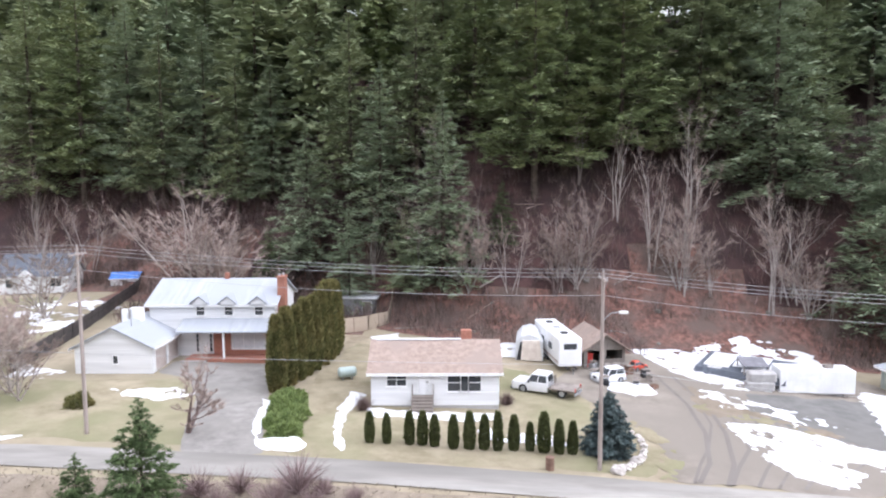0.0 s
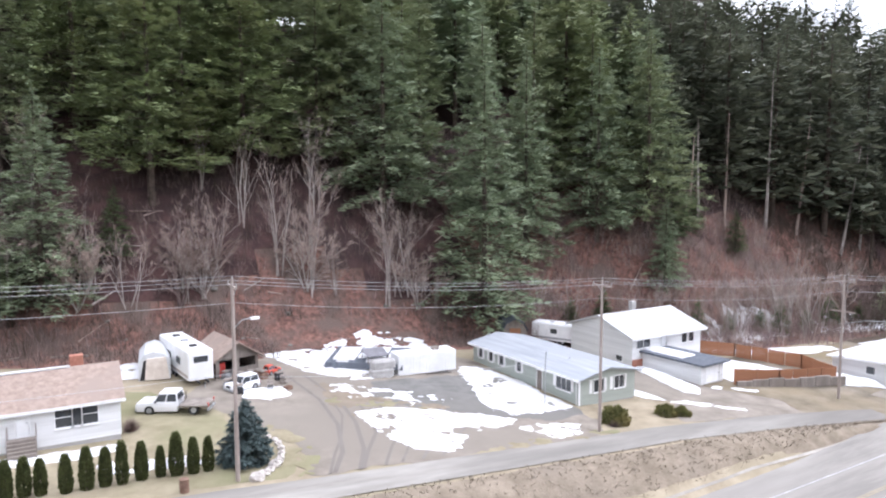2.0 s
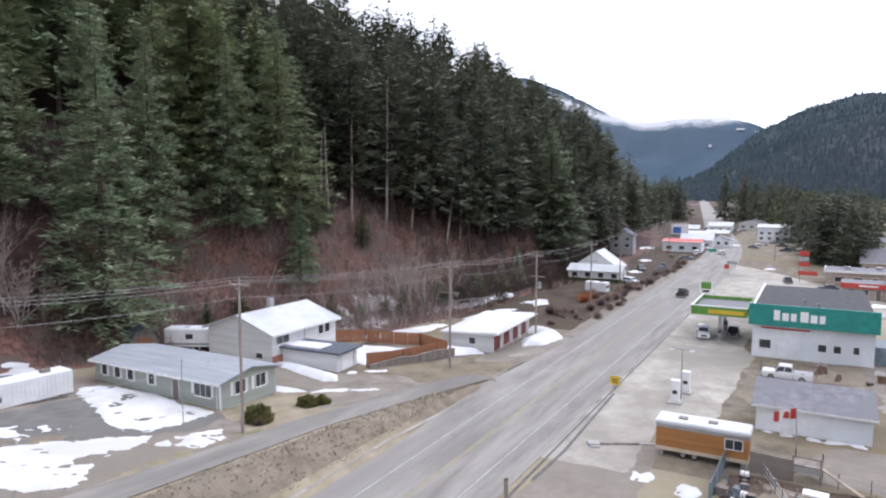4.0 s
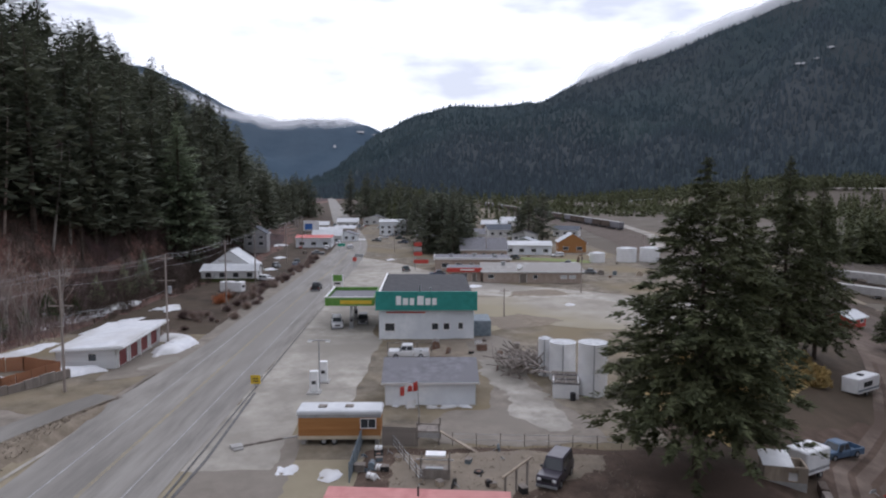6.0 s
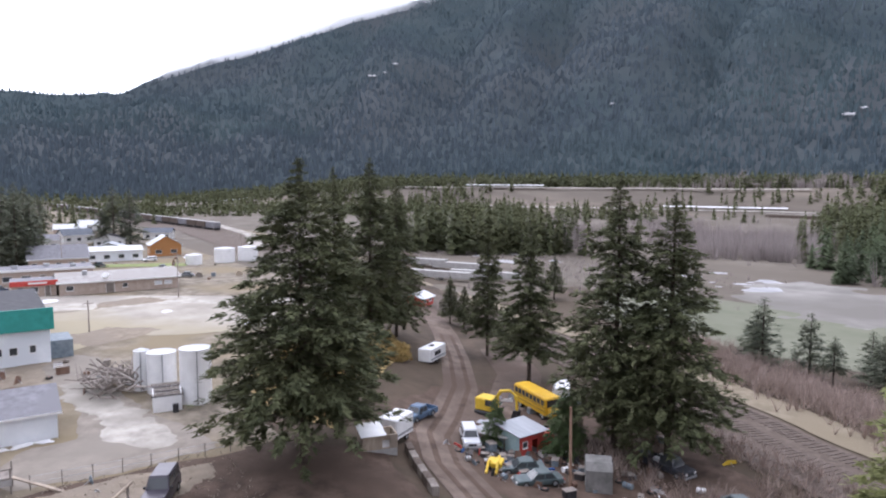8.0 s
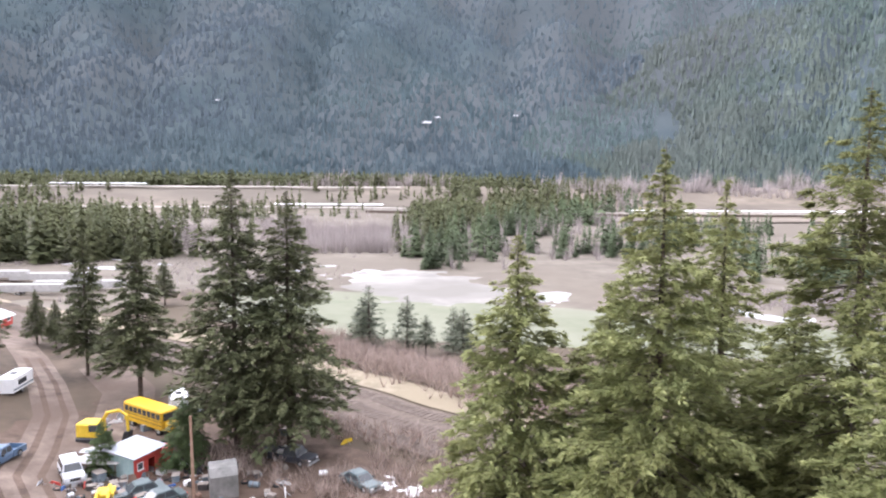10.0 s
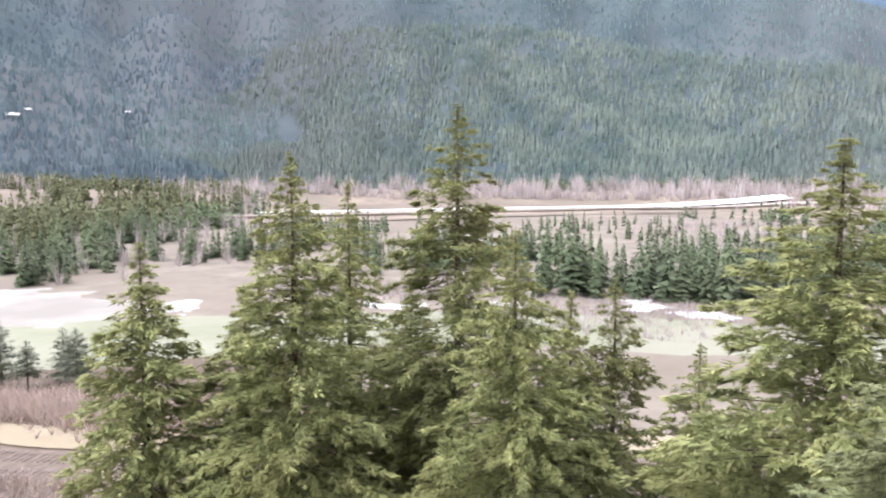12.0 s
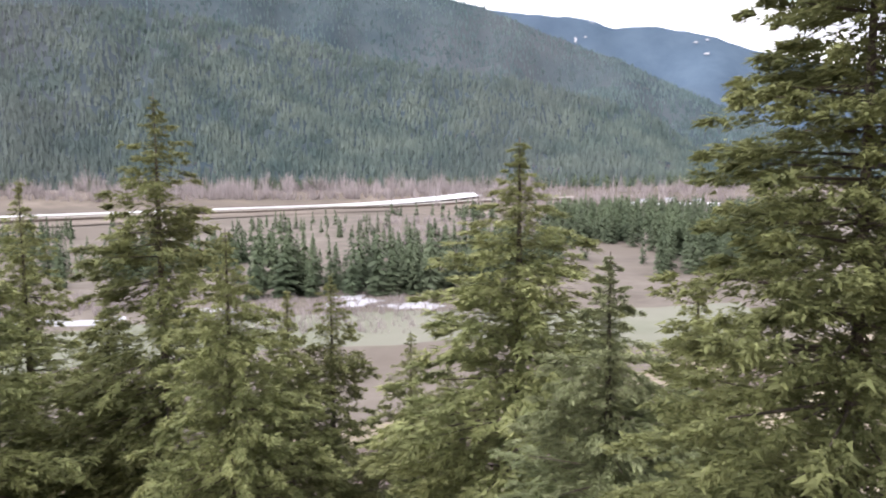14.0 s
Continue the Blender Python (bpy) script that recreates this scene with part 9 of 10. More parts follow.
board_fence("panel_fence", [(55.2, 6.5), (64.6, 6.2)], 1.7, M_SLATE, "blue-grey panel fence across the yard")
board_fence("brown_fence", [(63.2, 4.2), (63.0, 0.9)], 1.9, M_GREYWOOD, "weathered brown board fence beside the cabin trailer")
wf = empty("wire_fence", 63.0, 3.2, 0, None, "sagging wire fence on thin posts", "fence")
for k in range(6):
    t = k / 5
    part("post", Geo().rod((-8.6 * t, -2.9 * t, -0.2), (-8.6 * t, -2.9 * t, 1.3), 0.05), M_GREYWOOD, wf)
for z in (0.35, 0.75, 1.15):
    part("wire", Geo().rod((0, 0, z), (-8.6, -2.9, z), 0.03, n=4), M_GREYM, wf)
fp = empty("flag_pole", 67.2, 0.7, 0, None, "leaning grey pole with a red and white flag", "flag")
part("pole", Geo().rod((0, 0, 0), (0.3, 0.2, 5.2), 0.06, 0.03), M_GREYM, fp)


def cloth(name, mat_, u0, u1, z0, z1, parent):
    g = Geo()
    n = 8
    for s in (0.0, 0.02):
        for i in range(n + 1):
            u = u0 + (u1 - u0) * i / n
            for z in (z0, z1):
                g.v.append((0.28 + 0.14 * math.sin(u * 4.2) + s, 0.2 + u, z - 0.35 * u - 0.05 * math.sin(u * 5)))
    m = (n + 1) * 2
    for i in range(n):
        a = 2 * i
        g.f += [(a, a + 1, a + 3, a + 2), (m + a, m + a + 2, m + a + 3, m + a + 1)]
    return part(name, g, mat_, parent)


cloth("red_band", M_REDP, 0.0, 0.45, 4.15, 5.1, fp)
cloth("white_field", M_TRIM, 0.45, 1.35, 4.15, 5.1, fp)
cloth("red_band", M_REDP, 1.35, 1.8, 4.15, 5.1, fp)
part("red_leaf", Geo().prismx([(0.75, 4.1), (1.25, 4.05), (1.2, 4.55), (0.95, 4.75), (0.72, 4.5)], 0.1, 0.12), M_REDP, fp)
cloth("lower_flag", M_TRIM, 0.2, 1.1, 2.6, 3.3, fp)
pf = empty("timber_platform", 63.4, 1.0, -95, None, "rough timber platform with a plank ramp", "platform")
part("deck", Geo().box(0, 2.3, 0, 1.8, 1.25, 1.4), M_GREYWOOD, pf)
part("white_board", Geo().box(0, 2.3, -0.06, -0.01, 0.75, 1.25), M_CONCRETE, pf)
for u, v in ((0.1, 0.1), (2.2, 0.1), (0.1, 1.7), (2.2, 1.7)):
    part("leg", Geo().box(u - 0.07, u + 0.07, v - 0.07, v + 0.07, 0, 2.2), M_GREYWOOD, pf)
part("ramp", Geo().add([(2.3, 0.2, 1.3), (5.8, -1.6, 0.05), (6.0, -1.3, 0.05), (2.3, 0.7, 1.3), (2.3, 0.2, 1.2), (5.8, -1.6, -0.05), (6.0, -1.3, -0.05), (2.3, 0.7, 1.2)], [(0, 1, 2, 3), (7, 6, 5, 4), (0, 4, 5, 1), (1, 5, 6, 2), (2, 6, 7, 3), (3, 7, 4, 0)]), M_TANFENCE, pf)
part("rail", Geo().box(0, 2.3, -0.02, 0.06, 2.05, 2.15), M_GREYWOOD, pf)
bo = empty("ticket_booth", 55.6, 0.6, -95, None, "small grey booth with a white top and open front", "booth")
part("counter", Geo().box(0, 2.6, 0, 1.1, 0, 0.95), M_GREYWOOD, bo)
part("top", Geo().box(0.5, 2.2, 0.1, 1.1, 2.0, 2.15), M_WHITEP, bo)
for u, v in ((0.1, 0.05), (2.5, 0.05), (0.1, 1.05), (2.5, 1.05)):
    part("post", Geo().box(u - 0.06, u + 0.06, v - 0.06, v + 0.06, 0.9, 2.0), M_GREYWOOD, bo)
part("crossbar", Geo().box(-0.3, 2.9, 0.0, 0.1, 1.75, 1.85), M_CONCRETE, bo)
part("plate", Geo().box(0.5, 2.0, -0.02, 0.4, 0.95, 1.05), M_GREYM, bo)
vehicle("vintage_van", 55.4, -11.0, 152, car_paint("dark_plum_paint", (0.035, 0.03, 0.042), (0.07, 0.06, 0.08)), 4.9, 1.9, 2.2, "suv", "dark vintage panel van with chrome grille", "van", wheel_r=0.4)
gt = empty("gate_frame", 52.8, -6.4, -70, None, "leaning timber gate frame with plank", "gate")
for u in (0, 1.0, 2.0):
    part("post", Geo().box(u - 0.07, u + 0.07, -0.07, 0.07, -0.2, 1.5 + 0.5 * u), M_GREYWOOD, gt)
part("plank", Geo().add([(-0.3, -0.1, 1.3), (2.4, -0.1, 2.7), (2.4, 0.1, 2.7), (-0.3, 0.1, 1.3), (-0.3, -0.1, 1.45), (2.4, -0.1, 2.85), (2.4, 0.1, 2.85), (-0.3, 0.1, 1.45)], [(0, 1, 5, 4), (4, 5, 6, 7), (3, 2, 1, 0), (2, 3, 7, 6), (1, 2, 6, 5), (0, 4, 7, 3)]), M_TANFENCE, gt)
bn = empty("garden_bench", 49.9, -5.6, 60, None, "plain weathered wooden bench", "bench")
part("seat", Geo().box(0, 1.7, 0, 0.45, 0.42, 0.48), M_GREYWOOD, bn)
part("backrest", Geo().box(0, 1.7, 0.4, 0.46, 0.55, 0.95), M_GREYWOOD, bn)
for u in (0.1, 1.6):
    part("leg", Geo().box(u - 0.05, u + 0.05, 0.02, 0.44, 0, 0.42), M_GREYWOOD, bn)
pk = empty("red_roof_house", 45.3, 6.5, -95, 0, "low house with a faded red metal roof", "house")
wall(pk, (0, 0), (11.9, 0), 0, 3.4, M_SIDING)
wall(pk, (11.9, -0.15), (11.9, -11), 0, 2.8, M_SIDING)
wall(pk, (0, -11), (0, -0.15), 0, 2.8, M_SIDING)
part("roof", Geo().prismx([(0.5, 4.0), (-11.5, 3.0), (-11.5, 2.85), (0.5, 3.85)], -0.4, 12.3), M_PINKROOF, pk, "faded red ribbed metal roof")
part("vent_pipe", Geo().rod((6.0, -0.4, 3.8), (6.0, -0.4, 4.6), 0.07), M_BLACKP, pk)
pp = empty("sign_post", 41.3, 17.9, 0, None, "round timber post with a green stained top", "post")
part("post", Geo().rod((0, 0, 0), (0, 0, 5.0), 0.16, 0.15, 10), M_POLE, pp)
part("cap", Geo().rod((0, 0, 5.0), (0, 0, 5.06), 0.17, 0.1, 10), M_THUJA, pp)
cu = empty("kerb_logs", 63.2, 17.5, -62, None, "dark squared timbers and concrete kerb by the forecourt", "kerb")
part("timber", Geo().box(0, 3.8, -0.12, 0.14, 0, 0.22, 0.03), M_GREYWOOD, cu)
part("kerb_run", Geo().box(3.9, 9.0, -0.1, 0.1, 0, 0.16, 0.03), M_CONCRETE, cu)
part("kerb_block", Geo().box(-1.2, -0.1, -0.5, 0.5, 0, 0.3, 0.05).box(-1.1, -0.2, -0.9, -0.6, 0, 0.2), M_CONCRETE, cu)
rgj = random.Random(31)


def junk(n, x0, x1, y0, y1, group, mats, size=0.7):
    for i in range(n):
        x, y = rgj.uniform(x0, x1), rgj.uniform(y0, y1)
        k = rgj.choice(("scrap_crate", "cable_reel", "oil_drum", "metal_scrap", "plywood_scrap"))
        m = rgj.choice(mats)
        o = empty(k, x, y, rgj.uniform(0, 180), None, {"scrap_crate": "battered crate lying in the scrap", "cable_reel": "black cable reel lying in the scrap", "oil_drum": "dented steel drum lying in the scrap", "metal_scrap": "bent sheet of scrap metal on the ground", "plywood_scrap": "broken pale plywood leaning in the scrap"}[k], {"scrap_crate": "crate", "cable_reel": "cable reel", "oil_drum": "drum", "metal_scrap": "scrap metal", "plywood_scrap": "scrap wood"}[k], group)
        s = size * rgj.uniform(0.7, 1.4)
        if k == "scrap_crate":
            part("crate_body", Geo().box(-0.6 * s, 0.6 * s, -0.4 * s, 0.4 * s, 0, 0.8 * s, 0.04), m, o)
            part("crate_rim", Geo().box(-0.64 * s, 0.64 * s, -0.44 * s, 0.44 * s, 0.8 * s, 0.86 * s), M_GREYWOOD, o)
        elif k == "cable_reel":
            part("flange", Geo().rod((0, 0, 0), (0, 0, 0.25), 0.42, 0.42, 14), M_RUBBER, o)
            part("hub", Geo().rod((0, 0, 0.25), (0, 0, 0.27), 0.22, 0.2, 12), M_RUST, o)
        elif k == "oil_drum":
            part("drum", Geo().rod((0, -0.4 * s, 0.3), (0, 0.5 * s, 0.3), 0.3, 0.3, 12), m, o)
            part("hoop", Geo().rod((0, 0, 0.3), (0, 0.04, 0.3), 0.32, 0.32, 12), M_RUST, o)
        else:
            z1 = 0.5 * s if k == "metal_scrap" else 1.2 * s
            part("sheet", Geo().prism([(-0.8 * s, 0), (0.8 * s, 0), (0.9 * s, z1 * 0.3), (0.3 * s, z1), (-0.7 * s, z1 * 0.7)], 0, 0.06), m, o)
            part("brace", Geo().rod((0, 0.05, z1 * 0.5), (0, 0.6, 0), 0.03), M_GREYM, o)


junk(26, 47, 62, -8.5, 4, "yard scrap", (M_GREYWOOD, M_CONCRETE, M_BLACKP, M_TANFENCE, M_SLATE), 0.5)
junk(14, 55.5, 63, 3.5, 6, "yard scrap", (M_GREYWOOD, M_TRIM, M_SLATE), 0.6)
post_n = empty("low_fence", 63.2, -2.5, 0, None, "thin wire boundary fence along the gravel drive", "fence")
for k in range(8):
    part("post", Geo().rod((-0.15 * k, -2.3 * k, -0.2), (-0.15 * k, -2.3 * k, 1.3), 0.045), M_GREYWOOD, post_n)
for z in (0.6, 1.15):
    part("wire", Geo().rod((0, 0, z), (-1.05, -16.1, z), 0.02, n=4), M_GREYM, post_n)

# ---- the shops and houses of the town ----
ml = empty("shop_row", 172.6, -14.5, -92, 0, "long low tan shop row with a pale metal roof", "shop")
shell(ml, 25.4, 13, 2.9, M_TANWALL, [("window", 1.4, 2.8, 1.1, 2.1), ("greydoor", 9.5, 11.2, 0.05, 2.3), ("window", 13.0, 14.0, 1.1, 2.0), ("blind", 20.0, 21.6, 1.2, 2.0), ("blind", 22.2, 23.8, 1.2, 2.0)], [], [], [], "x", 1.7)
gable_roof(ml, 0, 25.4, 0, 13, 2.9, 4.4, mat("beige_roofing", (0.3, 0.285, 0.268), (0.42, 0.4, 0.38), 0.8, 0.85, 0.01, (0.34, 0.32, 0.3), 5), "x", 0.6, 0.15)
part("roof_unit", Geo().box(5, 6, 4, 5, 4.0, 5.0, 0.05), M_GREYM, ml)
part("dish", Geo().rod((9.4, -0.4, 4.0), (9.2, -0.8, 4.3), 0.8, 0.7, 14), M_WHITEP, ml)
rs = empty("red_front_shop", 174.5, -5.5, -92, 0, "small shop with a red fascia board", "shop")
shell(rs, 8.6, 10, 3.0, M_TANWALL, [("window", 1.2, 2.2, 1.1, 2.2), ("window", 3.4, 5.0, 1.1, 2.2), ("greydoor", 6.4, 7.4, 0.05, 2.3)])
part("flat_roof", Geo().box(-0.3, 8.9, -0.6, 10.3, 3.0, 3.25), M_GREYROOF, rs)
part("fascia", Geo().box(-0.3, 8.9, -0.75, -0.6, 2.6, 3.7), M_REDP, rs)
part("sign_bar", Geo().box(3.2, 6.8, -0.8, -0.755, 3.0, 3.35), M_TRIM, rs)


def plain_house(name, x, y, rot, w, d, h, rise, wm, rm, label, axis="x", z=None, wins=3, category="house"):
    o = empty(name, x, y, rot, z, label, category)
    step = w / wins
    holes = [("window", step * k + step * 0.3, step * k + step * 0.7, 1.0, min(h - 0.3, 2.2)) for k in range(wins)]
    if h > 4.5:
        holes += [("window", step * k + step * 0.3, step * k + step * 0.7, 3.4, 4.4) for k in range(wins)]
    side = [("window", d * 0.3, d * 0.3 + 1.2, 1.0, 2.2)]
    shell(o, w, d, h, wm, holes, side, [], side, axis, rise)
    gable_roof(o, 0, w, 0, d, h, h + rise, rm, axis, 0.4)
    return o


plain_house("grey_roof_hall", 226, -11.5, -92, 15.5, 15, 3.4, 3.4, M_TANWALL, M_GREYROOF, "hall with a broad grey gable roof", wins=5, category="hall")
bf = empty("flat_roof_shop", 197, -2.5, -92, 0, "long brown shop with a flat roof edged in white", "shop")
shell(bf, 22, 12, 3.4, M_TANWALL, [("window", 2, 4, 1.0, 2.2), ("window", 6, 8, 1.0, 2.2), ("greydoor", 10, 11.2, 0.05, 2.3), ("window", 14, 16, 1.0, 2.2)])
part("flat_roof", Geo().box(-0.3, 22.3, -0.3, 12.3, 3.4, 3.6), M_GREYROOF, bf)
part("roof_edge", Geo().box(-0.4, 22.4, -0.45, -0.3, 3.3, 3.85).box(-0.45, -0.3, -0.3, 12.3, 3.3, 3.85), M_TRIM, bf, "white roof edging")
for u, v in ((4, 5), (11, 7), (17, 4)):
    part("roof_unit", Geo().box(u, u + 1.4, v, v + 1.2, 3.6, 4.4, 0.05), M_GREYM, bf)
plain_house("white_hall", 243, -28, -96, 17, 14, 3.4, 1.0, M_WHITEWALL, M_SNOWROOF, "low hall with a snow-white roof", wins=4, category="hall")
plain_house("orange_house", 251, -49.5, -94, 10, 9, 4.0, 3.0, M_ORANGEWOOD, M_SNOWROOF, "orange timber house with a snowy gable roof", "y", wins=2)
plain_house("white_store", 338, 23.5, -92, 13, 14, 6.5, 1.0, M_WHITEWALL, M_SNOWROOF, "two-storey white store with a flat pale roof", wins=4, category="shop")
plain_house("white_store", 358, 5, -92, 9, 10, 5.0, 1.2, M_WHITEWALL, M_SNOWROOF, "white store with a snowy roof", wins=3, category="shop")
plain_house("brown_shop", 276, 4, -92, 12, 10, 3.4, 1.0, M_TANWALL, M_GREYROOF, "small brown shop on the main street", wins=3, category="shop")
plain_house("town_house", 300, -14, -92, 12, 10, 3.4, 2.0, M_SIDING, M_GREYROOF, "small white house with a grey roof", wins=3)
plain_house("town_house", 326, -30, -80, 12, 10, 3.4, 2.4, M_SIDING, M_DARKROOF, "small white house with a grey roof", wins=3)
plain_house("town_house", 286, 48, -86, 12, 9, 3.6, 2.0, M_SIDING, M_SNOWROOF, "small white house with a snowy roof", wins=3)
plain_house("town_house", 320, 54, -84, 14, 9, 3.6, 1.2, M_SIDING, M_SNOWROOF, "small white house with a snowy roof", wins=3)
plain_house("town_house", 360, 64, -84, 12, 9, 3.6, 1.6, M_TANWALL, M_SNOWROOF, "small tan house with a snowy roof", wins=3)
plain_house("red_roof_shop", 270, 52, -88, 14, 10, 3.8, 0.8, M_WHITEWALL, M_REDP, "white roadside shop with a red roof", wins=3, category="shop")
plain_house("grey_house", 246, 66, -84, 8, 9, 5.2, 2.4, mat("grey_siding", (0.34, 0.34, 0.35), (0.44, 0.44, 0.45), 1, 0.7), M_DARKROOF, "tall grey house beside the forest", "y", 2.0, wins=2)
vc = plain_house("gabled_villa", 190, 45.5, 176, 0.1 + 12, 9, 3.0, 4.2, M_SIDING, M_SNOWROOF, "rambling white villa with steep snowy gables", "y", 0.1, wins=3)
vc.matrix_world = pose(181, 58.5, 0.1, 0, 0, -88)
v2 = plain_house("villa_wing", 174.5, 58, -88, 14, 7, 2.7, 1.3, M_SIDING, M_SNOWROOF, "low white villa wing with a snowy roof", "x", 0.1, wins=4)
part("porch_base", Geo().box(-0.3, 14.3, -0.6, -0.05, -0.3, 0.7), M_THUJA, v2, "dark green painted porch base")
trailer("camping_trailer", 155.6, 44.6, 80, 5.2, 2.3, 2.75, M_WHITEP, "white camping trailer beside the shrubs", [("r", -1, 0.6, 1.4, 2.0), ("b", -0.7, 0.7, 1.4, 2.0)], category="travel trailer")
for i, (x, y, h) in enumerate(((155.9, -36.1, 10.1), (127.3, -14.8, 5.5), (226, -20, 10), (222.5, -72, 9), (300, -2, 10), (252, 12, 10))):
    o = empty("street_pole", x, y, 0, None, "thin timber pole in the town", "utility pole", "town poles")
    part("pole", Geo().rod((0, 0, -0.3), (0, 0, h), 0.14, 0.09, 8), M_POLE, o)
    part("crossarm", Geo().box(-0.06, 0.06, -0.9, 0.9, h - 0.6, h - 0.48), M_POLE, o)
sg = empty("red_sign", 199.2, 3.4, 0, None, "tall stacked red and white roadside sign", "sign")
part("post", Geo().rod((0, 0, 0), (0, 0, 8.6), 0.12), M_GREYM, sg)
for z, m, hw in ((1.9, M_REDP, 4.0), (4.2, M_REDP, 2.2), (5.6, M_CONCRETE, 2.0), (7.0, M_REDP, 2.0)):
    part("panel", Geo().box(-0.12, 0.12, -hw, 0.4, z, z + 1.1), m, sg)
sg = empty("motel_sign", 303.7, 51.5, 0, None, "large white roadside sign on two posts", "sign")
part("panel", Geo().box(-0.3, 0.3, -3.5, 3.5, 4.5, 9.0), M_WHITEP, sg)
part("panel_field", Geo().box(-0.34, -0.305, -0.5, 2.8, 5.0, 7.6), M_BLUEM, sg)
for yy in (-2.8, 2.8):
    part("post", Geo().box(-0.15, 0.15, yy - 0.15, yy + 0.15, 0, 4.5), M_GREYM, sg)
for x, y, w_, h_, m, lb in ((252, 31.6, 2.6, 1.0, mat("sign_green", (0.02, 0.3, 0.2), (0.03, 0.36, 0.25), 1, 0.5), "green direction sign beside the highway"), (214, 21.4, 2.8, 0.9, M_GREYM, "grey backs of road signs on posts"), (202, 21.5, 1.2, 1.2, M_REDP, "red roadside notice on a post")):
    o = empty("road_sign", x, y, 0, None, lb, "road sign", "road signs")
    part("plate", Geo().box(-0.04, 0.04, -w_ / 2, w_ / 2, 2.2, 2.2 + h_), m, o)
    for yy in (-w_ / 3, w_ / 3):
        part("post", Geo().box(0.05, 0.12, yy - 0.05, yy + 0.05, 0, 2.2 + h_), M_GREYM, o)
for i, (x, y, h, k) in enumerate(((247, -5.7, 27, 0), (252, -1, 24, 2), (244, -12, 25, 0), (256, -10, 26, 3), (304, -46, 25, 0), (308, -53, 24, 2), (302, -41, 16, 0), (338, 10, 19, 3), (350, 14, 18, 0), (300, 4, 20, 3), (542, 99, 32, 3), (560, 92, 24, 0), (520, 90, 20, 0), (420, 16, 22, 0), (440, 26, 24, 0), (430, 6, 23, 2), (460, 32, 24, 0), (400, 0, 22, 2), (470, 10, 24, 0), (380, -14, 22, 0), (395, -26, 20, 0))):
    plant_tree(KIND_TOWN[k % 3], x, y, h / 34 * 1.6, None, i * 57, "dark fir standing in the town", "town firs", 1 / 1.6)
for i in range(30):
    x0 = 380 + i * 15.2
    y0 = -107.5 + (x0 - 380) * 0.089
    o = empty("freight_car", x0, y0, 5.1, 0.3, "dark freight car in a long train", "train car", "freight train")
    part("hopper", Geo().prism([(-6.8, 1.2), (6.8, 1.2), (7.1, 2.4), (7.1, 4.2), (-7.1, 4.2), (-7.1, 2.4)], -1.5, 1.5), M_BALLAST if i % 3 else M_GREYROOF, o)
    part("load", Geo().box(-6.9, 6.9, -1.35, 1.35, 4.2, 4.45, 0.1), M_CONCRETE, o)
    part("frame", Geo().box(-7.4, 7.4, -1.3, 1.3, 0.9, 1.2), M_BLACKP, o)
    for u in (-5.2, 5.2):
        part("bogie", Geo().box(u - 1.2, u + 1.2, -1.2, 1.2, 0.1, 0.9), M_BLACKP, o)
ribbon("rail_yard", [(250, -94), (380, -104), (560, -90), (880, -60)], 30, M_BALLAST, "brown ballast of the rail yard", "railway", 0.2, 10)
ribbon("yard_road", [(258, -90), (330, -112), (420, -122), (572, -106), (800, -90)], 6, M_PALE, "pale gravel road beside the rail yard", "road", 0.35, 10)
ribbon("town_lawn", [(232, -24), (226, -40), (219, -54)], 8, mat("green_grass", (0.16, 0.2, 0.07), (0.24, 0.27, 0.1), 0.5, 0.95, space=W), "strip of green grass behind the shops", "grass", 0.12, 4)
for i, (x, y, r, h) in enumerate(((220, -56, 2.5, 3), (221, -66, 3.2, 4.5), (222, -74, 3.2, 4.5))):
    o = empty("silver_tank", x, y, 0, None, "squat white tank behind the shops", "tank", "depot tanks")
    part("shell", Geo().rod((0, 0, 0), (0, 0, h), r, r, 24), M_WHITEP, o)
    part("lid", Geo().rod((0, 0, h), (0, 0, h + 0.4), r, r * 0.2, 24), M_GREYM, o)
# shrubs along the highway verge
BUSHT = [twig_shrub("twig_bush", 161 + i, 1.5, 1.9, 650, M_TWIG) for i in range(3)]
for i in range(84):
    x = rgj.uniform(108, 232)
    y = 35.6 + rgj.uniform(0, 10) * (1 if x < 165 else 0.4)
    o = tagged(new("verge_shrub", (BUSHB if i % 3 == 0 else BUSHT)[i % 3]), "rusty leafless shrub on the highway verge" if i % 3 == 0 else "grey-brown leafless shrub on the highway verge", "shrub", "verge shrubs")
    sc = rgj.uniform(0.35, 1.2)
    o.matrix_world = pose(x, y, height(x, y) - 0.1, 0, 0, i * 41) @ Matrix.Diagonal((sc * rgj.uniform(0.8, 1.6), sc, sc * rgj.uniform(0.6, 1.2), 1))
RUSTB = twig_shrub("rust_bush", 171, 1.9, 1.7, 1300, mat("rust_twigs", (0.34, 0.13, 0.06), (0.45, 0.2, 0.1), 1, 0.9, vary=0.3, island=True))
for x, y in ((142, 43.5), (145, 44.5), (148, 44.0)):
    o = tagged(new("rust_shrub", RUSTB), "rust-orange leafless shrub beside the lane", "shrub", "verge shrubs")
    o.matrix_world = pose(x, y, height(x, y) - 0.1, 0, 0, x * 7)

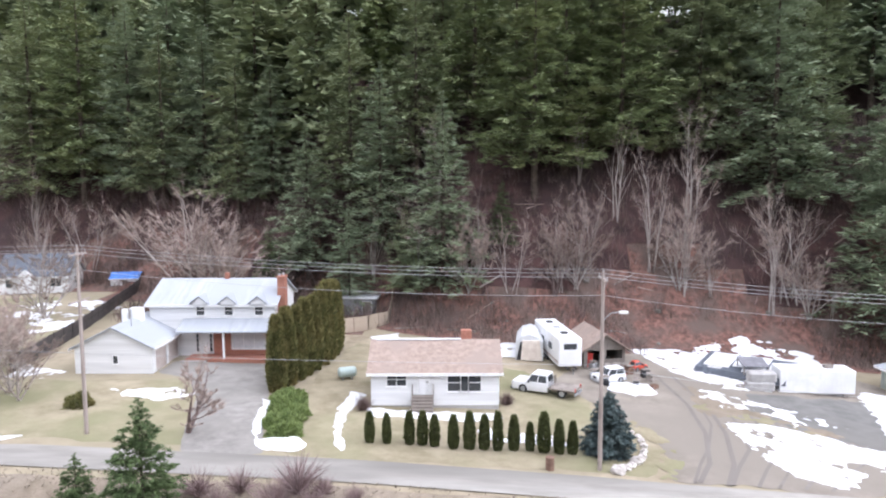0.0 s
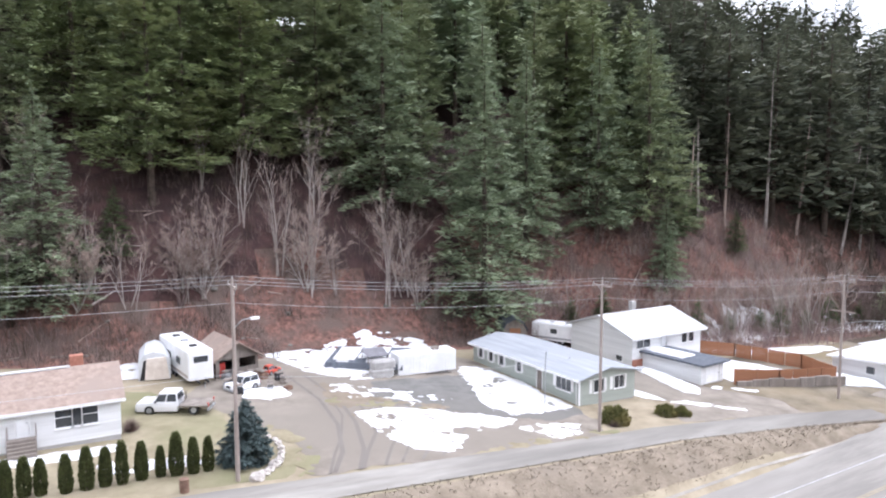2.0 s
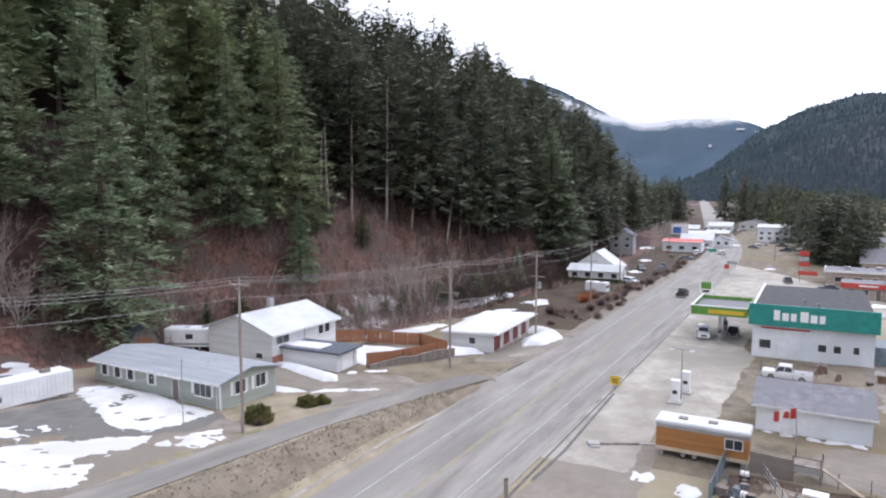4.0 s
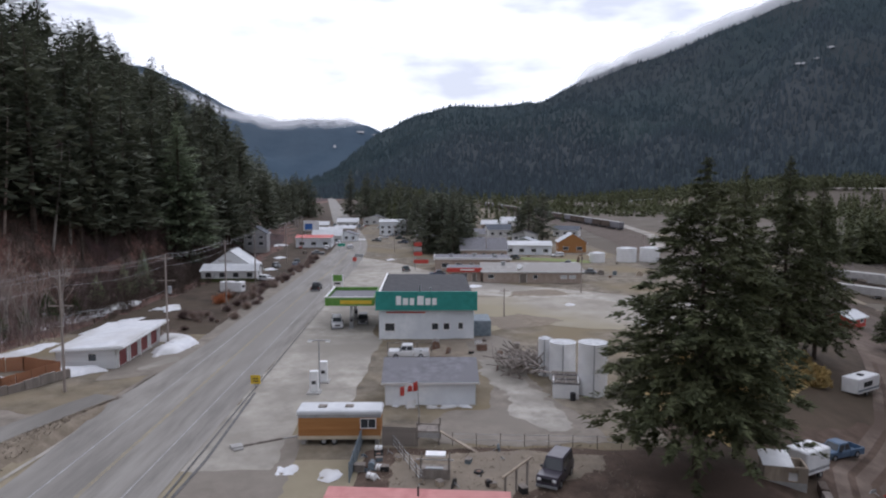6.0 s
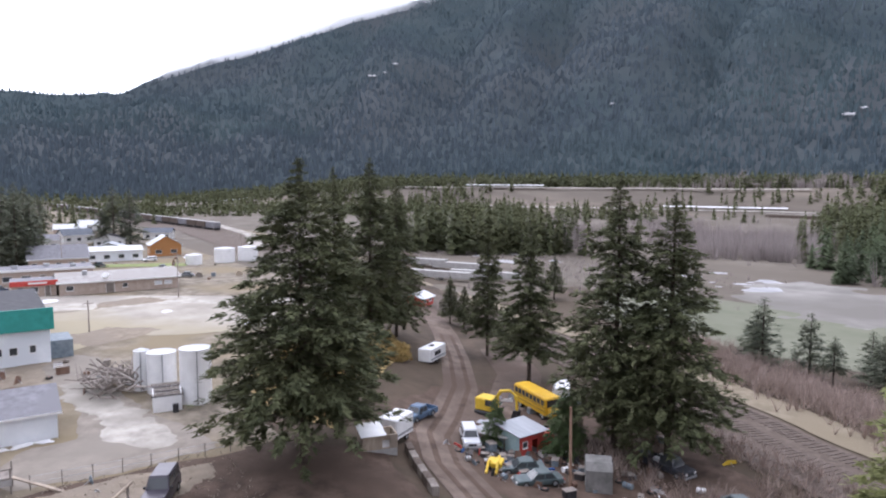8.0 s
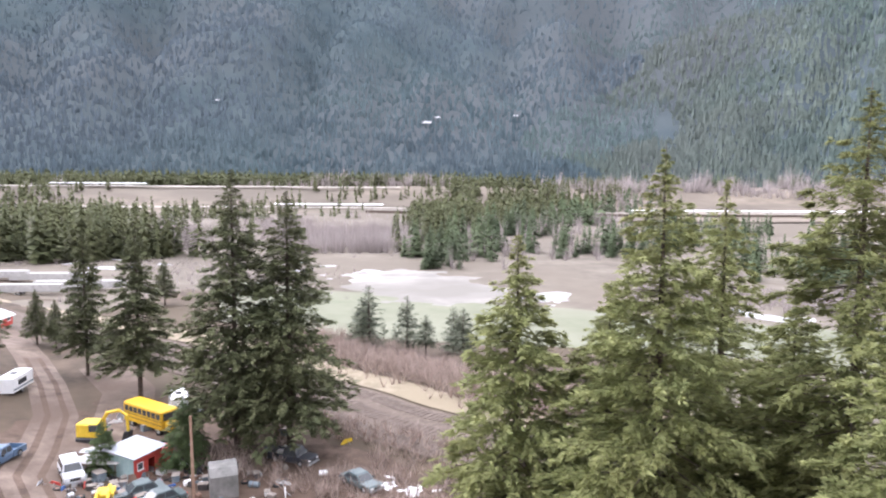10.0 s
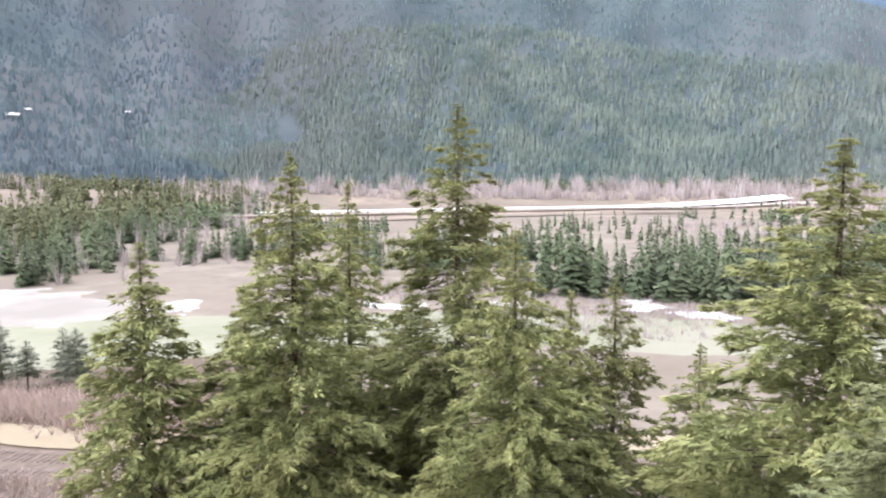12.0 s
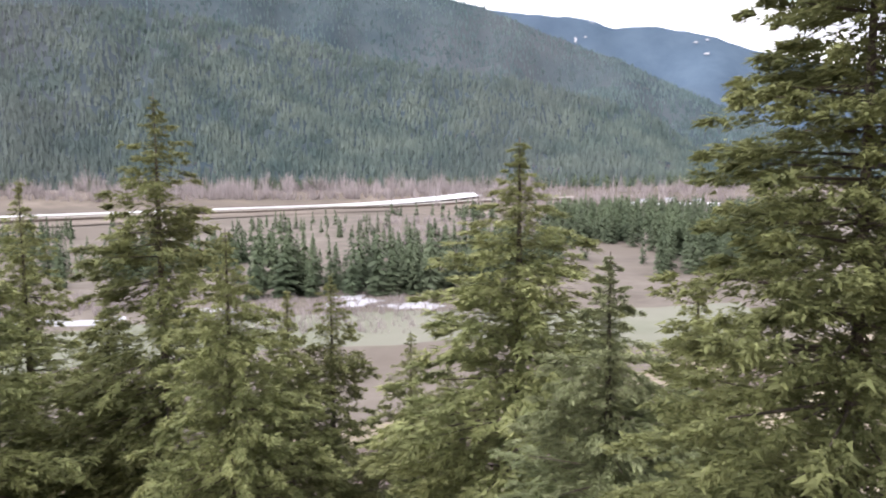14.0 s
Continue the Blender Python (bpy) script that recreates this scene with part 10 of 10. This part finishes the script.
# ---- the scrapyard ----
M_BUS = mat("bus_yellow", (0.55, 0.33, 0.015), (0.68, 0.42, 0.03), 1.0, 0.5, 0.0, (0.5, 0.29, 0.02))
bs = empty("school_bus", 65.4, -60.3, 170, None, "old yellow school bus with dark side windows", "bus")
part("body", Geo().box(-4.0, 4.0, -1.2, 1.2, 0.7, 3.0, 0.18), M_BUS, bs)
part("bonnet", Geo().box(4.0, 5.1, -0.9, 0.9, 0.7, 1.7, 0.12), M_BUS, bs)
for k in range(8):
    for s in (-1, 1):
        part("side_window", Geo().box(-3.6 + k * 0.92, -2.85 + k * 0.92, s * 1.2 - 0.015, s * 1.2 + 0.015, 1.9, 2.6), M_GLASS, bs)
for z in (1.2, 1.65):
    for s in (-1, 1):
        part("rub_rail", Geo().box(-3.9, 3.9, s * 1.21 - 0.02, s * 1.21 + 0.02, z, z + 0.07), M_BLACKP, bs)
part("windscreen", Geo().box(3.99, 4.02, -1.0, 1.0, 1.8, 2.7), M_GLASS, bs)
part("rear_window", Geo().box(-4.02, -3.99, -0.8, 0.8, 1.8, 2.6), M_GLASS, bs)
for u in (-2.2, 3.2):
    for s in (-1, 1):
        wheel(bs, u, s * 1.05, 0.46, 0.28)
trailer("white_trailer", 60.9, -35.9, 118, 3.6, 2.3, 2.75, M_WHITEP, "square white cargo trailer with faded grey markings", [], clear=0.6, stripe=M_GREYM, hatches=1, axles=1)
bx = empty("plank_shed", 57.9, -30.3, -105, None, "low plank shed with a white sheet roof", "shed")
shell(bx, 3.6, 2.4, 1.4, M_TANFENCE, [("open", 2.0, 2.8, 0.1, 1.2)], axis="x", rise=0)
part("sheet_roof", Geo().prismx([(-0.2, 1.42), (2.6, 1.9), (2.6, 1.98), (-0.2, 1.5)], -0.2, 2.4), M_WHITEP, bx)
wl2 = empty("block_wall", 58.0, -35.6, 0, None, "low dark timber and block wall along the track", "wall")
for k in range(6):
    t = k / 6
    x, y = -11 * t, 3.9 * t
    dz = height(58 + x, -35.6 + y) - height(58, -35.6)
    part("block", Geo().box(-1.8, 0, -0.35, 0.35, -0.3, 1.0, 0.05), M_GREYWOOD if k % 2 else M_TIE, wl2, m=pose(x, y, dz, 0, 0, -19.5))
vehicle("blue_pickup", 66.8, -42.6, 110, car_paint("faded_blue_paint", (0.06, 0.11, 0.18), (0.1, 0.16, 0.25)), 5.2, 1.9, 1.7, "pickup", "faded blue pickup beside the dirt road", "truck")
vehicle("white_top_suv", 59.8, -45.0, 150, car_paint("white_top_paint", (0.5, 0.51, 0.53), (0.6, 0.61, 0.63)), 5.0, 1.9, 1.8, "suv", "white and grey off-road car in the scrapyard", "car")
gre = car_paint("grey_green_paint", (0.045, 0.07, 0.075), (0.09, 0.12, 0.12))
for x, y, a, lb in ((51.4, -45.4, 60, "dull green saloon among the scrap"), (48.2, -44.8, 66, "dull grey saloon among the scrap"), (64.5, -64.8, 30, "wrecked pale saloon beside the bus"), (33.4, -56.6, 160, "grey saloon under the brush")):
    vehicle("scrap_saloon", x, y, a, gre, 4.9, 1.85, 1.4, "car", lb, "car", group="scrap cars")
vehicle("old_black_pickup", 43.2, -58.8, 178, car_paint("black_blue_paint", (0.02, 0.022, 0.03), (0.05, 0.055, 0.07)), 5.4, 1.95, 1.75, "pickup", "old black pickup with a white box in its bed", "truck")
single("white_cooler", Geo().box(-0.5, 0.5, -0.3, 0.3, 0, 0.5, 0.06), M_WHITEP, "white plastic box lying in a pickup bed", "box", m=pose(44.6, -58.8, height(44.6, -58.8) + 0.6, 0, 0, 10))
trailer("old_camper", 90.4, -60.2, -60, 5.6, 2.3, 2.6, M_WHITEP, "old white and blue camper beside the track", [("f", -0.8, 0.8, 1.3, 2.0), ("r", -1.4, 0.8, 1.3, 2.0), ("l", -1.4, 0.8, 1.3, 2.0)], stripe=M_SLATE, axles=1, hatches=1)
trailer("far_camper", 66.5, -66.0, 140, 4.8, 2.2, 2.5, M_WHITEP, "small white camper behind the bus", [("r", -1, 0.6, 1.3, 1.9)], axles=1, hatches=1)
ex = empty("excavator", 67.6, -53.8, 200, None, "yellow excavator with its arm folded down", "excavator")
for yy in (-1.2, 0.7):
    part("track", Geo().box(-1.5, 1.5, yy, yy + 0.5, 0, 0.8, 0.2), M_BLACKP, ex)
part("cab", Geo().box(-1.4, 1.1, -1.1, 1.1, 0.85, 2.4, 0.15), M_YELLOW, ex)
part("cab_glass", Geo().box(0.2, 1.12, -1.12, -0.2, 1.5, 2.3), M_GLASS, ex)
part("boom", Geo().pipe([(0.6, 0.5, 1.6), (1.6, 0.5, 3.3), (3.0, 0.5, 3.6)], 0.22, 6), M_YELLOW, ex)
part("stick", Geo().pipe([(3.0, 0.5, 3.6), (3.9, 0.5, 3.0), (4.0, 0.5, 1.2)], 0.17, 6), M_YELLOW, ex)
part("bucket", Geo().prism([(3.4, 0.1), (4.3, 0.3), (4.3, 1.2), (3.7, 1.2)], 0.05, 0.95), M_BLACKP, ex)
rd = empty("red_shed", 54.6, -48.0, -88, None, "red shed with a teal gable and grey sheet roof", "shed")
shell(rd, 4.4, 4.2, 2.9, M_REDP, [("open", 2.2, 3.2, 0.0, 2.0), ("window", 0.5, 1.3, 1.2, 2.0)], [], [], [], "x", 0)
part("teal_front", Geo().box(-0.06, -0.004, 0.1, 4.1, 0.0, 2.9), mat("pale_teal", (0.3, 0.42, 0.42), (0.4, 0.52, 0.52), 1, 0.8), rd)
part("sheet_roof", Geo().prismx([(-0.5, 2.9), (4.6, 3.4), (4.6, 3.5), (-0.5, 3.0)], -0.5, 4.9), M_PALEROOF, rd)
part("annex", Geo().box(4.45, 7.0, 0.6, 3.6, 0, 2.0), M_REDP, rd)
rd.scale = (0.84, 0.84, 0.84)
jr = empty("junk_roof", 58.5, -52.5, 20, None, "sagging pale sheet roof over a scrap heap", "shed")
for k in range(6):
    part("sheet", Geo().prismx([(k * 0.9, 1.6 + 0.1 * (k % 3)), (k * 0.9 + 1.0, 1.75), (k * 0.9 + 1.0, 1.8), (k * 0.9, 1.66 + 0.1 * (k % 3))], -0.3 * (k % 2), 4.6 + 0.4 * (k % 3)), M_CONCRETE if k % 2 else M_PALEROOF, jr)
for u, v in ((0.2, 0.2), (4.2, 0.2), (0.2, 5), (4.2, 5)):
    part("post", Geo().box(u - 0.06, u + 0.06, v - 0.06, v + 0.06, -0.3, 1.65), M_GREYWOOD, jr)
junk(70, 50, 60, -50, -41.5, "scrapyard scrap", (M_GREYM, M_RUST, M_TIE, M_BLACKP, M_SLATE, M_CONCRETE, M_BLUEM, M_REDP, M_DARKFENCE), 0.6)
junk(40, 44, 55, -54, -48, "scrapyard scrap", (M_GREYM, M_TIE, M_RUST, M_DARKFENCE, M_SLATE, M_WHITEP), 0.6)
junk(20, 62, 72, -66, -56, "scrapyard scrap", (M_GREYM, M_SLATE, M_WHITEP, M_CONCRETE), 0.8)
junk(14, 36, 45, -57, -47, "scrapyard scrap", (M_WHITEP, M_RUST, M_GREYWOOD), 0.7)
ld = empty("yellow_loader", 51.2, -41.8, -50, None, "rusty yellow loader frame lying by the track", "machine")
part("arm", Geo().pipe([(0, 0, 0.2), (1.2, 0, 0.9), (2.8, 0.2, 0.5), (3.6, 0.3, 0.6)], 0.16, 6), M_YELLOW, ld)
part("arm", Geo().pipe([(0, 1.0, 0.2), (1.2, 1.0, 0.8), (2.8, 1.0, 0.4)], 0.16, 6), M_YELLOW, ld)
part("frame", Geo().box(1.6, 3.4, -0.3, 1.3, 0.1, 0.6, 0.08), M_YELLOW, ld)
part("axle", Geo().rod((2.2, -0.6, 0.4), (2.2, 1.6, 0.4), 0.12), M_RUST, ld)
po = empty("yard_post", 46.2, -47.3, 0, None, "bare timber pole standing in the scrapyard", "utility pole")
part("pole", Geo().rod((0, 0, -0.4), (0.15, 0, 8.2), 0.16, 0.12, 10), mat("red_brown_pole", (0.27, 0.17, 0.12), (0.38, 0.26, 0.19), 1, 0.9), po)
part("bracket", Geo().box(0.05, 0.3, -0.1, 0.1, 5.4, 5.5), M_GREYM, po)
th = empty("tarp_shelter", 42.8, -49.6, -45, None, "grey tarpaulin shelter over a metal frame", "shelter")
part("tarp", Geo().prism([(0, 0), (4.0, 0), (3.9, 2.0), (3.2, 2.7), (1.0, 2.8), (0.2, 2.2)], 0, 2.6), mat("grey_tarp", (0.13, 0.13, 0.12), (0.23, 0.22, 0.21), 1, 0.8, 0.03), th)
part("blue_sheet", Geo().prism([(2.2, 0.1), (3.9, 0.1), (3.8, 2.0), (2.3, 2.5)], -0.05, -0.01), M_SLATE, th)
part("pole", Geo().rod((2.1, -0.06, 0), (2.1, -0.06, 2.7), 0.05), M_BLACKP, th)
plain_house("far_red_shed", 132, -85, -60, 6, 5, 2.0, 1.0, M_REDP, M_SNOWROOF, "small red shed beside the far track", wins=2, category="shed")
for i, (x, y, ln) in enumerate(((168, -132, 24), (176, -120, 22), (190, -140, 24), (205, -132, 20))):
    trailer("parked_trailer", x, y, 28, ln, 2.6, 3.0, M_CONCRETE, "long grey trailer parked in a far row", [], clear=1.0, hatches=0, category="trailer")
plant_tree(KIND_YOUNG, 58.7, -47.8, 0.5, None, 30, "small green fir among the scrap", name="young_fir")
plant_tree(KIND_YOUNG, 52.5, -52.5, 0.66, None, 130, "small green fir among the scrap", name="young_fir")
plant_tree(KIND_YOUNG, 55.5, -57.0, 0.5, None, 230, "small green fir among the scrap", name="young_fir")
for i, (x, y) in enumerate(((82, -38), (86, -42), (88, -48), (93, -50), (96, -54), (90, -53))):
    o = tagged(new("tawny_shrub", TAWNY := bush("tawny_bush", 181 + i, 2.2, 2.4, 1400, 0.6, mat("tawny_twigs", (0.36, 0.26, 0.1), (0.5, 0.38, 0.17), 1, 0.9, vary=0.3, island=True), 0.8)), "tawny drooping leafless willow", "shrub", "tawny shrubs")
    o.matrix_world = pose(x, y, height(x, y) - 0.1, 0, 0, i * 30)

# firs that flank the far end of the main street
FARFIR = [(231, -9, 24, 0), (236, -13, 22, 1), (259, -2, 26, 2), (268, -14, 25, 0), (276, -8, 23, 1), (297, 0, 24, 2), (312, -8, 22, 0), (447, 11, 30, 1), (462, 15, 28, 2), (476, 20, 33, 0), (490, 26, 30, 1), (510, 44, 36, 2), (522, 38, 34, 0), (538, 60, 38, 1), (550, 50, 34, 2), (515, 89, 34, 0), (470, 92, 32, 1), (431, 89, 30, 2), (446, 98, 34, 0), (402, 88, 30, 1), (374, 86, 28, 2), (386, 94, 33, 0), (350, 80, 27, 1), (334, 78, 30, 2), (322, 76, 24, 0), (600, 118, 34, 1), (656, 125, 38, 2), (640, 116, 30, 0), (580, 22, 30, 1), (620, 30, 32, 2), (660, 38, 34, 0), (420, 2, 26, 1), (400, -6, 24, 2), (372, -16, 24, 0)]
for i, (x, y, h, k) in enumerate(FARFIR):
    plant_tree(KIND_TOWN[k], x, y, h / 34 * 1.25, None, i * 57, "dark fir beside the far main street", "town firs", 1 / 1.25)
# tar seams and worn edges on the forecourt
for k, pts in enumerate(([(48, 20.9), (70, 21.0), (100, 21.1), (140, 21.2)], [(52.5, 20.3), (60, 20.0), (70, 20.3), (80, 20.6)])):
    ribbon("tar_seam", pts, 0.3 if k else 0.2, M_TAR, "dark tar seam in the worn asphalt", "pavement seam", 0.085, 2.0)
for k, poly in enumerate(([(116, -12), (126, -10), (130, -18), (124, -26), (118, -20)], [(104, -2), (112, -4), (113, -9), (107, -8)], [(150, -18), (158, -20), (162, -30), (152, -34)], [(178, -16), (196, -20), (200, -32), (184, -36)], [(97, 0), (103, 1), (105, -6), (98, -7)])):
    patch("weed_patch", poly, 1.2, M_BANK, "rough dead grass between the lots", "grass", 0.1, 1.6, 0.3)
junk(34, 40, 62, -66, -44, "scrapyard scrap", (M_GREYWOOD, M_SLATE, M_BLACKP, M_WHITEP, M_RUST, M_YELLOW, M_GREYM), 0.8)
junk(26, 46, 58, -54, -43, "scrapyard scrap", (M_GREYM, M_SLATE, M_BLUEM, M_RUST, M_BLACKP), 0.6)

# more roofs and plots beside the far main street
for i, (x, y, w, d, h, rise, wm, rm, lb) in enumerate(((395, 52, 12, 10, 3.4, 2.0, M_SIDING, M_SNOWROOF, "small white house with a snowy roof"), (300, 40, 9, 8, 3.0, 1.4, M_WHITEWALL, M_GREYROOF, "small white roadside shop"), (340, 46, 10, 8, 3.2, 1.2, M_TANWALL, M_SNOWROOF, "small tan roadside shop"), (430, 40, 14, 10, 4.0, 1.6, M_SIDING, M_GREYROOF, "long white house with a grey roof"), (372, -30, 14, 10, 3.6, 2.0, M_TANWALL, M_SNOWROOF, "tan house with a snowy roof"), (300, -38, 11, 9, 3.2, 1.8, M_SIDING, M_GREYROOF, "small white house with a grey roof"), (410, -44, 13, 10, 3.4, 2.2, M_SIDING, M_SNOWROOF, "small white house with a snowy roof"), (268, -34, 9, 7, 2.8, 1.4, M_GREENSIDE, M_PALEROOF, "small sage house with a pale roof"), (330, -62, 12, 9, 3.2, 1.8, M_SIDING, M_DARKROOF, "small white house with a dark roof"))):
    plain_house("street_house", x, y, -88 - i * 3, w, d, h, rise, wm, rm, lb, "xy"[i % 2], wins=3)

# clutter about the shops and lots
junk(26, 176, 262, -64, -14, "town clutter", (M_WHITEP, M_SLATE, M_GREYWOOD, M_GREYM, M_TANFENCE, M_RUST), 1.3)
junk(16, 88, 112, -14, 2, "town clutter", (M_GREYWOOD, M_CONCRETE, M_RUST, M_WHITEP), 0.9)
junk(14, 240, 420, 34, 60, "town clutter", (M_WHITEP, M_SLATE, M_GREYWOOD, M_REDP), 1.6)
dkp = car_paint("dark_blue_paint", (0.03, 0.045, 0.08), (0.05, 0.07, 0.12))
for i, (x, y, a) in enumerate(((182, -9, 4), (186, -3, 95), (196, 6, 10), (204, -44, 80), (210, -44, 80), (228, -30, 20), (236, -46, 100), (206, 40, 12), (214, 41, 8), (262, 38.5, 5), (290, 10, 70), (312, 12, 75), (345, 8, 80), (380, 20, 60), (400, 62, 20), (246, -22, 95))):
    vehicle("street_car", x, y, a, (white, dkp, gre)[i % 3], 4.6, 1.85, 1.6, ("suv", "car", "pickup")[i % 3], ("white car parked beside the shops", "dark blue car parked beside the shops", "grey-green pickup parked beside the shops")[i % 3], "car", group="town cars")
for k, (x, y, r) in enumerate(((166, -12, 2.2), (140, -30, 1.5), (187, -40, 2.4), (240, -60, 3), (262, -20, 3), (226, 12, 2), (200, 46, 2.5), (232, 50, 3), (280, 60, 4), (310, 30, 3), (330, -10, 3))):
    snow([(x + r * math.cos(a * 0.9) * (1.6 if a % 2 else 1), y + r * 0.8 * math.sin(a * 0.9)) for a in range(7)], 0.25, 0.6, 0.5, 0.3, 0.6, seed=90 + k, label="small heap of old snow in the town")
# standing dead bracken beside the dirt road
br = []
for i in range(1500):
    x, y = nr.uniform(62, 100), nr.uniform(-58, -26)
    if signed([(64, -30), (74, -38), (88, -52), (98, -56), (100, -40), (86, -28), (72, -24)], x, y) < 0.5:
        continue
    z = height(x, y)
    for k in range(7):
        a, hh = nr.uniform(0, 6.28), nr.uniform(0.5, 1.3)
        dx, dy = nr.normal(0, 0.45, 2)
        br += [(x - math.cos(a) * 0.09, y - math.sin(a) * 0.09, z), (x + math.cos(a) * 0.09, y + math.sin(a) * 0.09, z), (x + dx, y + dy, z + hh)]
tagged(new("bracken", soup("bracken", br, 3, mat("dead_bracken_stems", (0.3, 0.2, 0.075), (0.46, 0.33, 0.14), 0.6, 0.9, vary=0.3, island=True))), "standing tawny dead bracken", "bracken", kind="stuff")

# dead grass standing on the road bank and between the lots
gr = []
for i in range(3600):
    if i < 3000:
        x = nr.uniform(-45, 80)
        y = front_y(x) - nr.uniform(1.9, 1.9 + max(0.5, front_y(x) - 37.2))
    else:
        x, y = nr.uniform(46, 63), nr.uniform(-18, 4)
    z = height(x, y) + 0.04
    for k in range(4):
        a, hh = nr.uniform(0, 6.28), nr.uniform(0.08, 0.26)
        dx, dy = nr.normal(0, 0.16, 2)
        gr += [(x - math.cos(a) * 0.035, y - math.sin(a) * 0.035, z), (x + math.cos(a) * 0.035, y + math.sin(a) * 0.035, z), (x + dx, y + dy, z + hh)]
tagged(new("bank_grass", soup("bank_grass", gr, 3, mat("dead_grass_blades", (0.21, 0.175, 0.135), (0.34, 0.29, 0.23), 0.5, 0.95, vary=0.32, island=True))), "dead brown grass standing on the bank", "grass", kind="stuff")
